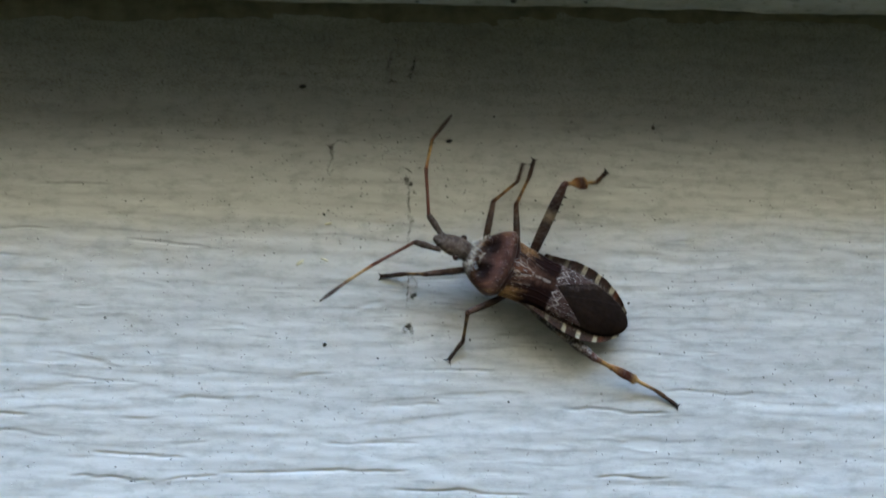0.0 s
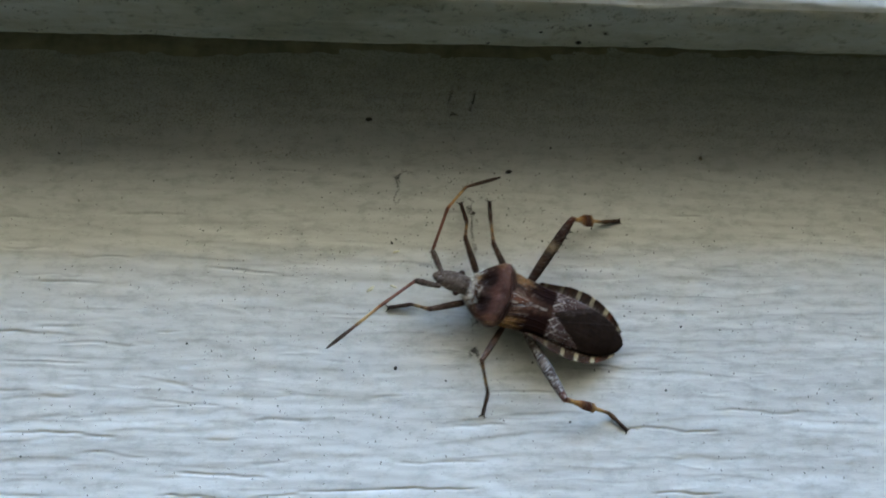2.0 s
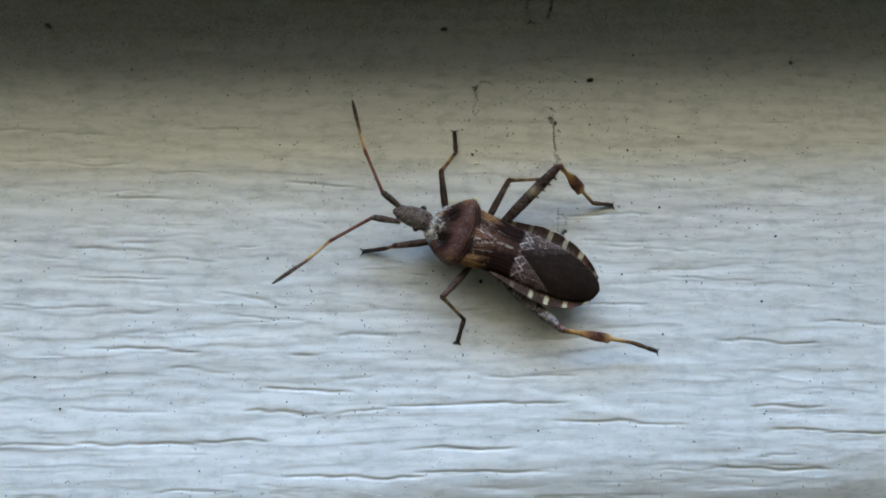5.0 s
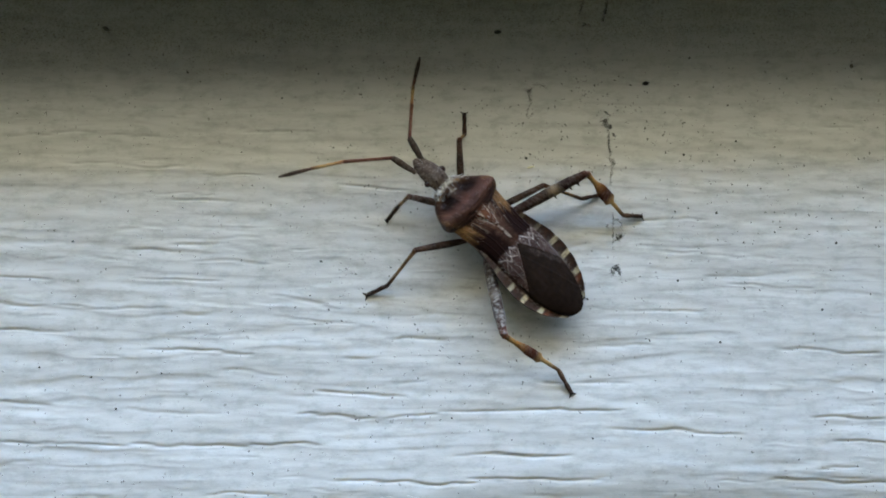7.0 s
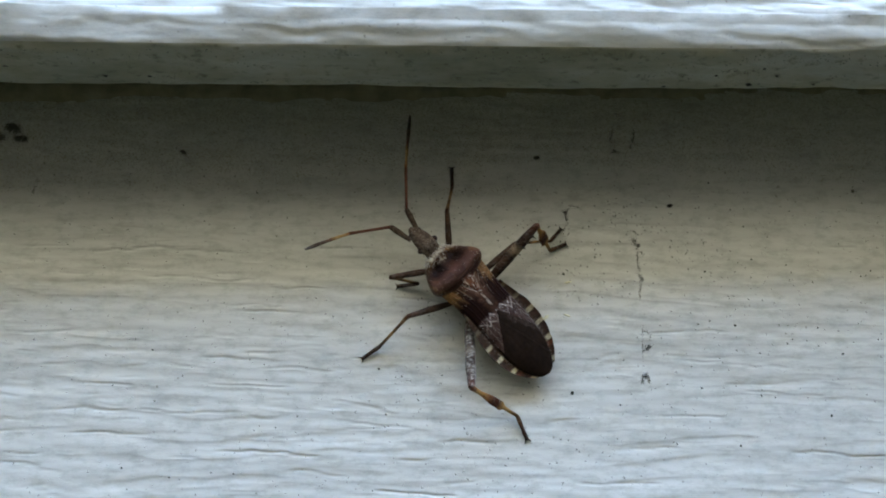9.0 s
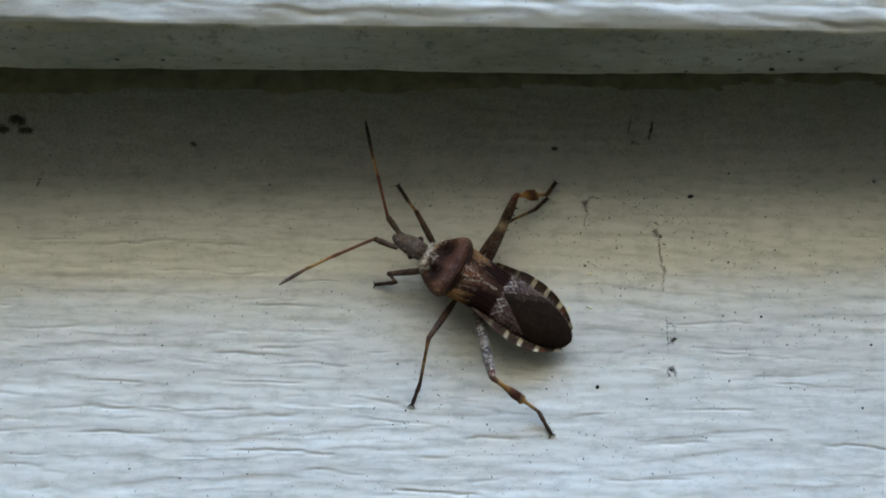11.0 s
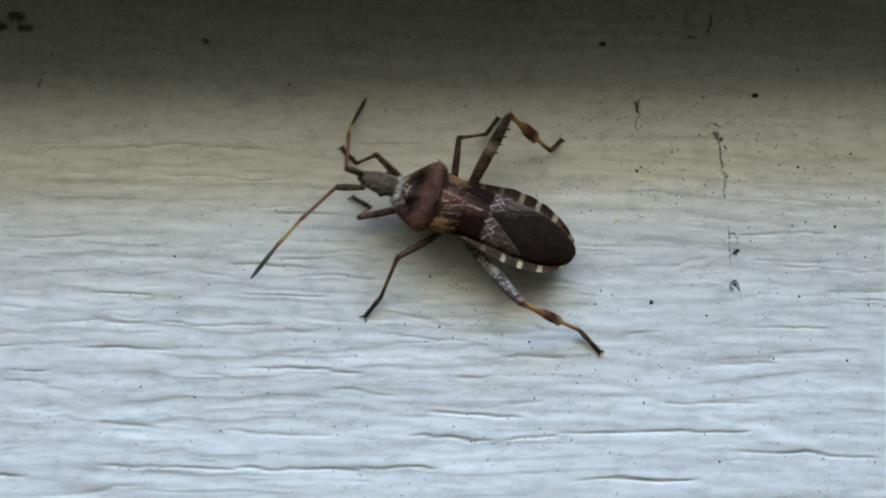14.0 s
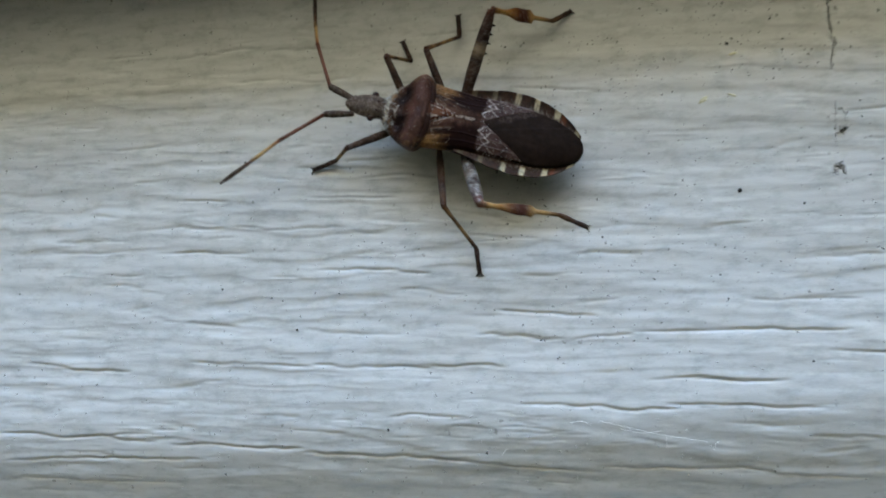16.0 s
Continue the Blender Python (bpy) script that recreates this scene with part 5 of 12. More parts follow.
    walk(limbs["R1_femur"], [
        (0, pose(0.004265, -0.000882, 0.001211, -0.0, -6.8, -78.6)), (0.25, pose(0.004265, -0.000882, 0.001211, 0.0, -26.6, -42.5)), (0.5, pose(0.004265, -0.000882, 0.001211, 0.0, -15.5, -25.0)),
        (0.75, pose(0.004265, -0.000882, 0.001211, 0.0, -31.2, -28.7)), (1, pose(0.004265, -0.000882, 0.001211, 0.0, -40.6, -33.8)), (1.25, pose(0.004265, -0.000882, 0.001211, 0.0, -40.8, -32.7)),
        (1.5, pose(0.004265, -0.000882, 0.001211, 0.0, -39.7, -31.9)), (1.75, pose(0.004265, -0.000882, 0.001211, 0.0, -33.6, -38.5)), (2, pose(0.004265, -0.000882, 0.001211, -0.0, -25.8, -47.0)),
        (2.25, pose(0.004265, -0.000882, 0.001211, 0.0, -39.3, -35.4)), (2.5, pose(0.004265, -0.000882, 0.001211, 0.0, -37.9, -35.1)), (2.75, pose(0.004265, -0.000882, 0.001211, -0.0, -40.5, -30.3)),
        (3, pose(0.004265, -0.000882, 0.001211, 0.0, -21.6, -33.8)), (3.25, pose(0.004265, -0.000882, 0.001211, 0.0, -20.7, -41.3)), (3.5, pose(0.004265, -0.000882, 0.001211, 0.0, -19.9, -47.6)),
        (3.75, pose(0.004265, -0.000882, 0.001211, 0.0, -21.0, -50.7)), (4, pose(0.004265, -0.000882, 0.001211, 0.0, -25.4, -51.3)), (4.25, pose(0.004265, -0.000882, 0.001211, 0.0, -22.6, -56.3)),
        (4.5, pose(0.004265, -0.000882, 0.001211, 0.0, -24.2, -58.1)), (4.75, pose(0.004265, -0.000882, 0.001211, 0.0, -25.7, -59.7)), (5, pose(0.004265, -0.000882, 0.001211, -0.0, -27.1, -61.0)),
        (5.25, pose(0.004265, -0.000882, 0.001211, 0.0, -29.5, -60.9)), (5.5, pose(0.004265, -0.000882, 0.001211, 0.0, -28.1, -63.6)), (5.75, pose(0.004265, -0.000882, 0.001211, 0.0, -28.7, -64.5)),
        (6, pose(0.004265, -0.000882, 0.001211, -0.0, -28.9, -65.6)), (6.25, pose(0.004265, -0.000882, 0.001211, 0.0, -31.1, -51.9)), (6.5, pose(0.004265, -0.000882, 0.001211, 0.0, -24.7, -42.4)),
        (6.75, pose(0.004265, -0.000882, 0.001211, -0.0, -29.0, -42.3)), (7, pose(0.004265, -0.000882, 0.001211, 0.0, -32.3, -43.9)), (7.25, pose(0.004265, -0.000882, 0.001211, -0.0, -36.2, -44.9)),
        (7.5, pose(0.004265, -0.000882, 0.001211, -0.0, -36.9, -48.4)), (7.75, pose(0.004265, -0.000882, 0.001211, 0.0, -36.0, -35.7)), (8, pose(0.004265, -0.000882, 0.001211, 0.0, -8.3, -34.8)),
        (8.25, pose(0.004265, -0.000882, 0.001211, 0.0, -9.4, -37.4)), (8.5, pose(0.004265, -0.000882, 0.001211, 0.0, -9.1, -39.5)), (8.75, pose(0.004265, -0.000882, 0.001211, -0.0, -9.7, -40.1)),
        (9, pose(0.004265, -0.000882, 0.001211, 0.0, -10.3, -40.6)), (9.25, pose(0.004265, -0.000882, 0.001211, 0.0, -9.8, -42.0)), (9.5, pose(0.004265, -0.000882, 0.001211, -0.0, -23.9, -31.1)),
        (9.75, pose(0.004265, -0.000882, 0.001211, 0.0, -20.8, -30.8)), (10, pose(0.004265, -0.000882, 0.001211, 0.0, -20.4, -33.1)), (10.25, pose(0.004265, -0.000882, 0.001211, 0.0, -19.4, -36.0)),
        (10.5, pose(0.004265, -0.000882, 0.001211, 0.0, -18.0, -39.3)), (10.75, pose(0.004265, -0.000882, 0.001211, 0.0, -26.1, -27.8)), (11, pose(0.004265, -0.000882, 0.001211, 0.0, -22.4, -28.9)),
        (11.25, pose(0.004265, -0.000882, 0.001211, 0.0, -22.2, -30.1)), (11.5, pose(0.004265, -0.000882, 0.001211, -0.0, -22.2, -30.5)), (11.75, pose(0.004265, -0.000882, 0.001211, -0.0, -23.0, -28.0)),
        (12, pose(0.004265, -0.000882, 0.001211, 0.0, -24.0, -25.6)), (12.25, pose(0.004265, -0.000882, 0.001211, 0.0, -24.3, -26.5)), (12.5, pose(0.004265, -0.000882, 0.001211, 0.0, -24.4, -27.4)),
        (12.75, pose(0.004265, -0.000882, 0.001211, 0.0, -24.1, -32.0)), (13, pose(0.004265, -0.000882, 0.001211, -0.0, -22.6, -39.5)), (13.25, pose(0.004265, -0.000882, 0.001211, 0.0, -29.9, -24.0)),
        (13.5, pose(0.004265, -0.000882, 0.001211, -0.0, -16.1, -16.5)), (13.75, pose(0.004265, -0.000882, 0.001211, -0.0, -32.5, -16.7)), (14, pose(0.004265, -0.000882, 0.001211, -0.0, -36.6, -15.7)),
        (14.25, pose(0.004265, -0.000882, 0.001211, 0.0, -37.1, -22.3)), (14.5, pose(0.004265, -0.000882, 0.001211, 0.0, -36.9, -28.2)), (14.75, pose(0.004265, -0.000882, 0.001211, 0.0, -39.9, -29.8)),
        (15, pose(0.004265, -0.000882, 0.001211, -0.0, -42.4, -30.9)), (15.25, pose(0.004265, -0.000882, 0.001211, 0.0, -41.7, -34.8)), (15.5, pose(0.004265, -0.000882, 0.001211, -0.0, -41.3, -39.4)),
        (15.75, pose(0.004265, -0.000882, 0.001211, 0.0, -43.0, -47.9)), (16, pose(0.004265, -0.000882, 0.001211, 0.0, -42.2, -55.5)),
    ])
    walk(limbs["R1_tibia"], [
        (0, pose(0.005167, -0.005360, 0.001753, 0.0, 19.8, -115.5)), (0.25, pose(0.007299, -0.003661, 0.003270, 0.0, 47.7, -96.0)), (0.5, pose(0.008285, -0.002753, 0.002437, 0.0, 35.1, -30.0)),
        (0.75, pose(0.007714, -0.002774, 0.003597, 0.0, 48.9, -40.2)), (1, pose(0.007166, -0.002825, 0.004207, -0.0, 54.3, -49.5)), (1.25, pose(0.007198, -0.002761, 0.004216, -0.0, 53.0, -51.0)),
        (1.5, pose(0.007273, -0.002751, 0.004148, 0.0, 51.5, -52.2)), (1.75, pose(0.007265, -0.003267, 0.003755, 0.0, 54.8, -67.0)), (2, pose(0.007089, -0.003912, 0.003213, -0.0, 53.2, -89.6)),
        (2.25, pose(0.007166, -0.002942, 0.004127, 0.0, 59.1, -118.5)), (2.5, pose(0.007236, -0.002971, 0.004034, 120.1, 87.2, 120.1)), (2.75, pose(0.007283, -0.002648, 0.004201, 0.0, 65.9, -74.3)),
        (3, pose(0.007821, -0.003259, 0.002904, 0.0, 46.6, -47.7)), (3.25, pose(0.007501, -0.003721, 0.002834, 0.0, 44.5, -61.8)), (3.5, pose(0.007183, -0.004076, 0.002775, -0.0, 41.5, -72.1)),
        (3.75, pose(0.006986, -0.004205, 0.002859, 0.0, 41.8, -79.9)), (4, pose(0.006860, -0.004126, 0.003186, -0.0, 34.8, -87.5)), (4.25, pose(0.006622, -0.004413, 0.002983, 0.0, 39.0, -89.6)),
        (4.5, pose(0.006480, -0.004444, 0.003099, 0.0, 38.2, -93.5)), (4.75, pose(0.006357, -0.004458, 0.003209, 0.0, 37.3, -96.4)), (5, pose(0.006252, -0.004462, 0.003308, -0.0, 36.3, -98.4)),
        (5.25, pose(0.006215, -0.004378, 0.003477, 0.0, 30.3, -99.4)), (5.5, pose(0.006069, -0.004515, 0.003381, -0.0, 33.1, -98.1)), (5.75, pose(0.005999, -0.004525, 0.003421, 0.0, 32.6, -98.3)),
        (6, pose(0.005933, -0.004550, 0.003431, 0.0, 32.5, -98.2)), (6.25, pose(0.006696, -0.003983, 0.003586, 0.0, 37.4, -80.8)), (6.5, pose(0.007351, -0.003701, 0.003134, 0.0, 47.9, -56.9)),
        (6.75, pose(0.007242, -0.003586, 0.003444, 0.0, 54.8, -59.7)), (7, pose(0.007069, -0.003578, 0.003668, 0.0, 60.2, -69.1)), (7.25, pose(0.006896, -0.003503, 0.003926, 0.0, 62.8, -98.2)),
        (7.5, pose(0.006708, -0.003634, 0.003971, -0.0, 58.7, -131.5)), (7.75, pose(0.007288, -0.003054, 0.003914, 0.0, 55.5, -78.4)), (8, pose(0.008005, -0.003478, 0.001874, 0.0, 31.5, -38.2)),
        (8.25, pose(0.007870, -0.003639, 0.001964, 0.0, 35.3, -47.0)), (8.5, pose(0.007768, -0.003774, 0.001937, 0.0, 35.3, -53.1)), (8.75, pose(0.007732, -0.003804, 0.001987, 0.0, 34.3, -55.1)),
        (9, pose(0.007701, -0.003830, 0.002030, 0.0, 33.3, -56.8)), (9.25, pose(0.007636, -0.003912, 0.001998, 0.0, 32.2, -58.7)), (9.5, pose(0.007867, -0.003054, 0.003075, 0.0, 46.6, -44.7)),
        (9.75, pose(0.007956, -0.003086, 0.002848, -0.0, 52.5, -39.6)), (10, pose(0.007879, -0.003236, 0.002812, 0.0, 51.8, -50.6)), (10.25, pose(0.007778, -0.003430, 0.002736, -0.0, 50.4, -60.8)),
        (10.5, pose(0.007650, -0.003652, 0.002636, 0.0, 48.6, -69.3)), (10.75, pose(0.007921, -0.002806, 0.003235, 0.0, 53.8, -36.4)), (11, pose(0.007989, -0.002939, 0.002961, 0.0, 56.3, -40.2)),
        (11.25, pose(0.007949, -0.003019, 0.002951, 0.0, 56.3, -46.0)), (11.5, pose(0.007934, -0.003045, 0.002950, 0.0, 56.1, -48.2)), (11.75, pose(0.008002, -0.002871, 0.003012, -0.0, 53.5, -50.2)),
        (12, pose(0.008055, -0.002698, 0.003083, 0.0, 49.6, -51.6)), (12.25, pose(0.008018, -0.002754, 0.003102, -0.0, 45.9, -51.3)), (12.5, pose(0.007984, -0.002809, 0.003113, 0.0, 43.3, -51.4)),
        (12.75, pose(0.007825, -0.003106, 0.003093, 0.0, 45.1, -64.8)), (13, pose(0.007544, -0.003583, 0.002976, 0.0, 43.5, -85.2)), (13.25, pose(0.007907, -0.002507, 0.003505, 0.0, 47.7, -55.8)),
        (13.5, pose(0.008503, -0.002135, 0.002490, 0.0, 35.5, -17.9)), (13.75, pose(0.007982, -0.001994, 0.003683, 0.0, 47.2, -8.7)), (14, pose(0.007822, -0.001882, 0.003952, -0.0, 59.5, 0.8)),
        (14.25, pose(0.007658, -0.002276, 0.003988, -0.0, 63.3, -13.8)), (14.5, pose(0.007506, -0.002621, 0.003974, 0.0, 66.2, -28.9)), (14.75, pose(0.007328, -0.002638, 0.004160, 0.0, 61.9, -40.6)),
        (15, pose(0.007179, -0.002628, 0.004313, -0.0, 57.2, -47.2)), (15.25, pose(0.007088, -0.002841, 0.004270, 0.0, 59.4, -59.5)), (15.5, pose(0.006937, -0.003075, 0.004247, -0.0, 61.7, -79.1)),
        (15.75, pose(0.006519, -0.003380, 0.004348, 0.0, 65.4, -108.3)), (16, pose(0.006196, -0.003690, 0.004301, -0.0, 65.2, -130.1)),
    ])
    walk(limbs["R1_tarsus"], [
        (0, pose(0.003750, -0.008333, 0.000568, 0.0, 20.5, -87.8)), (0.25, pose(0.007054, -0.006004, 0.000681, -0.0, 11.9, -52.4)), (0.5, pose(0.010765, -0.004186, 0.000426, 0.0, 13.1, -28.4)),
        (0.75, pose(0.009474, -0.004259, 0.000961, 0.0, 18.9, -34.8)), (1, pose(0.008490, -0.004378, 0.001364, 0.0, 26.4, -40.9)), (1.25, pose(0.008525, -0.004399, 0.001423, 0.0, 22.1, -36.3)),
        (1.5, pose(0.008608, -0.004474, 0.001410, 0.0, 18.0, -32.1)), (1.75, pose(0.008053, -0.005126, 0.000896, 0.0, 21.3, -44.1)), (2, pose(0.007105, -0.006010, 0.000412, 0.0, 23.4, -59.9)),
        (2.25, pose(0.006308, -0.004521, 0.001124, 0.0, 25.5, 2.5)), (2.5, pose(0.007151, -0.002825, 0.000538, 0.0, 16.3, 55.7)), (2.75, pose(0.007669, -0.004026, 0.001006, 0.0, 17.6, 9.5)),
        (3, pose(0.009438, -0.005037, 0.000359, 0.0, 17.0, -40.1)), (3.25, pose(0.008683, -0.005921, 0.000382, 0.0, 18.1, -49.6)), (3.5, pose(0.007991, -0.006571, 0.000458, -0.0, 18.9, -57.8)),
        (3.75, pose(0.007445, -0.006775, 0.000528, -0.0, 17.8, -60.8)), (4, pose(0.006985, -0.006998, 0.001189, 0.0, 12.0, -62.6)), (4.25, pose(0.006640, -0.007134, 0.000782, 0.0, 15.2, -65.1)),
        (4.5, pose(0.006312, -0.007190, 0.000936, 0.0, 13.7, -66.4)), (4.75, pose(0.006048, -0.007226, 0.001090, 0.0, 12.2, -67.1)), (5, pose(0.005842, -0.007252, 0.001235, 0.0, 10.8, -67.6)),
        (5.25, pose(0.005720, -0.007361, 0.001714, 0.0, 6.8, -67.4)), (5.5, pose(0.005654, -0.007419, 0.001472, 0.0, 8.5, -67.7)), (5.75, pose(0.005572, -0.007441, 0.001535, 0.0, 7.7, -67.4)),
        (6, pose(0.005511, -0.007470, 0.001549, 0.0, 7.3, -67.0)), (6.25, pose(0.007141, -0.006726, 0.001459, 0.0, 6.7, -59.9)), (6.5, pose(0.008632, -0.005668, 0.000538, 0.0, 13.6, -53.3)),
        (6.75, pose(0.008260, -0.005330, 0.000586, 0.0, 11.5, -49.8)), (7, pose(0.007689, -0.005203, 0.000631, 0.0, 9.4, -48.3)), (7.25, pose(0.006668, -0.005084, 0.000812, 0.0, 16.8, -60.8)),
        (7.5, pose(0.005504, -0.004993, 0.000980, 0.0, 24.9, -76.1)), (7.75, pose(0.007687, -0.004996, 0.001030, 0.0, 18.8, -56.9)), (8, pose(0.010349, -0.005325, 0.000046, -0.0, 15.3, -36.8)),
        (8.25, pose(0.009819, -0.005728, -0.000057, 0.0, 15.1, -41.7)), (8.5, pose(0.009484, -0.006059, -0.000084, 0.0, 15.6, -45.5)), (8.75, pose(0.009386, -0.006177, 0.000016, 0.0, 14.7, -45.2)),
        (9, pose(0.009303, -0.006278, 0.000110, -0.0, 13.9, -44.7)), (9.25, pose(0.009174, -0.006443, 0.000133, 0.0, 15.2, -46.7)), (9.5, pose(0.009576, -0.004744, 0.000531, 0.0, 6.3, -33.1)),
        (9.75, pose(0.009598, -0.004446, 0.000072, 0.0, 14.2, -32.2)), (10, pose(0.009251, -0.004908, 0.000061, 0.0, 15.6, -36.5)), (10.25, pose(0.008866, -0.005376, 0.000038, 0.0, 16.9, -41.0)),
        (10.5, pose(0.008468, -0.005815, 0.000009, -0.0, 18.0, -45.5)), (10.75, pose(0.009584, -0.004030, 0.000409, 0.0, 15.8, -29.9)), (11, pose(0.009472, -0.004192, 0.000049, -0.0, 19.4, -31.5)),
        (11.25, pose(0.009298, -0.004417, 0.000039, 0.0, 20.2, -33.7)), (11.5, pose(0.009236, -0.004499, 0.000045, 0.0, 20.7, -34.5)), (11.75, pose(0.009335, -0.004470, 0.000198, 0.0, 19.7, -36.6)),
        (12, pose(0.009463, -0.004477, 0.000417, 0.0, 18.3, -38.7)), (12.25, pose(0.009541, -0.004653, 0.000587, 0.0, 17.4, -38.5)), (12.5, pose(0.009570, -0.004800, 0.000711, -0.0, 16.8, -38.2)),
        (12.75, pose(0.008877, -0.005342, 0.000614, 0.0, 18.0, -43.0)), (13, pose(0.007757, -0.006115, 0.000568, 0.0, 19.0, -51.4)), (13.25, pose(0.009230, -0.004455, 0.000916, 0.0, 16.1, -36.9)),
        (13.5, pose(0.011215, -0.003010, 0.000458, 0.0, 19.7, -22.7)), (13.75, pose(0.010335, -0.002353, 0.001116, 0.0, 12.1, -26.9)), (14, pose(0.009597, -0.001858, 0.000935, 0.0, 11.9, -30.7)),
        (14.25, pose(0.009183, -0.002652, 0.000860, 0.0, 12.4, -32.9)), (14.5, pose(0.008742, -0.003304, 0.000772, -0.0, 13.0, -34.3)), (14.75, pose(0.008579, -0.003709, 0.001072, 0.0, 20.2, -36.6)),
        (15, pose(0.008468, -0.004021, 0.001372, -0.0, 27.4, -38.3)), (15.25, pose(0.007993, -0.004378, 0.001259, 0.0, 19.3, -40.4)), (15.5, pose(0.007251, -0.004704, 0.001166, 0.0, 11.7, -43.4)),
        (15.75, pose(0.006061, -0.004762, 0.001166, 0.0, 13.8, -49.6)), (16, pose(0.005252, -0.004812, 0.001123, 0.0, 15.1, -53.6)),
    ])
    walk(limbs["R2_femur"], [
        (0, pose(0.001440, -0.001634, 0.001482, -0.0, -12.5, -64.1)), (0.25, pose(0.001440, -0.001634, 0.001482, 0.0, -13.0, -66.5)), (0.5, pose(0.001440, -0.001634, 0.001482, 0.0, -13.9, -70.0)),
        (0.75, pose(0.001440, -0.001634, 0.001482, 0.0, -9.1, -83.1)), (1, pose(0.001440, -0.001634, 0.001482, 0.0, -0.7, -97.4)), (1.25, pose(0.001440, -0.001634, 0.001482, 0.0, -6.3, -95.3)),
        (1.5, pose(0.001440, -0.001634, 0.001482, 0.0, -10.5, -94.3)), (1.75, pose(0.001440, -0.001634, 0.001482, 0.0, -30.1, -59.4)), (2, pose(0.001440, -0.001634, 0.001482, 0.0, -24.9, -38.7)),
        (2.25, pose(0.001440, -0.001634, 0.001482, -0.0, -24.5, -45.9)), (2.5, pose(0.001440, -0.001634, 0.001482, 0.0, -22.9, -53.5)), (2.75, pose(0.001440, -0.001634, 0.001482, 0.0, -17.6, -63.6)),
        (3, pose(0.001440, -0.001634, 0.001482, 0.0, -9.8, -74.6)), (3.25, pose(0.001440, -0.001634, 0.001482, 0.0, -16.5, -69.5)), (3.5, pose(0.001440, -0.001634, 0.001482, -0.0, -19.3, -68.7)),
        (3.75, pose(0.001440, -0.001634, 0.001482, 0.0, -18.6, -76.3)), (4, pose(0.001440, -0.001634, 0.001482, 0.0, -17.8, -83.2)), (4.25, pose(0.001440, -0.001634, 0.001482, 0.0, -16.4, -89.5)),
        (4.5, pose(0.001440, -0.001634, 0.001482, 0.0, -27.5, -85.5)), (4.75, pose(0.001440, -0.001634, 0.001482, 0.0, -26.7, -93.4)), (5, pose(0.001440, -0.001634, 0.001482, -0.0, -25.5, -98.4)),
        (5.25, pose(0.001440, -0.001634, 0.001482, 0.0, -23.6, -102.8)), (5.5, pose(0.001440, -0.001634, 0.001482, 0.0, -20.5, -106.6)), (5.75, pose(0.001440, -0.001634, 0.001482, 0.0, -31.9, -109.3)),
        (6, pose(0.001440, -0.001634, 0.001482, 0.0, -27.8, -114.7)), (6.25, pose(0.001440, -0.001634, 0.001482, 0.0, -22.6, -113.1)), (6.5, pose(0.001440, -0.001634, 0.001482, 0.0, -16.9, -112.8)),
        (6.75, pose(0.001440, -0.001634, 0.001482, -0.0, -17.6, -112.2)), (7, pose(0.001440, -0.001634, 0.001482, 0.0, -16.7, -113.9)), (7.25, pose(0.001440, -0.001634, 0.001482, -0.0, -28.3, -85.0)),
        (7.5, pose(0.001440, -0.001634, 0.001482, 0.0, -23.7, -65.9)), (7.75, pose(0.001440, -0.001634, 0.001482, 0.0, -24.8, -71.9)), (8, pose(0.001440, -0.001634, 0.001482, 0.0, -23.1, -78.1)),
        (8.25, pose(0.001440, -0.001634, 0.001482, -0.0, -20.9, -85.7)), (8.5, pose(0.001440, -0.001634, 0.001482, -0.0, -18.2, -92.5)), (8.75, pose(0.001440, -0.001634, 0.001482, 0.0, -15.3, -92.8)),
        (9, pose(0.001440, -0.001634, 0.001482, 0.0, -11.5, -93.5)), (9.25, pose(0.001440, -0.001634, 0.001482, 0.0, -9.2, -94.4)), (9.5, pose(0.001440, -0.001634, 0.001482, 0.0, -6.0, -96.9)),
        (9.75, pose(0.001440, -0.001634, 0.001482, 0.0, -1.9, -101.5)), (10, pose(0.001440, -0.001634, 0.001482, 0.0, -8.7, -82.2)), (10.25, pose(0.001440, -0.001634, 0.001482, 0.0, -6.3, -82.5)),
        (10.5, pose(0.001440, -0.001634, 0.001482, 0.0, -2.9, -86.3)), (10.75, pose(0.001440, -0.001634, 0.001482, -0.0, 0.2, -90.3)), (11, pose(0.001440, -0.001634, 0.001482, -0.0, 3.0, -94.1)),
        (11.25, pose(0.001440, -0.001634, 0.001482, -0.0, 1.5, -75.2)), (11.5, pose(0.001440, -0.001634, 0.001482, 0.0, 4.0, -76.0)), (11.75, pose(0.001440, -0.001634, 0.001482, -0.0, -0.1, -75.8)),
        (12, pose(0.001440, -0.001634, 0.001482, 0.0, -4.3, -76.0)), (12.25, pose(0.001440, -0.001634, 0.001482, 0.0, -17.3, -51.9)), (12.5, pose(0.001440, -0.001634, 0.001482, 0.0, -22.4, -35.2)),
        (12.75, pose(0.001440, -0.001634, 0.001482, 0.0, -31.0, -31.0)), (13, pose(0.001440, -0.001634, 0.001482, -0.0, -32.6, -40.1)), (13.25, pose(0.001440, -0.001634, 0.001482, 0.0, -32.4, -52.4)),
        (13.5, pose(0.001440, -0.001634, 0.001482, 0.0, -31.5, -62.3)), (13.75, pose(0.001440, -0.001634, 0.001482, 0.0, -32.6, -68.9)), (14, pose(0.001440, -0.001634, 0.001482, 0.0, -31.3, -77.5)),
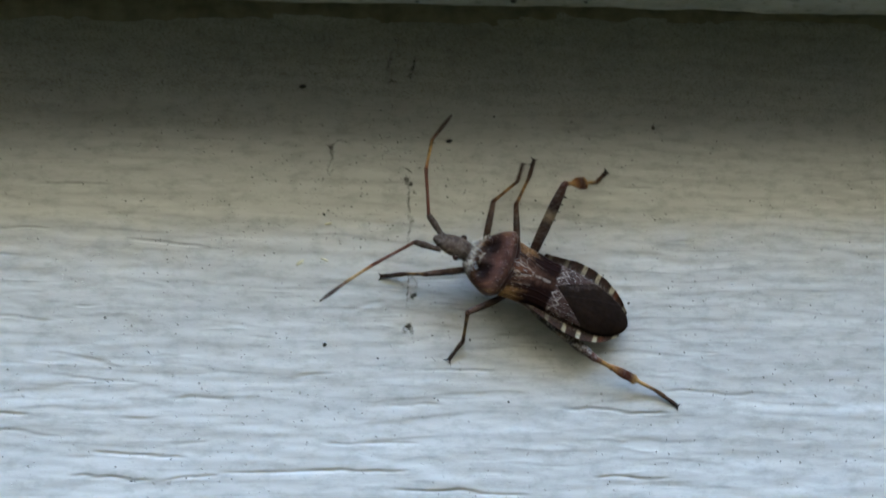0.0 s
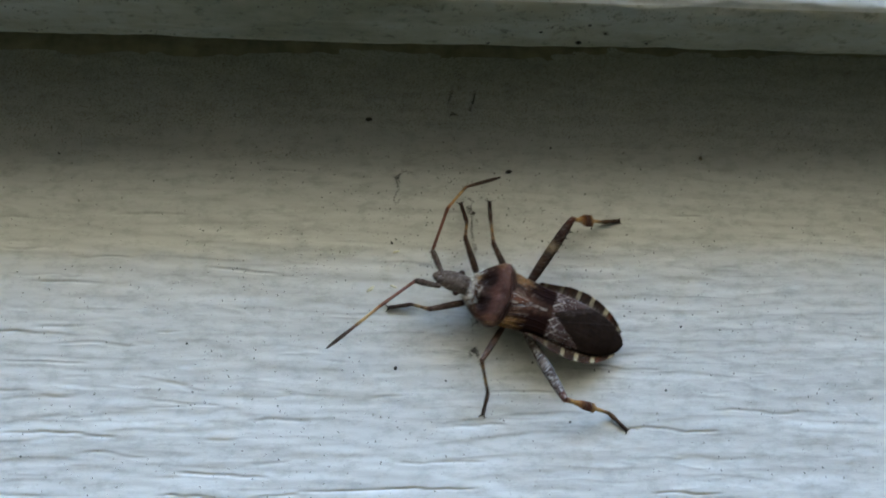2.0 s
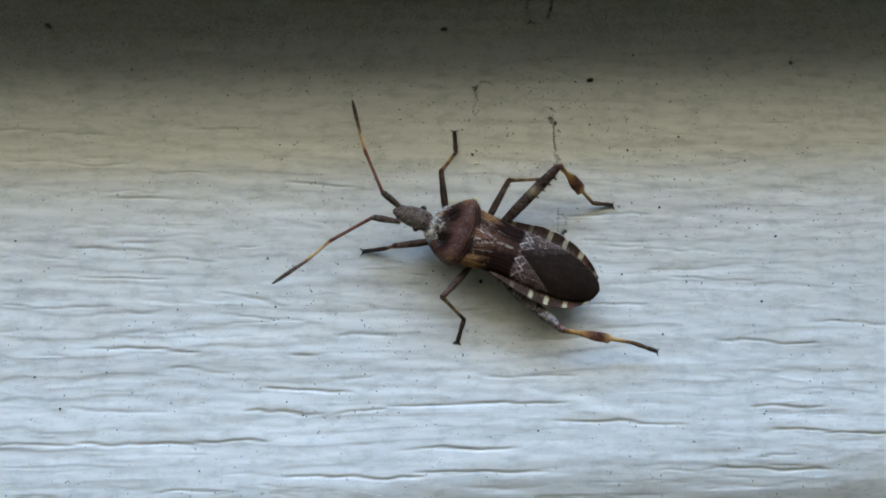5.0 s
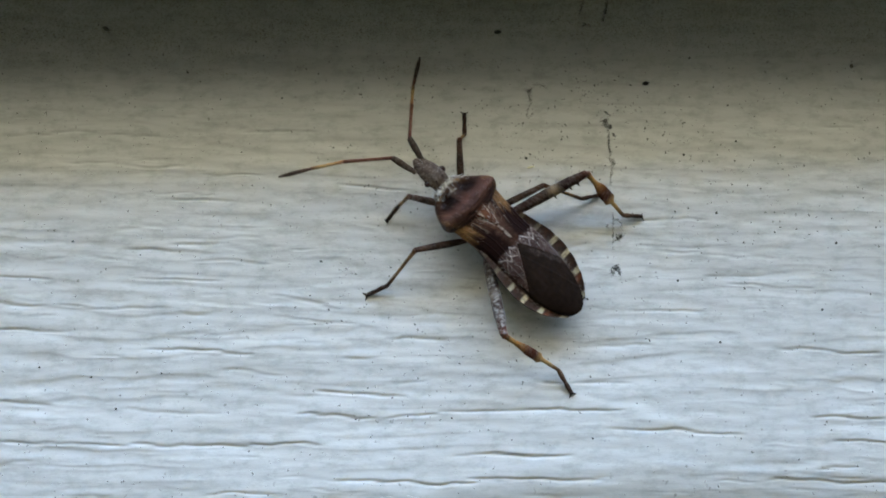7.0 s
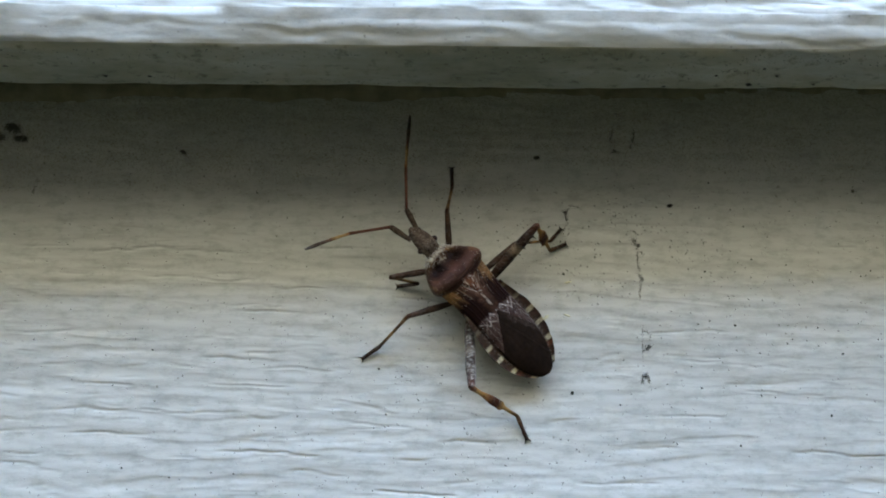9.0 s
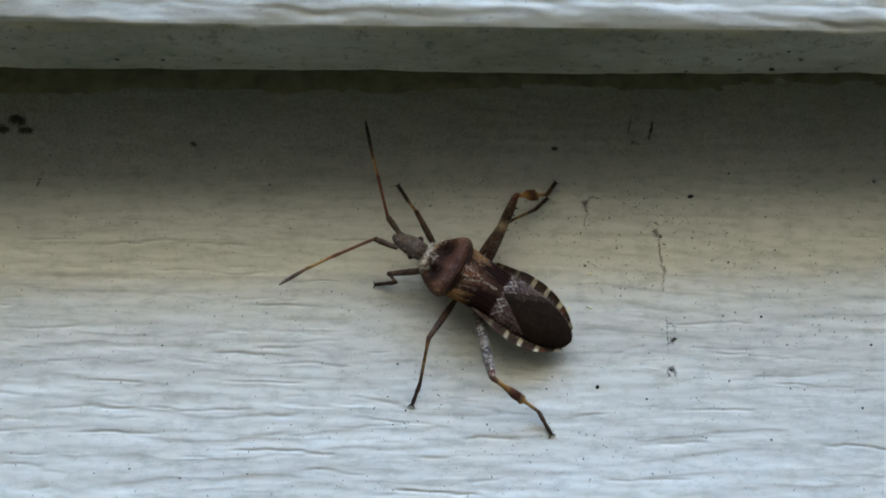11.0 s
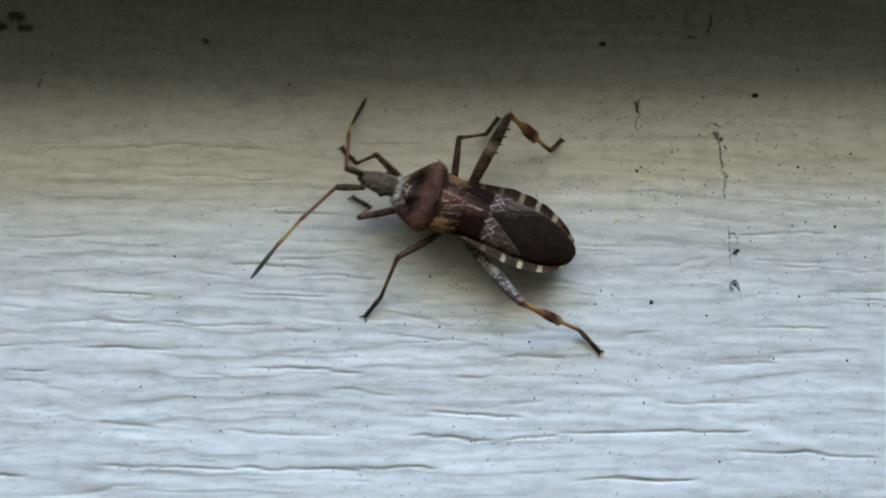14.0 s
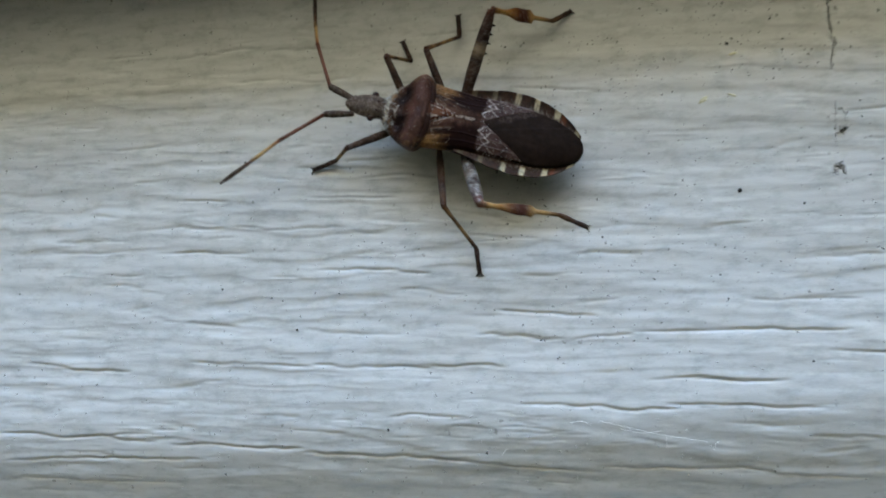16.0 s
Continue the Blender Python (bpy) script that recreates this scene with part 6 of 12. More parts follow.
        (14.25, pose(0.001440, -0.001634, 0.001482, 0.0, -25.8, -88.6)), (14.5, pose(0.001440, -0.001634, 0.001482, 0.0, -18.7, -99.2)), (14.75, pose(0.001440, -0.001634, 0.001482, 0.0, -17.7, -103.2)),
        (15, pose(0.001440, -0.001634, 0.001482, -0.0, -16.9, -106.7)), (15.25, pose(0.001440, -0.001634, 0.001482, 0.0, -37.3, -74.9)), (15.5, pose(0.001440, -0.001634, 0.001482, 0.0, -36.2, -47.0)),
        (15.75, pose(0.001440, -0.001634, 0.001482, 0.0, -35.1, -52.5)), (16, pose(0.001440, -0.001634, 0.001482, -0.0, -31.6, -57.3)),
    ])
    walk(limbs["R2_tibia"], [
        (0, pose(0.003381, -0.005630, 0.002466, 0.0, 29.7, -97.1)), (0.25, pose(0.003207, -0.005700, 0.002505, -0.0, 28.2, -100.2)), (0.5, pose(0.002954, -0.005784, 0.002572, -0.0, 26.3, -106.0)),
        (0.75, pose(0.001982, -0.006094, 0.002202, 0.0, 22.3, -117.8)), (1, pose(0.000853, -0.006146, 0.001538, -0.0, 15.0, -119.1)), (1.25, pose(0.001020, -0.006137, 0.001981, 0.0, 18.2, -117.5)),
        (1.5, pose(0.001107, -0.006096, 0.002309, -0.0, 20.1, -112.8)), (1.75, pose(0.003440, -0.005023, 0.003766, 0.0, 39.8, -108.2)), (2, pose(0.004661, -0.004213, 0.003400, 0.0, 47.1, -80.5)),
        (2.25, pose(0.004324, -0.004608, 0.003365, 0.0, 46.9, -92.1)), (2.5, pose(0.003935, -0.005004, 0.003249, 0.0, 44.8, -102.5)), (2.75, pose(0.003367, -0.005520, 0.002857, -0.0, 38.2, -108.9)),
        (3, pose(0.002633, -0.005956, 0.002258, 0.0, 28.4, -110.1)), (3.25, pose(0.002965, -0.005722, 0.002774, -0.0, 27.9, -127.1)), (3.5, pose(0.002999, -0.005637, 0.002983, 0.0, 34.9, -141.2)),
        (3.75, pose(0.002461, -0.005824, 0.002933, -0.0, 33.1, -139.3)), (4, pose(0.001953, -0.005937, 0.002869, -0.0, 30.8, -135.7)), (4.25, pose(0.001475, -0.005999, 0.002765, 0.0, 27.5, -130.5)),
        (4.5, pose(0.001756, -0.005658, 0.003583, 0.0, 29.6, -150.6)), (4.75, pose(0.001196, -0.005693, 0.003523, -0.0, 37.1, -150.7)), (5, pose(0.000840, -0.005698, 0.003439, 0.0, 34.7, -143.0)),
        (5.25, pose(0.000519, -0.005702, 0.003301, 0.0, 31.1, -135.1)), (5.5, pose(0.000224, -0.005719, 0.003075, 0.0, 26.1, -127.3)), (5.75, pose(0.000167, -0.005279, 0.003889, 0.0, 35.4, -146.9)),
        (6, pose(-0.000239, -0.005291, 0.003605, 0.0, 36.2, -139.1)), (6.25, pose(-0.000211, -0.005498, 0.003227, -0.0, 32.9, -143.9)), (6.5, pose(-0.000244, -0.005647, 0.002808, 0.0, 28.9, -149.7)),
        (6.75, pose(-0.000199, -0.005649, 0.002859, -0.0, 30.9, -147.8)), (7, pose(-0.000323, -0.005620, 0.002789, -0.0, 30.8, -145.5)), (7.25, pose(0.001788, -0.005625, 0.003638, -0.0, 39.4, -133.8)),
        (7.5, pose(0.003142, -0.005437, 0.003311, 0.0, 41.7, -106.5)), (7.75, pose(0.002726, -0.005558, 0.003392, 0.0, 44.7, -123.5)), (8, pose(0.002302, -0.005731, 0.003264, 0.0, 43.7, -132.7)),
        (8.25, pose(0.001759, -0.005873, 0.003105, -0.0, 39.2, -124.3)), (8.5, pose(0.001251, -0.005952, 0.002904, 0.0, 33.9, -115.0)), (8.75, pose(0.001224, -0.006019, 0.002679, 0.0, 30.2, -120.1)),
        (9, pose(0.001166, -0.006084, 0.002390, 0.0, 25.9, -123.8)), (9.25, pose(0.001095, -0.006113, 0.002208, 0.0, 23.6, -123.5)), (9.5, pose(0.000893, -0.006126, 0.001961, -0.0, 20.7, -122.7)),
        (9.75, pose(0.000534, -0.006091, 0.001630, 0.0, 17.2, -120.4)), (10, pose(0.002052, -0.006090, 0.002174, 0.0, 18.2, -126.1)), (10.25, pose(0.002030, -0.006119, 0.001978, 0.0, 25.5, -121.0)),
        (10.5, pose(0.001737, -0.006169, 0.001710, 0.0, 22.1, -122.5)), (10.75, pose(0.001420, -0.006184, 0.001463, 0.0, 19.3, -122.9)), (11, pose(0.001113, -0.006166, 0.001244, -0.0, 17.2, -122.2)),
        (11.25, pose(0.002602, -0.006032, 0.001360, 0.0, 15.5, -108.3)), (11.5, pose(0.002535, -0.006039, 0.001168, 0.0, 18.7, -103.7)), (11.75, pose(0.002556, -0.006045, 0.001493, -0.0, 17.7, -102.8)),
        (12, pose(0.002539, -0.006036, 0.001823, 0.0, 15.5, -100.5)), (12.25, pose(0.004121, -0.005052, 0.002836, 0.0, 24.2, -112.6)), (12.5, pose(0.004875, -0.004060, 0.003219, 0.0, 36.8, -111.3)),
        (12.75, pose(0.004784, -0.003640, 0.003827, 0.0, 40.7, -122.4)), (13, pose(0.004371, -0.004103, 0.003934, 0.0, 49.6, -143.3)), (13.25, pose(0.003786, -0.004679, 0.003917, 0.0, 45.7, -148.3)),
        (13.5, pose(0.003244, -0.005071, 0.003856, 0.0, 42.3, -149.6)), (13.75, pose(0.002824, -0.005210, 0.003932, 0.0, 43.7, -138.6)), (14, pose(0.002280, -0.005429, 0.003848, 0.0, 43.4, -126.1)),
        (14.25, pose(0.001540, -0.005728, 0.003465, 0.0, 36.4, -127.6)), (14.5, pose(0.000752, -0.005890, 0.002938, 0.0, 27.3, -127.0)), (14.75, pose(0.000448, -0.005853, 0.002868, 0.0, 28.3, -125.4)),
        (15, pose(0.000187, -0.005804, 0.002802, 0.0, 28.9, -122.4)), (15.25, pose(0.002381, -0.005128, 0.004240, 0.0, 43.7, -111.4)), (15.5, pose(0.003944, -0.004318, 0.004171, -0.0, 46.1, -84.7)),
        (15.75, pose(0.003706, -0.004588, 0.004097, 0.0, 46.7, -105.7)), (16, pose(0.003534, -0.004897, 0.003863, 0.0, 44.6, -120.9)),
    ])
    walk(limbs["R2_tarsus"], [
        (0, pose(0.002941, -0.009166, 0.000436, -0.0, 16.0, -87.0)), (0.25, pose(0.002567, -0.009257, 0.000568, 0.0, 15.6, -86.2)), (0.5, pose(0.001941, -0.009316, 0.000753, 0.0, 14.9, -87.0)),
        (0.75, pose(0.000211, -0.009449, 0.000645, -0.0, 16.3, -85.7)), (1, pose(-0.001075, -0.009606, 0.000478, 0.0, 20.2, -88.7)), (1.25, pose(-0.000777, -0.009592, 0.000699, 0.0, 22.0, -93.6)),
        (1.5, pose(-0.000384, -0.009646, 0.000900, 0.0, 23.2, -100.9)), (1.75, pose(0.002459, -0.008015, 0.001141, 0.0, 16.8, -83.3)), (2, pose(0.005124, -0.006963, 0.000395, 0.0, 21.4, -73.4)),
        (2.25, pose(0.004221, -0.007409, 0.000373, 0.0, 20.1, -75.1)), (2.5, pose(0.003303, -0.007844, 0.000359, -0.0, 18.9, -76.9)), (2.75, pose(0.002324, -0.008569, 0.000321, 0.0, 19.5, -79.3)),
        (3, pose(0.001392, -0.009344, 0.000310, 0.0, 21.2, -83.0)), (3.25, pose(0.000781, -0.008614, 0.000857, 0.0, 18.7, -90.4)), (3.5, pose(0.000378, -0.007746, 0.000639, 0.0, 22.2, -97.9)),
        (3.75, pose(-0.000142, -0.008063, 0.000692, 0.0, 20.8, -101.0)), (4, pose(-0.000567, -0.008398, 0.000770, 0.0, 19.5, -103.8)), (4.25, pose(-0.000887, -0.008763, 0.000869, 0.0, 18.7, -106.5)),
        (4.5, pose(-0.001348, -0.007408, 0.001556, 0.0, 14.7, -108.9)), (4.75, pose(-0.001654, -0.007293, 0.001048, 0.0, 18.2, -111.4)), (5, pose(-0.001852, -0.007723, 0.001102, 0.0, 16.9, -111.5)),
        (5.25, pose(-0.001964, -0.008181, 0.001180, 0.0, 16.5, -112.1)), (5.5, pose(-0.002005, -0.008649, 0.001270, -0.0, 16.6, -112.8)), (5.75, pose(-0.002635, -0.007103, 0.001515, 0.0, 14.0, -118.0)),
        (6, pose(-0.002738, -0.007459, 0.001183, 0.0, 16.7, -118.3)), (6.25, pose(-0.002994, -0.007526, 0.001002, 0.0, 18.4, -116.6)), (6.5, pose(-0.003343, -0.007459, 0.000827, 0.0, 20.3, -116.4)),
        (6.75, pose(-0.003174, -0.007526, 0.000752, 0.0, 19.9, -117.5)), (7, pose(-0.003227, -0.007613, 0.000691, 0.0, 19.6, -121.0)), (7.25, pose(-0.000405, -0.007909, 0.001034, 0.0, 11.2, -100.4)),
        (7.5, pose(0.002273, -0.008371, 0.000582, 0.0, 11.3, -85.3)), (7.75, pose(0.001118, -0.007991, 0.000510, 0.0, 12.3, -84.9)), (8, pose(0.000290, -0.007908, 0.000432, 0.0, 13.4, -82.7)),
        (8.25, pose(-0.000031, -0.008496, 0.000512, 0.0, 18.4, -92.9)), (8.5, pose(-0.000185, -0.009035, 0.000614, 0.0, 23.2, -102.7)), (8.75, pose(-0.000551, -0.009083, 0.000614, 0.0, 23.5, -94.1)),
        (9, pose(-0.000888, -0.009148, 0.000599, 0.0, 23.6, -85.8)), (9.25, pose(-0.000976, -0.009246, 0.000563, -0.0, 23.1, -89.9)), (9.5, pose(-0.001178, -0.009352, 0.000509, -0.0, 22.6, -96.5)),
        (9.75, pose(-0.001450, -0.009467, 0.000416, 0.0, 21.2, -105.7)), (10, pose(-0.000243, -0.009235, 0.000890, 0.0, 17.6, -77.8)), (10.25, pose(0.000123, -0.009290, 0.000214, 0.0, 21.3, -81.5)),
        (10.5, pose(-0.000306, -0.009371, 0.000166, 0.0, 21.7, -89.9)), (10.75, pose(-0.000680, -0.009434, 0.000105, -0.0, 21.4, -98.3)), (11, pose(-0.000973, -0.009483, 0.000035, -0.0, 20.5, -105.7)),
        (11.25, pose(0.001359, -0.009782, 0.000263, 0.0, 18.5, -82.3)), (11.5, pose(0.001613, -0.009812, -0.000146, 0.0, 20.3, -86.2)), (11.75, pose(0.001691, -0.009855, 0.000249, 0.0, 22.2, -86.0)),
        (12, pose(0.001819, -0.009922, 0.000730, -0.0, 23.2, -86.4)), (12.25, pose(0.002684, -0.008506, 0.001157, 0.0, 14.9, -79.6)), (12.5, pose(0.003685, -0.007119, 0.000761, 0.0, 14.8, -79.4)),
        (12.75, pose(0.003118, -0.006266, 0.001154, 0.0, 12.8, -75.3)), (13, pose(0.002240, -0.005691, 0.000812, 0.0, 18.0, -76.7)), (13.25, pose(0.001347, -0.006183, 0.000984, -0.0, 18.1, -82.3)),
        (13.5, pose(0.000630, -0.006605, 0.001095, 0.0, 16.8, -84.7)), (13.75, pose(0.000599, -0.007170, 0.001100, 0.0, 13.1, -94.7)), (14, pose(0.000527, -0.007835, 0.001029, 0.0, 9.1, -104.3)),
        (14.25, pose(-0.000477, -0.008342, 0.001033, 0.0, 14.8, -95.3)), (14.5, pose(-0.001441, -0.008797, 0.001054, 0.0, 21.1, -86.7)), (14.75, pose(-0.001642, -0.008796, 0.000924, 0.0, 18.9, -92.6)),
        (15, pose(-0.001735, -0.008835, 0.000819, 0.0, 16.4, -97.7)), (15.25, pose(0.001302, -0.007886, 0.001405, 0.0, 9.1, -78.9)), (15.5, pose(0.004208, -0.007150, 0.001218, 0.0, 10.4, -64.7)),
        (15.75, pose(0.002945, -0.007293, 0.001112, 0.0, 11.3, -69.5)), (16, pose(0.002036, -0.007404, 0.000986, -0.0, 12.0, -71.6)),
    ])
    walk(limbs["R3_femur"], [
        (0, pose(0.000449, -0.001623, 0.001243, 0, -24.2, -89.4)), (0.25, pose(0.000447, -0.001620, 0.001219, 0, -32.0, -88.6)), (0.5, pose(0.000455, -0.001692, 0.001262, 0, -32.9, -95.1)),
        (0.75, pose(0.000452, -0.001738, 0.001292, 0, -32.9, -99.4)), (1, pose(0.000422, -0.001839, 0.001350, 0, -28.2, -107.6)), (1.25, pose(0.000455, -0.001685, 0.001257, 0, -33.6, -94.5)),
        (1.5, pose(0.000452, -0.001646, 0.001246, 0, -27.7, -91.2)), (1.75, pose(0.000455, -0.001674, 0.001258, 0, -28.7, -93.4)), (2, pose(0.000440, -0.001797, 0.001319, 0, -22.0, -102.6)),
        (2.25, pose(0.000438, -0.001802, 0.001321, 0, -21.5, -103.0)), (2.5, pose(0.000414, -0.001866, 0.001339, 0, -17.7, -107.2)), (2.75, pose(0.000409, -0.001872, 0.001349, 0, -20.9, -108.4)),
        (3, pose(0.000356, -0.001949, 0.001382, 0, -20.4, -115.3)), (3.25, pose(0.000386, -0.001912, 0.001364, 0, -20.1, -111.7)), (3.5, pose(0.000384, -0.001917, 0.001359, 0, -18.2, -111.6)),
        (3.75, pose(0.000367, -0.001939, 0.001369, 0, -18.6, -113.6)), (4, pose(0.000405, -0.001879, 0.001354, 0, -21.5, -109.3)), (4.25, pose(0.000387, -0.001907, 0.001367, 0, -21.8, -111.8)),
        (4.5, pose(0.000378, -0.001919, 0.001375, 0, -22.2, -113.0)), (4.75, pose(0.000368, -0.001931, 0.001382, 0, -22.4, -114.3)), (5, pose(0.000358, -0.001943, 0.001388, 0, -22.3, -115.4)),
        (5.25, pose(0.000409, -0.001864, 0.001363, 0, -27.5, -109.7)), (5.5, pose(0.000393, -0.001892, 0.001376, 0, -26.6, -112.1)), (5.75, pose(0.000385, -0.001902, 0.001382, 0, -26.3, -113.0)),
        (6, pose(0.000377, -0.001914, 0.001387, 0, -25.8, -114.0)), (6.25, pose(0.000392, -0.001901, 0.001364, 0, -21.7, -111.2)), (6.5, pose(0.000394, -0.001904, 0.001349, 0, -16.7, -110.1)),
        (6.75, pose(0.000394, -0.001903, 0.001350, 0, -17.2, -110.1)), (7, pose(0.000380, -0.001925, 0.001357, 0, -16.8, -111.8)), (7.25, pose(0.000332, -0.001989, 0.001358, 0, -12.3, -116.3)),
        (7.5, pose(0.000241, -0.002070, 0.001345, 0, -6.6, -123.2)), (7.75, pose(0.000153, -0.002107, 0.001372, 0, -8.8, -129.8)), (8, pose(0.000080, -0.002119, 0.001399, 0, -10.7, -135.1)),
        (8.25, pose(0.000386, -0.001903, 0.001378, 0, -25.2, -112.6)), (8.5, pose(0.000454, -0.001668, 0.001253, 0, -29.9, -92.9)), (8.75, pose(0.000446, -0.001619, 0.001216, 0, -32.7, -88.4)),
        (9, pose(0.000440, -0.001594, 0.001203, 0, -31.9, -86.2)), (9.25, pose(0.000440, -0.001593, 0.001205, 0, -31.1, -86.2)), (9.5, pose(0.000407, -0.001530, 0.001146, 0, -34.4, -78.9)),
        (9.75, pose(0.000413, -0.001529, 0.001173, 0, -29.6, -80.4)), (10, pose(0.000420, -0.001539, 0.001188, 0, -27.7, -81.9)), (10.25, pose(0.000429, -0.001557, 0.001207, 0, -25.6, -83.8)),
        (10.5, pose(0.000438, -0.001579, 0.001225, 0, -23.6, -85.9)), (10.75, pose(0.000413, -0.001519, 0.001203, 0, -22.5, -81.0)), (11, pose(0.000426, -0.001543, 0.001229, 0, -18.9, -83.4)),
        (11.25, pose(0.000430, -0.001551, 0.001237, 0, -17.5, -84.2)), (11.5, pose(0.000429, -0.001549, 0.001240, 0, -16.7, -84.1)), (11.75, pose(0.000394, -0.001486, 0.001184, 0, -23.2, -78.0)),
        (12, pose(0.000371, -0.001462, 0.001152, 0, -26.3, -74.7)), (12.25, pose(0.000368, -0.001496, 0.001087, 0, -38.5, -72.1)), (12.5, pose(0.000395, -0.001537, 0.001101, 0, -42.1, -75.5)),
        (12.75, pose(0.000391, -0.001519, 0.001113, 0, -38.2, -75.7)), (13, pose(0.000408, -0.001526, 0.001159, 0, -31.8, -79.5)), (13.25, pose(0.000448, -0.001625, 0.001226, 0, -30.5, -89.1)),
        (13.5, pose(0.000454, -0.001713, 0.001279, 0, -29.0, -96.8)), (13.75, pose(0.000451, -0.001741, 0.001295, 0, -28.7, -99.1)), (14, pose(0.000446, -0.001771, 0.001311, 0, -28.2, -101.6)),
        (14.25, pose(0.000454, -0.001665, 0.001269, 0, -20.0, -92.6)), (14.5, pose(0.000453, -0.001657, 0.001285, 0, -9.4, -91.7)), (14.75, pose(0.000416, -0.001533, 0.001180, 0, -28.7, -81.1)),
        (15, pose(0.000437, -0.001603, 0.001173, 0, -40.7, -85.0)), (15.25, pose(0.000440, -0.001602, 0.001190, 0, -36.4, -86.0)), (15.5, pose(0.000453, -0.001652, 0.001248, 0, -28.0, -91.6)),
        (15.75, pose(0.000455, -0.001692, 0.001271, 0, -26.6, -94.9)), (16, pose(0.000450, -0.001749, 0.001300, 0, -23.5, -99.2)),
    ])
    walk(limbs["R3_tibia"], [
        (0, pose(0.000514, -0.008373, 0.004276, 0.0, 38.4, -139.8)), (0.25, pose(0.000603, -0.007892, 0.005141, 0.0, 44.6, -155.3)), (0.5, pose(-0.000097, -0.007874, 0.005291, 0.0, 53.4, -178.4)),
        (0.75, pose(-0.000562, -0.007872, 0.005304, 0.0, 49.2, 160.5)), (1, pose(-0.001551, -0.008058, 0.004840, 0.0, 48.7, 138.8)), (1.25, pose(-0.000027, -0.007828, 0.005353, 0.0, 51.9, -177.7)),
        (1.5, pose(0.000318, -0.008196, 0.004687, 0.0, 47.2, -138.6)), (1.75, pose(0.000063, -0.008155, 0.004807, 0.0, 43.5, -147.7)), (2, pose(-0.001057, -0.008490, 0.004095, 0.0, 40.4, -152.7)),
        (2.25, pose(-0.001118, -0.008510, 0.004032, 0.0, 34.0, -163.8)), (2.5, pose(-0.001679, -0.008602, 0.003577, 0.0, 32.2, -173.2)), (2.75, pose(-0.001779, -0.008432, 0.003980, 0.0, 33.5, 169.3)),
        (3, pose(-0.002602, -0.008223, 0.003959, -0.0, 39.3, 148.7)), (3.25, pose(-0.002187, -0.008364, 0.003916, 0.0, 31.8, 140.5)), (3.5, pose(-0.002210, -0.008453, 0.003664, 0.0, 31.5, 130.0)),
        (3.75, pose(-0.002440, -0.008363, 0.003735, -0.0, 32.7, 137.6)), (4, pose(-0.001868, -0.008376, 0.004071, -0.0, 29.8, 137.7)), (4.25, pose(-0.002160, -0.008287, 0.004116, -0.0, 37.5, 142.0)),
        (4.5, pose(-0.002310, -0.008223, 0.004168, 0.0, 39.0, 150.8)), (4.75, pose(-0.002454, -0.008168, 0.004194, 0.0, 40.0, 160.1)), (5, pose(-0.002590, -0.008124, 0.004193, 0.0, 40.5, 169.8)),
        (5.25, pose(-0.001810, -0.008046, 0.004772, 0.0, 42.9, 169.1)), (5.5, pose(-0.002090, -0.008025, 0.004688, 0.0, 47.0, 177.8)), (5.75, pose(-0.002209, -0.008006, 0.004664, 0.0, 46.8, -172.5)),
        (6, pose(-0.002332, -0.008002, 0.004604, 0.0, 45.9, -163.6)), (6.25, pose(-0.002098, -0.008308, 0.004105, 0.0, 38.7, -169.0)), (6.5, pose(-0.002038, -0.008563, 0.003470, 0.0, 30.7, -173.9)),
        (6.75, pose(-0.002034, -0.008544, 0.003529, -0.0, 32.1, -174.3)), (7, pose(-0.002257, -0.008498, 0.003500, 0.0, 32.5, -174.9)), (7.25, pose(-0.002869, -0.008471, 0.002932, 0.0, 24.1, -175.9)),
        (7.5, pose(-0.003788, -0.008217, 0.002205, 0.0, 13.7, -174.4)), (7.75, pose(-0.004526, -0.007726, 0.002501, 0.0, 17.2, -169.3)), (8, pose(-0.005075, -0.007247, 0.002771, -0.0, 21.0, -161.8)),
        (8.25, pose(-0.002189, -0.008087, 0.004520, 0.0, 40.0, -169.0)), (8.5, pose(0.000127, -0.008068, 0.004951, 0.0, 56.2, -159.7)), (8.75, pose(0.000615, -0.007847, 0.005210, 0.0, 57.9, -160.8)),
        (9, pose(0.000862, -0.007862, 0.005112, 0.0, 62.9, -164.7)), (9.25, pose(0.000860, -0.007918, 0.005023, 0.0, 60.5, -164.5)), (9.5, pose(0.001584, -0.007516, 0.005333, 0.0, 59.6, -138.9)),
        (9.75, pose(0.001487, -0.007876, 0.004819, -0.0, 60.8, -135.6)), (10, pose(0.001345, -0.008023, 0.004631, 0.0, 57.0, -141.9)), (10.25, pose(0.001152, -0.008186, 0.004413, 0.0, 53.1, -147.7)),
        (10.5, pose(0.000922, -0.008344, 0.004184, 0.0, 49.5, -152.7)), (10.75, pose(0.001481, -0.008273, 0.004030, 0.0, 44.8, -128.8)), (11, pose(0.001231, -0.008500, 0.003615, 0.0, 44.5, -131.1)),
        (11.25, pose(0.001144, -0.008572, 0.003464, 0.0, 42.3, -134.7)), (11.5, pose(0.001163, -0.008601, 0.003356, 0.0, 40.6, -136.8)), (11.75, pose(0.001811, -0.008134, 0.004107, -0.0, 41.1, -130.5)),
        (12, pose(0.002120, -0.007861, 0.004430, 0.0, 45.2, -120.5)), (12.25, pose(0.002145, -0.007000, 0.005702, 0.0, 55.7, -131.7)), (12.5, pose(0.001771, -0.006851, 0.006062, -0.0, 69.6, -158.3)),
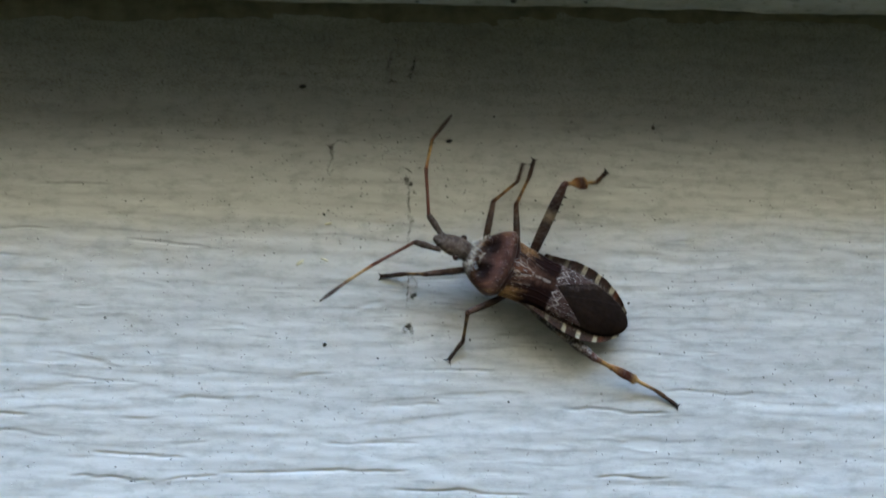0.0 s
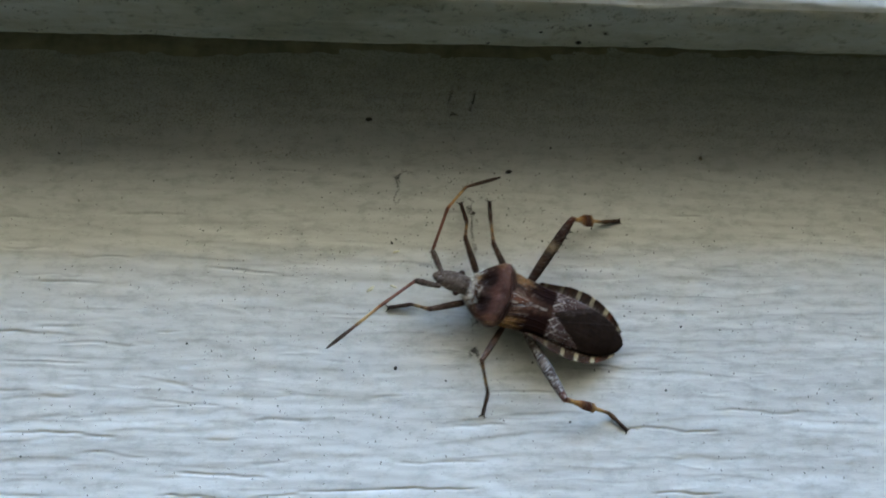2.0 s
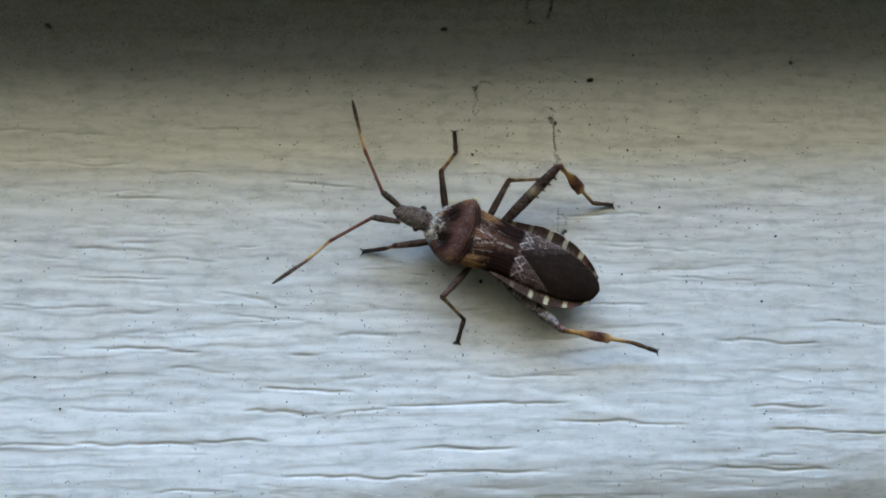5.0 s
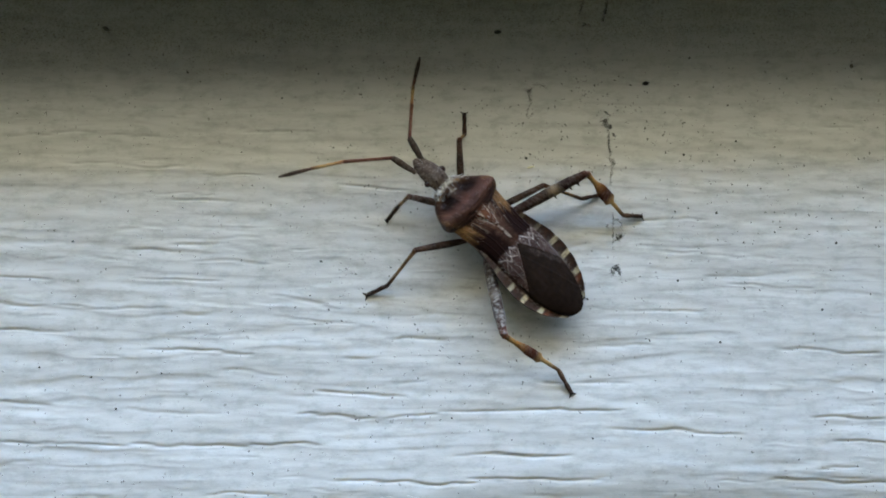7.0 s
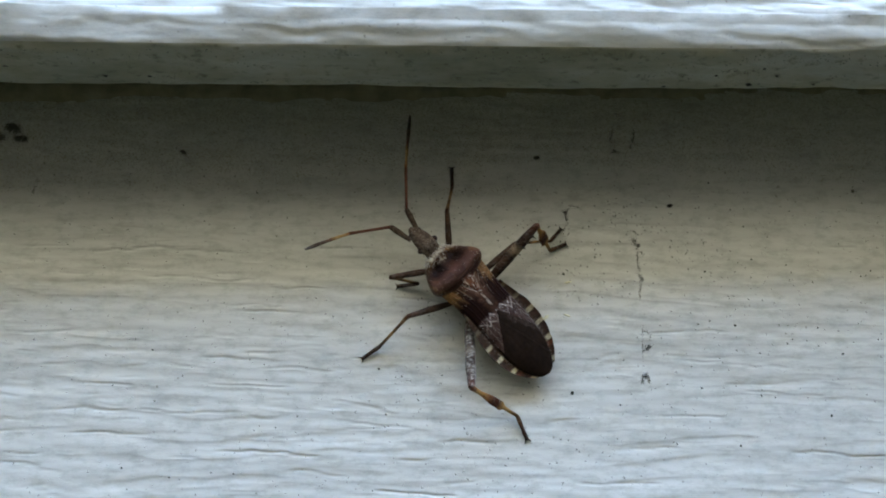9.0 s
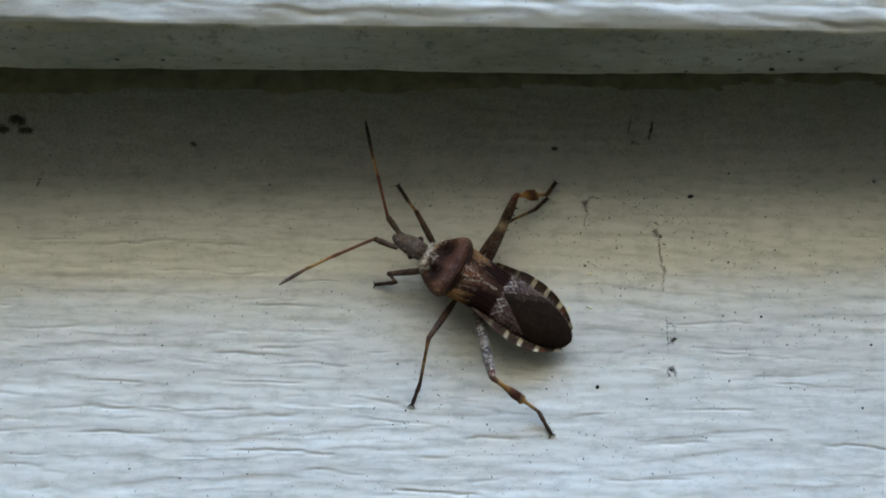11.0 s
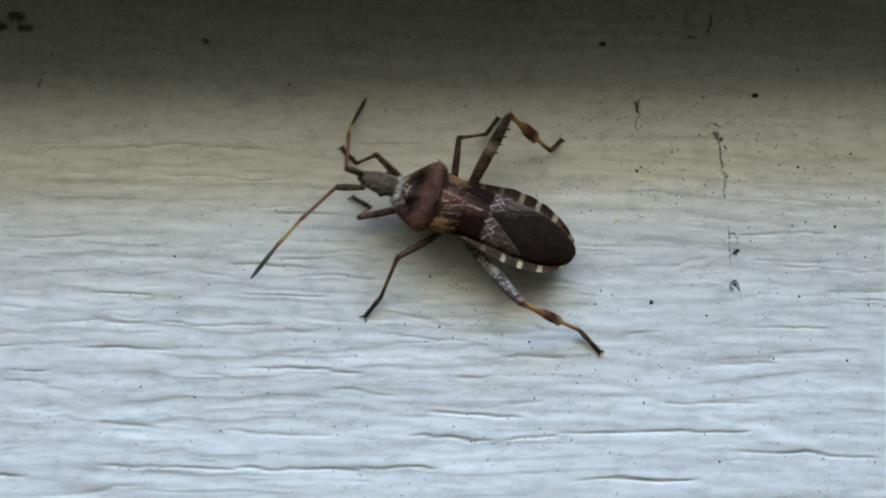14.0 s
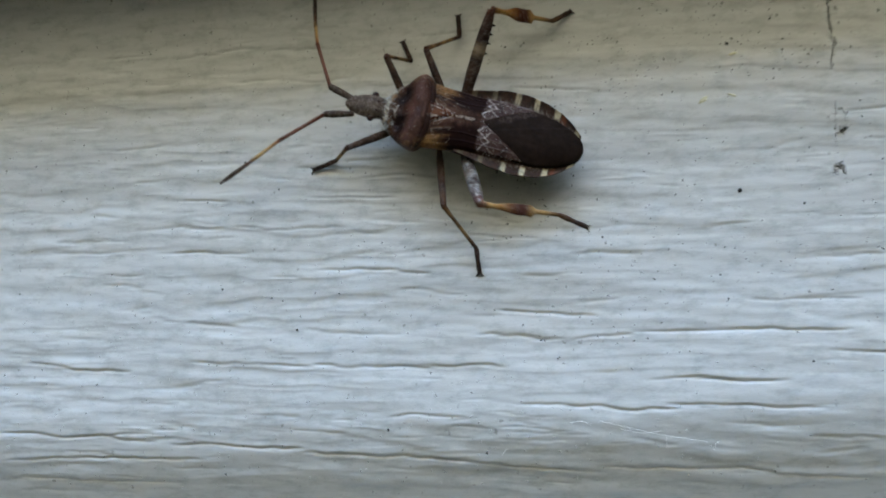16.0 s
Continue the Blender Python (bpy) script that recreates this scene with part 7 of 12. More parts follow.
        (12.75, pose(0.001829, -0.007154, 0.005687, 0.0, 58.8, -170.4)), (13, pose(0.001554, -0.007711, 0.005056, -0.0, 44.8, -176.8)), (13.25, pose(0.000546, -0.008004, 0.004974, 0.0, 42.1, -178.2)),
        (13.5, pose(-0.000308, -0.008136, 0.004873, 0.0, 40.2, -179.0)), (13.75, pose(-0.000578, -0.008149, 0.004850, 0.0, 40.3, 179.2)), (14, pose(-0.000858, -0.008161, 0.004806, 0.0, 40.4, 177.9)),
        (14.25, pose(0.000136, -0.008610, 0.003804, 0.0, 23.4, 154.5)), (14.5, pose(0.000247, -0.008955, 0.002490, 0.0, 13.1, 134.2)), (14.75, pose(0.001423, -0.007948, 0.004726, 0.0, 34.4, 162.2)),
        (15, pose(0.000924, -0.007188, 0.006003, 0.0, 56.6, -149.8)), (15.25, pose(0.000857, -0.007536, 0.005589, -0.0, 44.9, -148.6)), (15.5, pose(0.000268, -0.008185, 0.004718, 0.0, 35.9, -148.0)),
        (15.75, pose(-0.000112, -0.008286, 0.004581, -0.0, 33.1, -156.6)), (16, pose(-0.000629, -0.008449, 0.004250, 0.0, 36.2, -162.7)),
    ])
    walk(limbs["R3_tarsus"], [
        (0, pose(-0.002658, -0.011056, 0.000984, 0.0, 22.7, -113.5)), (0.25, pose(-0.002826, -0.009468, 0.001420, -0.0, 19.1, -117.9)), (0.5, pose(-0.003254, -0.007960, 0.001035, 0.0, 21.7, -124.7)),
        (0.75, pose(-0.003827, -0.006718, 0.001292, 0.0, 22.5, -135.7)), (1, pose(-0.004184, -0.005753, 0.000860, 0.0, 33.2, -152.2)), (1.25, pose(-0.003295, -0.007957, 0.001183, -0.0, 27.2, -123.2)),
        (1.5, pose(-0.002387, -0.010576, 0.000800, 0.0, 26.8, -101.1)), (1.75, pose(-0.003187, -0.010207, 0.001157, -0.0, 20.4, -127.8)), (2, pose(-0.004646, -0.010343, 0.000664, 0.0, 13.9, -153.9)),
        (2.25, pose(-0.005338, -0.009733, 0.001066, 0.0, 16.4, -149.7)), (2.5, pose(-0.006132, -0.009130, 0.000752, 0.0, 23.9, -145.6)), (2.75, pose(-0.006120, -0.007611, 0.001052, 0.0, 19.5, -150.8)),
        (3, pose(-0.006109, -0.006095, 0.000603, 0.0, 20.5, -156.3)), (3.25, pose(-0.005663, -0.005501, 0.001121, -0.0, 17.5, -158.0)), (3.5, pose(-0.005116, -0.004990, 0.000897, 0.0, 22.3, -164.1)),
        (3.75, pose(-0.005732, -0.005354, 0.000871, 0.0, 20.2, -164.6)), (4, pose(-0.005271, -0.005279, 0.001440, 0.0, 15.0, -162.7)), (4.25, pose(-0.005470, -0.005698, 0.000886, -0.0, 19.5, -165.4)),
        (4.5, pose(-0.005908, -0.006215, 0.000834, 0.0, 17.7, -163.8)), (4.75, pose(-0.006272, -0.006788, 0.000786, 0.0, 16.1, -161.9)), (5, pose(-0.006555, -0.007408, 0.000750, 0.0, 14.6, -159.7)),
        (5.25, pose(-0.005625, -0.007311, 0.001167, 0.0, 12.5, -159.7)), (5.5, pose(-0.005702, -0.007886, 0.000812, 0.0, 14.2, -157.5)), (5.75, pose(-0.005809, -0.008477, 0.000803, 0.0, 12.8, -155.1)),
        (6, pose(-0.005871, -0.009042, 0.000799, 0.0, 11.4, -152.9)), (6.25, pose(-0.006161, -0.009094, 0.000793, -0.0, 14.8, -145.8)), (6.5, pose(-0.006572, -0.009044, 0.000767, 0.0, 18.1, -139.8)),
        (6.75, pose(-0.006499, -0.008993, 0.000709, 0.0, 20.0, -136.2)), (7, pose(-0.006707, -0.008898, 0.000649, 0.0, 21.4, -134.4)), (7.25, pose(-0.007695, -0.008816, 0.000768, 0.0, 22.4, -140.6)),
        (7.5, pose(-0.008912, -0.008717, 0.000949, 0.0, 22.2, -149.5)), (7.75, pose(-0.009502, -0.008668, 0.000936, 0.0, 16.1, -157.3)), (8, pose(-0.009774, -0.008794, 0.000870, -0.0, 10.8, -162.4)),
        (8.25, pose(-0.006174, -0.008859, 0.001112, 0.0, 10.2, -142.6)), (8.5, pose(-0.002637, -0.009090, 0.000546, 0.0, 16.7, -122.7)), (8.75, pose(-0.002047, -0.008776, 0.000723, 0.0, 13.8, -115.9)),
        (9, pose(-0.001467, -0.008498, 0.000393, 0.0, 16.3, -110.0)), (9.25, pose(-0.001658, -0.008614, 0.000411, -0.0, 17.5, -110.7)), (9.5, pose(-0.000437, -0.009277, 0.000760, 0.0, 10.3, -96.5)),
        (9.75, pose(-0.000360, -0.009684, 0.000192, 0.0, 17.3, -95.4)), (10, pose(-0.000929, -0.009805, 0.000187, 0.0, 19.0, -98.8)), (10.25, pose(-0.001536, -0.009888, 0.000174, 0.0, 20.5, -102.8)),
        (10.5, pose(-0.002139, -0.009926, 0.000156, 0.0, 21.7, -106.8)), (10.75, pose(-0.000879, -0.011204, 0.000298, 0.0, 19.1, -93.9)), (11, pose(-0.001254, -0.011346, -0.000102, 0.0, 22.5, -95.4)),
        (11.25, pose(-0.001614, -0.011354, -0.000106, 0.0, 23.3, -96.7)), (11.5, pose(-0.001771, -0.011359, -0.000090, -0.0, 24.2, -96.4)), (11.75, pose(-0.000782, -0.011174, 0.000625, 0.0, 21.5, -88.0)),
        (12, pose(0.000223, -0.011078, 0.000670, 0.0, 23.2, -80.0)), (12.25, pose(0.000160, -0.009229, 0.001323, 0.0, 20.0, -91.6)), (12.5, pose(0.000058, -0.007532, 0.001093, 0.0, 24.4, -105.3)),
        (12.75, pose(-0.000880, -0.007611, 0.001155, 0.0, 23.9, -105.8)), (13, pose(-0.002203, -0.007921, 0.001322, 0.0, 25.1, -111.5)), (13.25, pose(-0.003385, -0.008127, 0.001422, 0.0, 22.0, -117.5)),
        (13.5, pose(-0.004353, -0.008207, 0.001449, 0.0, 18.7, -120.7)), (13.75, pose(-0.004623, -0.008095, 0.001424, 0.0, 20.7, -115.9)), (14, pose(-0.004893, -0.008016, 0.001373, 0.0, 22.6, -110.8)),
        (14.25, pose(-0.004253, -0.006512, 0.001701, 0.0, 24.6, -115.4)), (14.5, pose(-0.003354, -0.005256, 0.001286, -0.0, 34.2, -127.1)), (14.75, pose(-0.002739, -0.006611, 0.001730, 0.0, 32.6, -103.5)),
        (15, pose(-0.001596, -0.008654, 0.001577, 0.0, 45.3, -102.8)), (15.25, pose(-0.002350, -0.009491, 0.001850, -0.0, 31.9, -99.9)), (15.5, pose(-0.003371, -0.010458, 0.001607, 0.0, 21.4, -99.8)),
        (15.75, pose(-0.004187, -0.010049, 0.001688, 0.0, 20.8, -115.8)), (16, pose(-0.004713, -0.009719, 0.001120, 0.0, 23.6, -129.6)),
    ])
    walk(limbs["L1_femur"], [
        (0, pose(0.004419, 0.000636, 0.001771, -0.0, -17.7, 32.5)), (0.25, pose(0.004419, 0.000636, 0.001771, 0.0, -19.8, 33.7)), (0.5, pose(0.004419, 0.000636, 0.001771, 0.0, -24.6, 35.9)),
        (0.75, pose(0.004419, 0.000636, 0.001771, 0.0, -29.9, 39.1)), (1, pose(0.004419, 0.000636, 0.001771, 0.0, -20.2, 36.4)), (1.25, pose(0.004419, 0.000636, 0.001771, 0.0, -19.3, 36.4)),
        (1.5, pose(0.004419, 0.000636, 0.001771, -0.0, -17.6, 36.2)), (1.75, pose(0.004419, 0.000636, 0.001771, 0.0, -20.7, 34.1)), (2, pose(0.004419, 0.000636, 0.001771, 0.0, -22.0, 31.7)),
        (2.25, pose(0.004419, 0.000636, 0.001771, 0.0, -26.1, 33.0)), (2.5, pose(0.004419, 0.000636, 0.001771, 0.0, -28.8, 33.9)), (2.75, pose(0.004419, 0.000636, 0.001771, 0.0, -32.1, 39.8)),
        (3, pose(0.004419, 0.000636, 0.001771, 0.0, -10.2, 38.0)), (3.25, pose(0.004419, 0.000636, 0.001771, 0.0, -20.7, 37.5)), (3.5, pose(0.004419, 0.000636, 0.001771, 0.0, -26.3, 36.5)),
        (3.75, pose(0.004419, 0.000636, 0.001771, 0.0, -30.4, 38.2)), (4, pose(0.004419, 0.000636, 0.001771, 0.0, -34.1, 40.0)), (4.25, pose(0.004419, 0.000636, 0.001771, -0.0, -36.8, 41.8)),
        (4.5, pose(0.004419, 0.000636, 0.001771, 0.0, -37.0, 38.5)), (4.75, pose(0.004419, 0.000636, 0.001771, -0.0, -31.0, 35.1)), (5, pose(0.004419, 0.000636, 0.001771, 0.0, -34.4, 38.0)),
        (5.25, pose(0.004419, 0.000636, 0.001771, 0.0, -36.6, 40.3)), (5.5, pose(0.004419, 0.000636, 0.001771, 0.0, -37.6, 42.4)), (5.75, pose(0.004419, 0.000636, 0.001771, 0.0, -34.3, 37.7)),
        (6, pose(0.004419, 0.000636, 0.001771, -0.0, -31.2, 38.2)), (6.25, pose(0.004419, 0.000636, 0.001771, -0.0, -28.4, 42.4)), (6.5, pose(0.004419, 0.000636, 0.001771, 0.0, -24.3, 47.3)),
        (6.75, pose(0.004419, 0.000636, 0.001771, 0.0, -41.0, 47.1)), (7, pose(0.004419, 0.000636, 0.001771, 0.0, -47.1, 47.8)), (7.25, pose(0.004419, 0.000636, 0.001771, 0.0, -42.9, 45.5)),
        (7.5, pose(0.004419, 0.000636, 0.001771, 0.0, -25.2, 41.7)), (7.75, pose(0.004419, 0.000636, 0.001771, 0.0, -25.6, 49.9)), (8, pose(0.004419, 0.000636, 0.001771, -0.0, -24.2, 56.0)),
        (8.25, pose(0.004419, 0.000636, 0.001771, -0.0, -23.2, 57.1)), (8.5, pose(0.004419, 0.000636, 0.001771, 0.0, -21.6, 58.0)), (8.75, pose(0.004419, 0.000636, 0.001771, 0.0, -20.8, 58.4)),
        (9, pose(0.004419, 0.000636, 0.001771, 0.0, -19.9, 58.9)), (9.25, pose(0.004419, 0.000636, 0.001771, 0.0, -20.9, 58.2)), (9.5, pose(0.004419, 0.000636, 0.001771, 0.0, -22.1, 57.1)),
        (9.75, pose(0.004419, 0.000636, 0.001771, 0.0, -23.5, 55.8)), (10, pose(0.004419, 0.000636, 0.001771, 0.0, -30.8, 50.1)), (10.25, pose(0.004419, 0.000636, 0.001771, 0.0, -30.2, 49.3)),
        (10.5, pose(0.004419, 0.000636, 0.001771, 0.0, -31.6, 47.3)), (10.75, pose(0.004419, 0.000636, 0.001771, 0.0, -33.1, 45.0)), (11, pose(0.004419, 0.000636, 0.001771, 0.0, -34.6, 42.6)),
        (11.25, pose(0.004419, 0.000636, 0.001771, 0.0, -26.6, 40.4)), (11.5, pose(0.004419, 0.000636, 0.001771, 0.0, -20.9, 38.9)), (11.75, pose(0.004419, 0.000636, 0.001771, 0.0, -20.0, 39.5)),
        (12, pose(0.004419, 0.000636, 0.001771, 0.0, -19.0, 39.8)), (12.25, pose(0.004419, 0.000636, 0.001771, -0.0, -18.6, 38.4)), (12.5, pose(0.004419, 0.000636, 0.001771, -0.0, -18.2, 37.2)),
        (12.75, pose(0.004419, 0.000636, 0.001771, -0.0, -21.6, 37.3)), (13, pose(0.004419, 0.000636, 0.001771, -0.0, -23.6, 37.3)), (13.25, pose(0.004419, 0.000636, 0.001771, 0.0, -24.4, 37.4)),
        (13.5, pose(0.004419, 0.000636, 0.001771, 0.0, -22.8, 36.9)), (13.75, pose(0.004419, 0.000636, 0.001771, 0.0, -27.7, 41.0)), (14, pose(0.004419, 0.000636, 0.001771, 0.0, -30.7, 44.1)),
        (14.25, pose(0.004419, 0.000636, 0.001771, 0.0, -36.2, 48.2)), (14.5, pose(0.004419, 0.000636, 0.001771, 0.0, -18.0, 41.6)), (14.75, pose(0.004419, 0.000636, 0.001771, -0.0, -20.6, 40.2)),
        (15, pose(0.004419, 0.000636, 0.001771, -0.0, -22.8, 39.4)), (15.25, pose(0.004419, 0.000636, 0.001771, 0.0, -24.5, 39.5)), (15.5, pose(0.004419, 0.000636, 0.001771, 0.0, -26.4, 40.6)),
        (15.75, pose(0.004419, 0.000636, 0.001771, 0.0, -31.1, 43.0)), (16, pose(0.004419, 0.000636, 0.001771, -0.0, -23.9, 41.8)),
    ])
    walk(limbs["L1_tibia"], [
        (0, pose(0.008113, 0.002993, 0.003170, 0.0, 65.2, 2.0)), (0.25, pose(0.008020, 0.003034, 0.003332, 0.0, 65.2, -6.3)), (0.5, pose(0.007807, 0.003090, 0.003684, -0.0, 66.5, -17.5)),
        (0.75, pose(0.007511, 0.003152, 0.004065, -0.0, 50.3, 9.4)), (1, pose(0.007893, 0.003197, 0.003361, 0.0, 32.7, 24.4)), (1.25, pose(0.007912, 0.003214, 0.003292, 0.0, 30.2, 26.8)),
        (1.5, pose(0.007960, 0.003223, 0.003160, -0.0, 27.9, 28.8)), (1.75, pose(0.007980, 0.003049, 0.003400, 0.0, 46.3, 17.7)), (2, pose(0.008048, 0.002876, 0.003495, -0.0, 66.9, -11.8)),
        (2.25, pose(0.007885, 0.002882, 0.003796, 0.0, 74.8, -38.2)), (2.5, pose(0.007763, 0.002884, 0.003989, 0.0, 76.2, -86.3)), (2.75, pose(0.007414, 0.003130, 0.004215, 0.0, 59.8, 11.3)),
        (3, pose(0.007985, 0.003424, 0.002586, -0.0, 28.2, 28.2)), (3.25, pose(0.007833, 0.003253, 0.003400, 0.0, 46.3, 16.8)), (3.5, pose(0.007731, 0.003090, 0.003812, 0.0, 57.4, 6.8)),
        (3.75, pose(0.007538, 0.003087, 0.004100, -0.0, 66.8, -1.6)), (4, pose(0.007337, 0.003087, 0.004347, 0.0, 75.0, -13.9)), (4.25, pose(0.007163, 0.003093, 0.004526, -46.7, 81.9, -46.4)),
        (4.5, pose(0.007294, 0.002920, 0.004542, 0.0, 62.3, -12.4)), (4.75, pose(0.007645, 0.002906, 0.004138, 0.0, 67.0, -13.7)), (5, pose(0.007410, 0.002972, 0.004370, 0.0, 74.7, -22.9)),
        (5.25, pose(0.007233, 0.003026, 0.004514, 0.0, 81.3, -48.8)), (5.5, pose(0.007110, 0.003090, 0.004581, -108.7, 81.8, -108.9)), (5.75, pose(0.007428, 0.002959, 0.004361, 0.0, 62.3, 5.9)),
        (6, pose(0.007511, 0.003070, 0.004153, 0.0, 69.8, 7.7)), (6.25, pose(0.007407, 0.003361, 0.003962, -0.0, 79.2, 40.0)), (6.5, pose(0.007263, 0.003715, 0.003666, 0.0, 76.5, 113.8)),
        (6.75, pose(0.006782, 0.003177, 0.004791, 0.0, 78.9, 76.8)), (7, pose(0.006524, 0.002957, 0.005138, -0.0, 74.9, 32.3)), (7.25, pose(0.006780, 0.003040, 0.004902, 0.0, 76.6, -6.0)),
        (7.5, pose(0.007525, 0.003406, 0.003730, 0.0, 79.8, -29.2)), (7.75, pose(0.007090, 0.003810, 0.003759, 0.0, 79.7, -153.8)), (8, pose(0.006767, 0.004114, 0.003656, -0.0, 65.9, -164.5)),
        (8.25, pose(0.006712, 0.004186, 0.003586, -0.0, 56.7, -151.6)), (8.5, pose(0.006687, 0.004263, 0.003462, 0.0, 49.5, -144.1)), (8.75, pose(0.006671, 0.004300, 0.003403, -0.0, 46.7, -140.6)),
        (9, pose(0.006656, 0.004337, 0.003338, -0.0, 44.0, -137.5)), (9.25, pose(0.006685, 0.004286, 0.003415, -0.0, 42.1, -137.8)), (9.5, pose(0.006731, 0.004215, 0.003504, -0.0, 39.8, -137.3)),
        (9.75, pose(0.006790, 0.004124, 0.003608, 0.0, 37.7, -137.0)), (10, pose(0.006954, 0.003667, 0.004125, 0.0, 73.7, -173.1)), (10.25, pose(0.007009, 0.003651, 0.004086, 150.3, 83.7, 150.5)),
        (10.5, pose(0.007076, 0.003515, 0.004182, -174.7, 83.1, -174.7)), (10.75, pose(0.007143, 0.003363, 0.004281, 0.0, 81.0, -160.7)), (11, pose(0.007207, 0.003196, 0.004385, 0.0, 79.5, -160.1)),
        (11.25, pose(0.007549, 0.003302, 0.003833, 0.0, 52.8, 41.1)), (11.5, pose(0.007763, 0.003332, 0.003415, 0.0, 51.4, 43.4)), (11.75, pose(0.007756, 0.003383, 0.003345, -0.0, 50.6, 40.3)),
        (12, pose(0.007759, 0.003423, 0.003266, 0.0, 49.7, 36.7)), (12.25, pose(0.007834, 0.003344, 0.003241, 0.0, 49.8, 38.6)), (12.5, pose(0.007898, 0.003277, 0.003211, 0.0, 50.1, 41.1)),
        (12.75, pose(0.007823, 0.003225, 0.003465, 0.0, 64.7, 40.8)), (13, pose(0.007770, 0.003193, 0.003612, 50.2, 86.2, 50.2)), (13.25, pose(0.007748, 0.003181, 0.003668, 0.0, 76.6, -143.3)),
        (13.5, pose(0.007808, 0.003182, 0.003557, 0.0, 62.3, -137.8)), (13.75, pose(0.007495, 0.003307, 0.003907, 0.0, 61.6, -112.3)), (14, pose(0.007260, 0.003388, 0.004118, 0.0, 55.4, -89.3)),
        (14.25, pose(0.006892, 0.003402, 0.004490, 0.0, 67.9, -14.0)), (14.5, pose(0.007688, 0.003541, 0.003195, -0.0, 47.5, 33.3)), (14.75, pose(0.007707, 0.003417, 0.003387, 0.0, 49.4, 26.7)),
        (15, pose(0.007695, 0.003329, 0.003552, 0.0, 50.9, 22.0)), (15.25, pose(0.007648, 0.003300, 0.003678, 0.0, 59.8, 15.8)), (15.5, pose(0.007549, 0.003315, 0.003818, 0.0, 72.1, 4.7)),
        (15.75, pose(0.007301, 0.003321, 0.004146, 0.0, 65.7, 11.4)), (16, pose(0.007554, 0.003440, 0.003633, 0.0, 59.2, 15.4)),
    ])
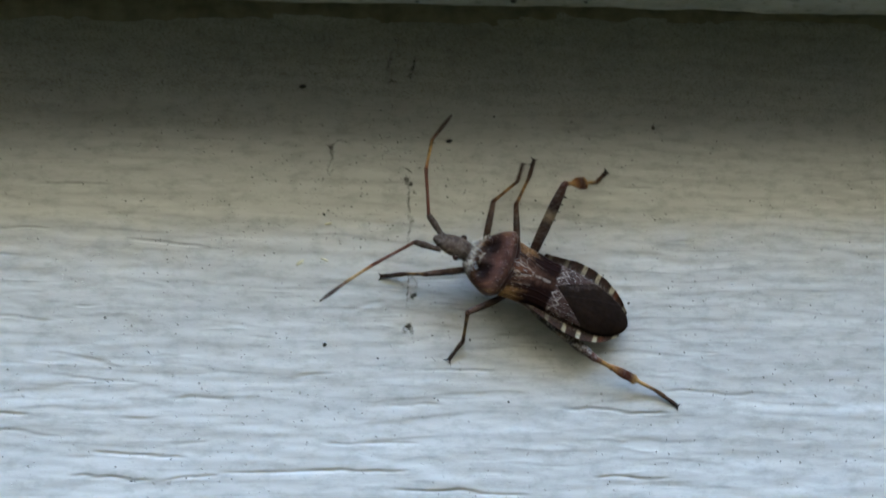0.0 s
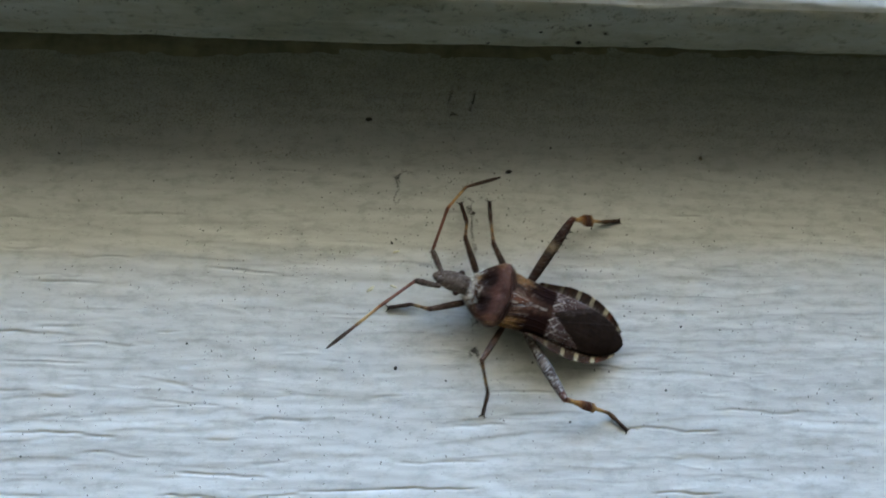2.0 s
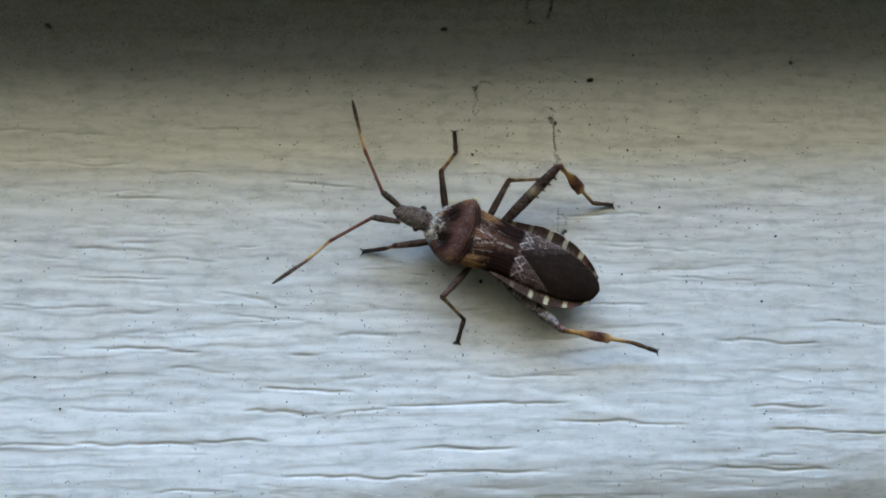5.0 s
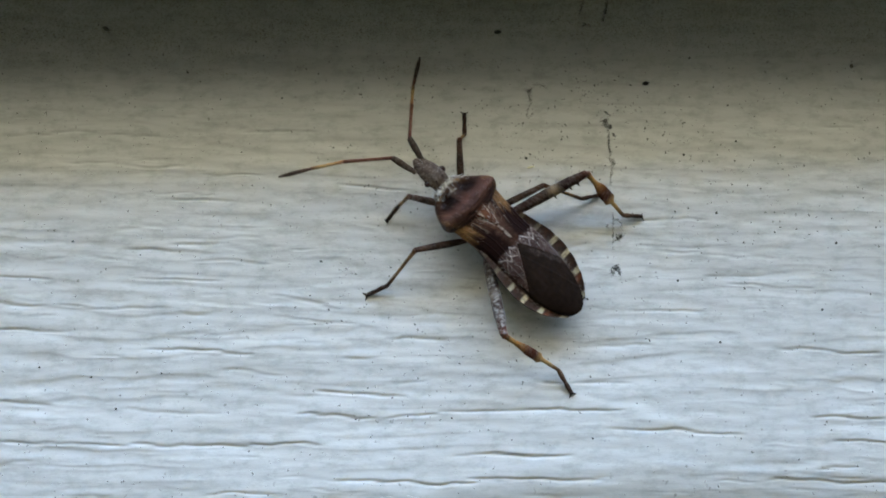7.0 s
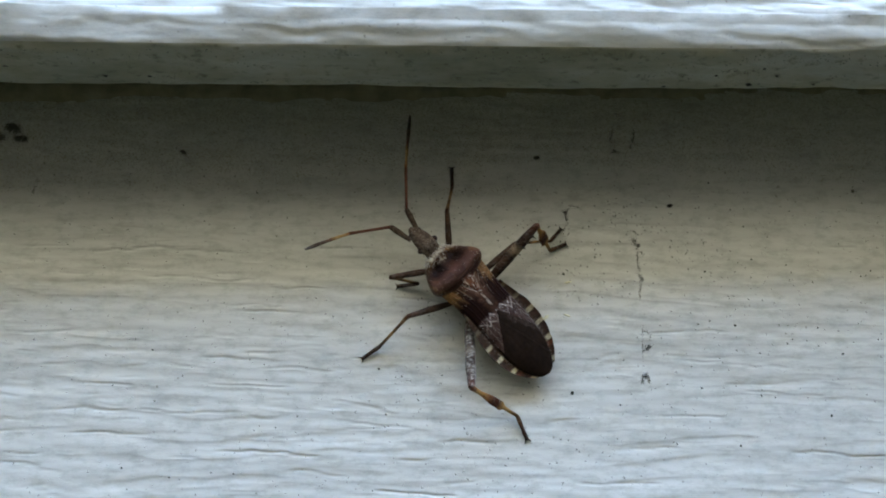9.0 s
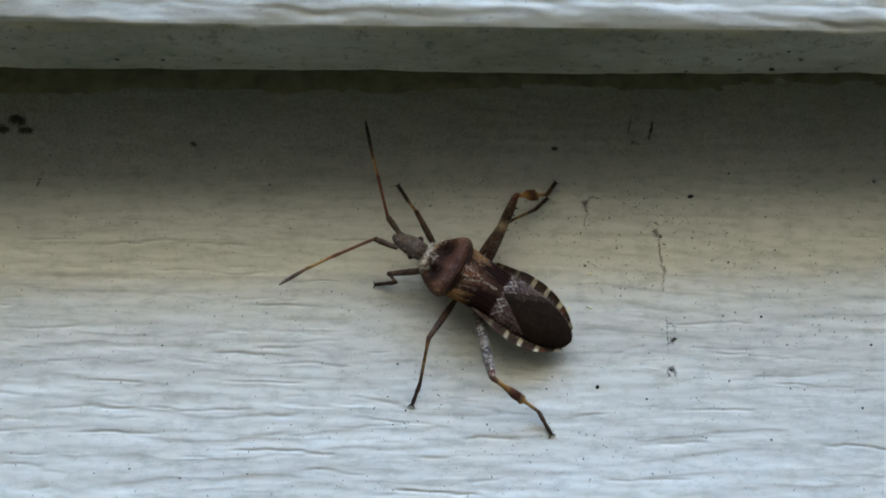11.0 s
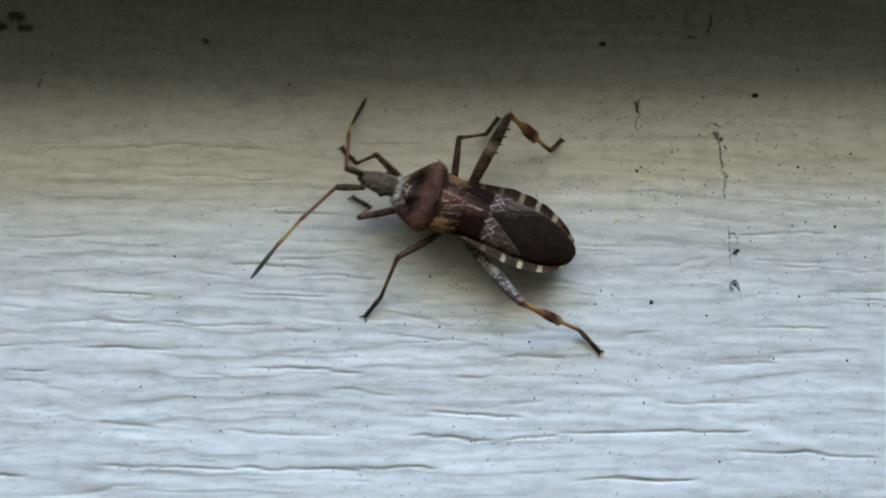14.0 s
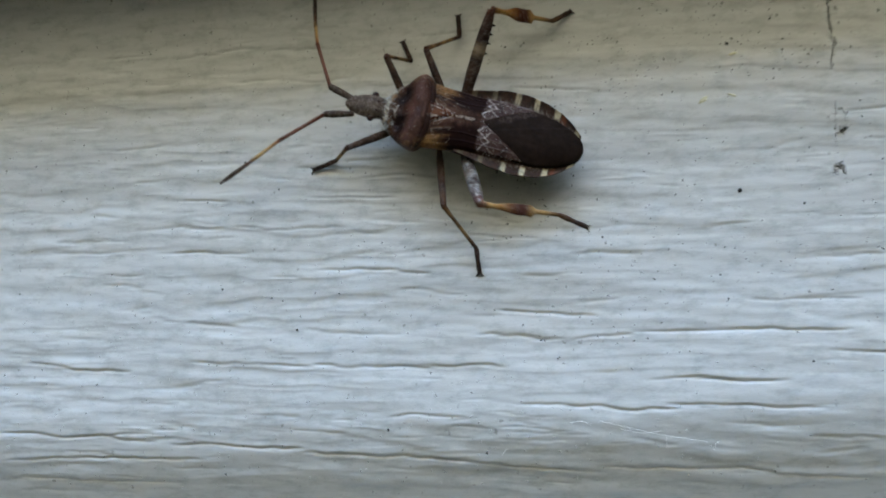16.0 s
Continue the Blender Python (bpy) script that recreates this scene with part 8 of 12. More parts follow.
    walk(limbs["L1_tarsus"], [
        (0, pose(0.009579, 0.003044, -0.000008, -0.0, 20.0, 26.3)), (0.25, pose(0.009480, 0.002872, 0.000156, -0.0, 18.7, 26.0)), (0.5, pose(0.009139, 0.002671, 0.000474, -0.0, 17.0, 26.3)),
        (0.75, pose(0.009716, 0.003516, 0.001372, 0.0, 12.3, 28.7)), (1, pose(0.010575, 0.004414, 0.001469, 0.0, 13.3, 30.1)), (1.25, pose(0.010611, 0.004580, 0.001532, 0.0, 13.5, 31.7)),
        (1.5, pose(0.010670, 0.004712, 0.001523, 0.0, 14.3, 32.9)), (1.75, pose(0.010282, 0.003785, 0.000869, 0.0, 14.1, 29.7)), (2, pose(0.009390, 0.002596, 0.000275, 0.0, 14.1, 26.8)),
        (2.25, pose(0.008606, 0.002315, 0.000419, -0.0, 14.3, 21.3)), (2.5, pose(0.007817, 0.002051, 0.000590, 0.0, 14.6, 15.8)), (2.75, pose(0.009140, 0.003474, 0.001189, 0.0, 12.2, 27.6)),
        (3, pose(0.010704, 0.004879, 0.000930, 0.0, 14.6, 38.5)), (3.25, pose(0.010148, 0.003950, 0.000870, -0.0, 15.8, 30.7)), (3.5, pose(0.009601, 0.003312, 0.000862, -0.0, 18.2, 23.8)),
        (3.75, pose(0.008918, 0.003048, 0.000884, -0.0, 19.2, 24.4)), (4, pose(0.008215, 0.002870, 0.000966, 0.0, 20.9, 25.7)), (4.25, pose(0.007503, 0.002736, 0.001061, 0.0, 22.4, 27.8)),
        (4.5, pose(0.008885, 0.002571, 0.001444, 0.0, 11.0, 22.6)), (4.75, pose(0.008974, 0.002581, 0.000916, 0.0, 13.7, 22.8)), (5, pose(0.008264, 0.002612, 0.000995, -0.0, 14.3, 25.6)),
        (5.25, pose(0.007584, 0.002626, 0.001055, 0.0, 15.1, 28.7)), (5.5, pose(0.006949, 0.002620, 0.001116, 0.0, 16.6, 32.1)), (5.75, pose(0.009045, 0.003127, 0.001261, -0.0, 4.3, 28.3)),
        (6, pose(0.008710, 0.003232, 0.000869, 0.0, 6.4, 30.3)), (6.25, pose(0.007910, 0.003783, 0.000524, 0.0, 8.7, 33.2)), (6.5, pose(0.006933, 0.004461, 0.000263, 0.0, 10.5, 37.5)),
        (6.75, pose(0.006935, 0.003832, 0.001356, 0.0, 29.4, 54.0)), (7, pose(0.007294, 0.003443, 0.001759, 0.0, 53.6, 81.9)), (7.25, pose(0.007584, 0.002955, 0.001497, 0.0, 27.4, 50.8)),
        (7.5, pose(0.008068, 0.003103, 0.000285, -0.0, 10.7, 32.6)), (7.75, pose(0.006528, 0.003533, 0.000316, 0.0, 15.4, 41.2)), (8, pose(0.005389, 0.003732, 0.000461, 0.0, 19.4, 47.0)),
        (8.25, pose(0.005024, 0.003273, 0.000660, 0.0, 21.9, 48.9)), (8.5, pose(0.004847, 0.002932, 0.000799, -0.0, 23.8, 50.3)), (8.75, pose(0.004815, 0.002775, 0.000857, 0.0, 23.9, 50.2)),
        (9, pose(0.004800, 0.002638, 0.000905, 0.0, 23.9, 50.1)), (9.25, pose(0.004762, 0.002542, 0.001067, 0.0, 29.2, 49.9)), (9.5, pose(0.004754, 0.002394, 0.001262, 0.0, 35.8, 49.0)),
        (9.75, pose(0.004765, 0.002234, 0.001468, -0.0, 43.5, 47.1)), (10, pose(0.005978, 0.003549, 0.000766, 0.0, -0.1, 41.3)), (10.25, pose(0.006675, 0.003840, 0.000607, 0.0, 15.1, 41.4)),
        (10.5, pose(0.006654, 0.003476, 0.000707, -0.0, 18.2, 38.6)), (10.75, pose(0.006628, 0.003182, 0.000824, 0.0, 22.0, 35.4)), (11, pose(0.006606, 0.002978, 0.000943, 0.0, 25.9, 32.0)),
        (11.25, pose(0.009143, 0.004692, 0.001045, 0.0, 14.5, 31.2)), (11.5, pose(0.009350, 0.004833, 0.000681, 0.0, 16.7, 29.7)), (11.75, pose(0.009451, 0.004822, 0.000643, 0.0, 18.5, 29.7)),
        (12, pose(0.009574, 0.004777, 0.000597, -0.0, 20.4, 29.3)), (12.25, pose(0.009599, 0.004751, 0.000566, 0.0, 18.0, 25.0)), (12.5, pose(0.009591, 0.004754, 0.000527, 0.0, 15.5, 21.0)),
        (12.75, pose(0.008954, 0.004201, 0.000300, 0.0, 14.9, 20.2)), (13, pose(0.007919, 0.003372, 0.000120, 0.0, 14.6, 18.5)), (13.25, pose(0.007096, 0.002695, 0.000264, -0.0, 20.0, 12.9)),
        (13.5, pose(0.006602, 0.002089, 0.000458, 0.0, 24.9, 6.8)), (13.75, pose(0.006863, 0.001767, 0.000828, 0.0, 24.4, -5.4)), (14, pose(0.007284, 0.001399, 0.001239, 0.0, 25.8, -20.3)),
        (14.25, pose(0.008172, 0.003082, 0.001249, 0.0, 15.6, 3.0)), (14.5, pose(0.009662, 0.004840, 0.000613, 0.0, 14.5, 23.2)), (14.75, pose(0.009741, 0.004440, 0.000729, 0.0, 14.4, 22.3)),
        (15, pose(0.009741, 0.004154, 0.000835, 0.0, 14.6, 22.3)), (15.25, pose(0.009341, 0.003777, 0.000652, -0.0, 12.6, 19.7)), (15.5, pose(0.008618, 0.003403, 0.000486, 0.0, 10.9, 18.0)),
        (15.75, pose(0.008711, 0.003605, 0.000955, 0.0, 8.0, 24.1)), (16, pose(0.009281, 0.003916, 0.000626, 0.0, 10.2, 29.6)),
    ])
    walk(limbs["L2_femur"], [
        (0, pose(0.001287, 0.001710, 0.001647, 0.0, -29.4, 47.8)), (0.25, pose(0.001287, 0.001710, 0.001647, 0.0, -30.0, 48.5)), (0.5, pose(0.001287, 0.001710, 0.001647, -0.0, -31.3, 49.9)),
        (0.75, pose(0.001287, 0.001710, 0.001647, -0.0, -34.8, 56.9)), (1, pose(0.001287, 0.001710, 0.001647, 0.0, -35.5, 65.2)), (1.25, pose(0.001287, 0.001710, 0.001647, -0.0, -34.6, 64.6)),
        (1.5, pose(0.001287, 0.001710, 0.001647, 0.0, -33.8, 63.6)), (1.75, pose(0.001287, 0.001710, 0.001647, 0.0, -33.8, 62.3)), (2, pose(0.001287, 0.001710, 0.001647, 0.0, -27.9, 70.3)),
        (2.25, pose(0.001287, 0.001710, 0.001647, 0.0, -26.1, 59.7)), (2.5, pose(0.001287, 0.001710, 0.001647, -0.0, -14.3, 59.2)), (2.75, pose(0.001287, 0.001710, 0.001647, 0.0, -23.7, 58.0)),
        (3, pose(0.001287, 0.001710, 0.001647, 0.0, -29.4, 59.1)), (3.25, pose(0.001287, 0.001710, 0.001647, -0.0, -32.5, 55.3)), (3.5, pose(0.001287, 0.001710, 0.001647, 0.0, -33.5, 53.9)),
        (3.75, pose(0.001287, 0.001710, 0.001647, 0.0, -33.7, 58.8)), (4, pose(0.001287, 0.001710, 0.001647, -0.0, -37.7, 46.8)), (4.25, pose(0.001287, 0.001710, 0.001647, -0.0, -33.1, 53.0)),
        (4.5, pose(0.001287, 0.001710, 0.001647, 0.0, -33.1, 57.9)), (4.75, pose(0.001287, 0.001710, 0.001647, 0.0, -32.4, 63.8)), (5, pose(0.001287, 0.001710, 0.001647, -0.0, -31.3, 70.8)),
        (5.25, pose(0.001287, 0.001710, 0.001647, 0.0, -32.7, 61.4)), (5.5, pose(0.001287, 0.001710, 0.001647, 0.0, -28.9, 67.7)), (5.75, pose(0.001287, 0.001710, 0.001647, 0.0, -28.3, 72.9)),
        (6, pose(0.001287, 0.001710, 0.001647, 0.0, -27.5, 78.2)), (6.25, pose(0.001287, 0.001710, 0.001647, 0.0, -34.7, 73.4)), (6.5, pose(0.001287, 0.001710, 0.001647, 0.0, -31.8, 75.1)),
        (6.75, pose(0.001287, 0.001710, 0.001647, 0.0, -36.7, 60.7)), (7, pose(0.001287, 0.001710, 0.001647, 0.0, -18.0, 57.4)), (7.25, pose(0.001287, 0.001710, 0.001647, -0.0, -19.4, 64.9)),
        (7.5, pose(0.001287, 0.001710, 0.001647, 0.0, -17.3, 75.7)), (7.75, pose(0.001287, 0.001710, 0.001647, 0.0, -24.1, 61.5)), (8, pose(0.001287, 0.001710, 0.001647, 0.0, -16.3, 53.5)),
        (8.25, pose(0.001287, 0.001710, 0.001647, 0.0, -20.6, 51.8)), (8.5, pose(0.001287, 0.001710, 0.001647, 0.0, -22.2, 50.4)), (8.75, pose(0.001287, 0.001710, 0.001647, 0.0, -25.0, 55.4)),
        (9, pose(0.001287, 0.001710, 0.001647, -0.0, -18.1, 64.8)), (9.25, pose(0.001287, 0.001710, 0.001647, 0.0, -19.9, 64.4)), (9.5, pose(0.001287, 0.001710, 0.001647, 0.0, -22.5, 70.1)),
        (9.75, pose(0.001287, 0.001710, 0.001647, 0.0, -19.1, 75.5)), (10, pose(0.001287, 0.001710, 0.001647, 0.0, -21.5, 73.4)), (10.25, pose(0.001287, 0.001710, 0.001647, 0.0, -23.9, 71.4)),
        (10.5, pose(0.001287, 0.001710, 0.001647, -0.0, -26.2, 69.7)), (10.75, pose(0.001287, 0.001710, 0.001647, -0.0, -18.7, 83.0)), (11, pose(0.001287, 0.001710, 0.001647, 0.0, -16.5, 84.8)),
        (11.25, pose(0.001287, 0.001710, 0.001647, 0.0, -17.6, 83.8)), (11.5, pose(0.001287, 0.001710, 0.001647, -0.0, -18.2, 83.7)), (11.75, pose(0.001287, 0.001710, 0.001647, 0.0, -16.2, 82.4)),
        (12, pose(0.001287, 0.001710, 0.001647, 0.0, -14.4, 80.8)), (12.25, pose(0.001287, 0.001710, 0.001647, -0.0, -15.2, 79.4)), (12.5, pose(0.001287, 0.001710, 0.001647, 0.0, -15.8, 78.4)),
        (12.75, pose(0.001287, 0.001710, 0.001647, 0.0, -17.4, 79.1)), (13, pose(0.001287, 0.001710, 0.001647, -0.0, -18.4, 81.7)), (13.25, pose(0.001287, 0.001710, 0.001647, -0.0, -31.3, 73.4)),
        (13.5, pose(0.001287, 0.001710, 0.001647, 0.0, -36.1, 72.5)), (13.75, pose(0.001287, 0.001710, 0.001647, 0.0, -38.7, 57.9)), (14, pose(0.001287, 0.001710, 0.001647, 0.0, -23.2, 56.3)),
        (14.25, pose(0.001287, 0.001710, 0.001647, 0.0, -26.2, 54.9)), (14.5, pose(0.001287, 0.001710, 0.001647, -0.0, -27.7, 54.2)), (14.75, pose(0.001287, 0.001710, 0.001647, 0.0, -29.1, 65.2)),
        (15, pose(0.001287, 0.001710, 0.001647, 0.0, -12.5, 82.7)), (15.25, pose(0.001287, 0.001710, 0.001647, 0.0, -13.7, 83.8)), (15.5, pose(0.001287, 0.001710, 0.001647, 0.0, -12.9, 87.4)),
        (15.75, pose(0.001287, 0.001710, 0.001647, 0.0, -11.0, 99.1)), (16, pose(0.001287, 0.001710, 0.001647, 0.0, -7.8, 109.3)),
    ])
    walk(limbs["L2_tibia"], [
        (0, pose(0.003950, 0.004648, 0.003878, 0.0, 61.7, 119.8)), (0.25, pose(0.003899, 0.004659, 0.003924, 0.0, 61.8, 120.2)), (0.5, pose(0.003791, 0.004683, 0.004012, 0.0, 60.9, 123.9)),
        (0.75, pose(0.003327, 0.004839, 0.004244, 0.0, 54.2, 143.6)), (1, pose(0.002841, 0.005074, 0.004287, 0.0, 47.1, 155.4)), (1.25, pose(0.002895, 0.005094, 0.004228, 0.0, 47.4, 157.4)),
        (1.5, pose(0.002966, 0.005098, 0.004177, 0.0, 48.0, 159.9)), (1.75, pose(0.003044, 0.005059, 0.004177, 0.0, 43.0, 141.6)), (2, pose(0.002642, 0.005494, 0.003779, 0.0, 45.0, 131.5)),
        (2.25, pose(0.003349, 0.005238, 0.003648, 0.0, 33.7, 111.6)), (2.5, pose(0.003544, 0.005497, 0.002771, 0.0, 23.3, 91.2)), (2.75, pose(0.003494, 0.005243, 0.003478, 0.0, 36.5, 105.0)),
        (3, pose(0.003324, 0.005111, 0.003880, 0.0, 46.5, 119.0)), (3.25, pose(0.003473, 0.004864, 0.004091, 0.0, 50.2, 131.6)), (3.5, pose(0.003524, 0.004776, 0.004156, -0.0, 51.4, 143.9)),
        (3.75, pose(0.003249, 0.004948, 0.004171, 0.0, 51.3, 155.6)), (4, pose(0.003751, 0.004334, 0.004430, 0.0, 51.5, 121.6)), (4.25, pose(0.003582, 0.004753, 0.004131, 0.0, 58.8, 119.6)),
        (4.5, pose(0.003314, 0.004940, 0.004129, 0.0, 59.4, 138.0)), (4.75, pose(0.002981, 0.005158, 0.004085, 0.0, 58.2, 155.1)), (5, pose(0.002568, 0.005382, 0.004009, -0.0, 56.1, 169.6)),
        (5.25, pose(0.003119, 0.005072, 0.004105, 0.0, 56.5, 115.8)), (5.5, pose(0.002799, 0.005396, 0.003844, -0.0, 60.6, 127.4)), (5.75, pose(0.002466, 0.005540, 0.003802, 0.0, 60.4, 144.2)),
        (6, pose(0.002109, 0.005663, 0.003746, 0.0, 59.0, 158.2)), (6.25, pose(0.002357, 0.005295, 0.004236, 0.0, 65.2, 158.1)), (6.5, pose(0.002278, 0.005449, 0.004043, -0.0, 72.3, 151.9)),
        (6.75, pose(0.003075, 0.004891, 0.004364, 0.0, 60.0, 104.9)), (7, pose(0.003622, 0.005355, 0.003049, 0.0, 37.2, 89.1)), (7.25, pose(0.003105, 0.005597, 0.003160, 0.0, 40.6, 106.3)),
        (7.5, pose(0.002359, 0.005921, 0.002996, -0.0, 38.4, 122.8)), (7.75, pose(0.003267, 0.005363, 0.003501, 0.0, 41.3, 101.7)), (8, pose(0.003886, 0.005219, 0.002927, 0.0, 38.2, 66.3)),
        (8.25, pose(0.003918, 0.005058, 0.003250, -0.0, 40.9, 70.7)), (8.5, pose(0.003974, 0.004953, 0.003369, 0.0, 40.7, 72.5)), (8.75, pose(0.003629, 0.005104, 0.003570, -0.0, 35.8, 84.4)),
        (9, pose(0.003129, 0.005622, 0.003063, 0.0, 32.5, 90.5)), (9.25, pose(0.003135, 0.005569, 0.003196, 0.0, 34.6, 91.4)), (9.5, pose(0.002718, 0.005664, 0.003385, -0.0, 27.6, 107.9)),
        (9.75, pose(0.002366, 0.005872, 0.003135, 0.0, 31.4, 108.7)), (10, pose(0.002495, 0.005768, 0.003313, -0.0, 33.7, 108.3)), (10.25, pose(0.002613, 0.005654, 0.003488, 0.0, 36.0, 107.3)),
        (10.5, pose(0.002706, 0.005540, 0.003652, 0.0, 38.0, 105.8)), (10.75, pose(0.001813, 0.005987, 0.003107, 0.0, 20.9, 112.5)), (11, pose(0.001684, 0.006056, 0.002936, -0.0, 22.7, 109.8)),
        (11.25, pose(0.001755, 0.006021, 0.003024, -0.0, 23.5, 109.1)), (11.5, pose(0.001765, 0.006007, 0.003066, 0.0, 23.8, 108.6)), (11.75, pose(0.001866, 0.006040, 0.002919, -0.0, 25.0, 108.5)),
        (12, pose(0.001988, 0.006062, 0.002775, 0.0, 27.1, 108.6)), (12.25, pose(0.002095, 0.006025, 0.002842, 0.0, 29.4, 109.5)), (12.5, pose(0.002168, 0.005999, 0.002885, -0.0, 31.0, 110.4)),
        (12.75, pose(0.002111, 0.005972, 0.003011, 0.0, 33.8, 121.1)), (13, pose(0.001911, 0.005982, 0.003083, 0.0, 35.3, 135.9)), (13.25, pose(0.002395, 0.005436, 0.004012, 0.0, 37.6, 138.7)),
        (13.5, pose(0.002393, 0.005217, 0.004327, 0.0, 47.0, 134.8)), (13.75, pose(0.003177, 0.004718, 0.004490, 0.0, 47.8, 110.7)), (14, pose(0.003607, 0.005191, 0.003436, -0.0, 49.2, 79.7)),
        (14.25, pose(0.003635, 0.005050, 0.003656, -0.0, 55.9, 77.7)), (14.5, pose(0.003641, 0.004979, 0.003762, 0.0, 61.5, 75.6)), (14.75, pose(0.002956, 0.005317, 0.003862, -0.0, 47.5, 100.1)),
        (15, pose(0.001849, 0.006116, 0.002634, -0.0, 27.9, 106.1)), (15.25, pose(0.001761, 0.006105, 0.002726, 0.0, 34.1, 112.7)), (15.5, pose(0.001484, 0.006141, 0.002663, -0.0, 37.8, 121.4)),
        (15.75, pose(0.000583, 0.006122, 0.002511, -0.0, 34.9, 134.3)), (16, pose(-0.000202, 0.005966, 0.002262, 0.0, 30.2, 140.4)),
    ])
    walk(limbs["L2_tarsus"], [
        (0, pose(0.002985, 0.006334, 0.000268, 0.0, 17.3, 76.4)), (0.25, pose(0.002923, 0.006333, 0.000311, 0.0, 15.8, 75.4)), (0.5, pose(0.002679, 0.006335, 0.000428, 0.0, 13.9, 75.8)),
        (0.75, pose(0.001398, 0.006260, 0.000917, 0.0, 16.4, 85.8)), (1, pose(0.000305, 0.006234, 0.001282, 0.0, 19.4, 94.9)), (1.25, pose(0.000335, 0.006159, 0.001208, 0.0, 21.3, 98.2)),
        (1.5, pose(0.000388, 0.006040, 0.001131, 0.0, 23.3, 101.4)), (1.75, pose(0.000693, 0.006924, 0.001383, 0.0, 13.8, 96.9)), (2, pose(0.000720, 0.007667, 0.000882, 0.0, 11.3, 96.4)),
        (2.25, pose(0.002092, 0.008409, 0.001374, 0.0, 11.0, 88.6)), (2.5, pose(0.003462, 0.009261, 0.001147, -0.0, 17.2, 82.2)), (2.75, pose(0.002642, 0.008429, 0.001042, 0.0, 11.0, 82.1)),
        (3, pose(0.001954, 0.007579, 0.000906, 0.0, 5.9, 81.6)), (3.25, pose(0.001732, 0.006825, 0.000939, 0.0, 8.8, 84.5)), (3.5, pose(0.001458, 0.006284, 0.000952, 0.0, 11.8, 88.1)),
        (3.75, pose(0.000914, 0.006004, 0.000971, 0.0, 14.7, 93.6)), (4, pose(0.002414, 0.006506, 0.001220, -0.0, 4.1, 76.5)), (4.25, pose(0.002532, 0.006599, 0.000624, -0.0, 10.0, 76.5)),
        (4.5, pose(0.001763, 0.006337, 0.000599, 0.0, 12.1, 81.3)), (4.75, pose(0.001022, 0.006069, 0.000600, 0.0, 15.3, 87.4)), (5, pose(0.000317, 0.005796, 0.000608, 0.0, 18.9, 94.6)),
        (5.25, pose(0.002134, 0.007109, 0.000686, 0.0, 9.1, 76.8)), (5.5, pose(0.001575, 0.006995, 0.000273, -0.0, 12.8, 79.9)), (5.75, pose(0.000824, 0.006725, 0.000237, 0.0, 14.2, 84.3)),
        (6, pose(0.000148, 0.006446, 0.000231, 0.0, 15.6, 88.8)), (6.25, pose(0.000760, 0.005939, 0.000515, -0.0, 7.7, 114.1)), (6.5, pose(0.001182, 0.006035, 0.000136, 0.0, 8.0, 140.6)),
        (6.75, pose(0.002549, 0.006871, 0.000813, 0.0, 11.5, 103.1)), (7, pose(0.003674, 0.008620, 0.000570, 0.0, 15.9, 65.0)), (7.25, pose(0.002232, 0.008583, 0.000489, 0.0, 16.9, 68.5)),
        (7.5, pose(0.000618, 0.008621, 0.000450, 0.0, 18.8, 74.9)), (7.75, pose(0.002642, 0.008377, 0.000793, 0.0, 13.4, 68.7)), (8, pose(0.005183, 0.008170, 0.000394, 0.0, 16.7, 62.5)),
        (8.25, pose(0.004941, 0.007981, 0.000563, 0.0, 16.4, 58.3)), (8.5, pose(0.004909, 0.007917, 0.000695, -0.0, 16.9, 53.6)), (8.75, pose(0.003954, 0.008412, 0.001171, 0.0, 12.3, 65.7)),
        (9, pose(0.003100, 0.009082, 0.000863, 0.0, 15.4, 79.7)), (9.25, pose(0.003055, 0.008941, 0.000866, -0.0, 15.6, 79.2)), (9.5, pose(0.001599, 0.009120, 0.001483, -0.0, 10.6, 88.8)),
        (9.75, pose(0.001243, 0.009186, 0.000998, 0.0, 15.9, 92.7)), (10, pose(0.001423, 0.009004, 0.001036, 0.0, 16.0, 90.7)), (10.25, pose(0.001624, 0.008822, 0.001081, 0.0, 16.3, 88.5)),
        (10.5, pose(0.001827, 0.008650, 0.001129, 0.0, 16.7, 86.5)), (10.75, pose(0.000346, 0.009526, 0.001646, 0.0, 14.2, 99.5)), (11, pose(0.000406, 0.009615, 0.001353, -0.0, 17.4, 99.9)),
        (11.25, pose(0.000527, 0.009575, 0.001388, 0.0, 17.8, 98.6)), (11.5, pose(0.000569, 0.009564, 0.001413, 0.0, 18.3, 98.1)), (11.75, pose(0.000687, 0.009563, 0.001186, 0.0, 19.0, 99.8)),
        (12, pose(0.000821, 0.009519, 0.000906, 0.0, 20.1, 101.5)), (12.25, pose(0.000900, 0.009390, 0.000827, 0.0, 20.5, 100.4)), (12.5, pose(0.000944, 0.009294, 0.000773, 0.0, 20.7, 99.8)),
        (12.75, pose(0.000351, 0.008889, 0.000728, 0.0, 20.9, 98.8)), (13, pose(-0.000492, 0.008308, 0.000711, 0.0, 21.2, 99.9)), (13.25, pose(-0.000045, 0.007583, 0.001512, 0.0, 42.3, 117.4)),
        (13.5, pose(0.000422, 0.007202, 0.001330, 0.0, 62.5, 151.0)), (13.75, pose(0.002204, 0.007296, 0.001454, 0.0, 41.4, 93.1)), (14, pose(0.004085, 0.007830, 0.000334, 0.0, 12.7, 68.3)),
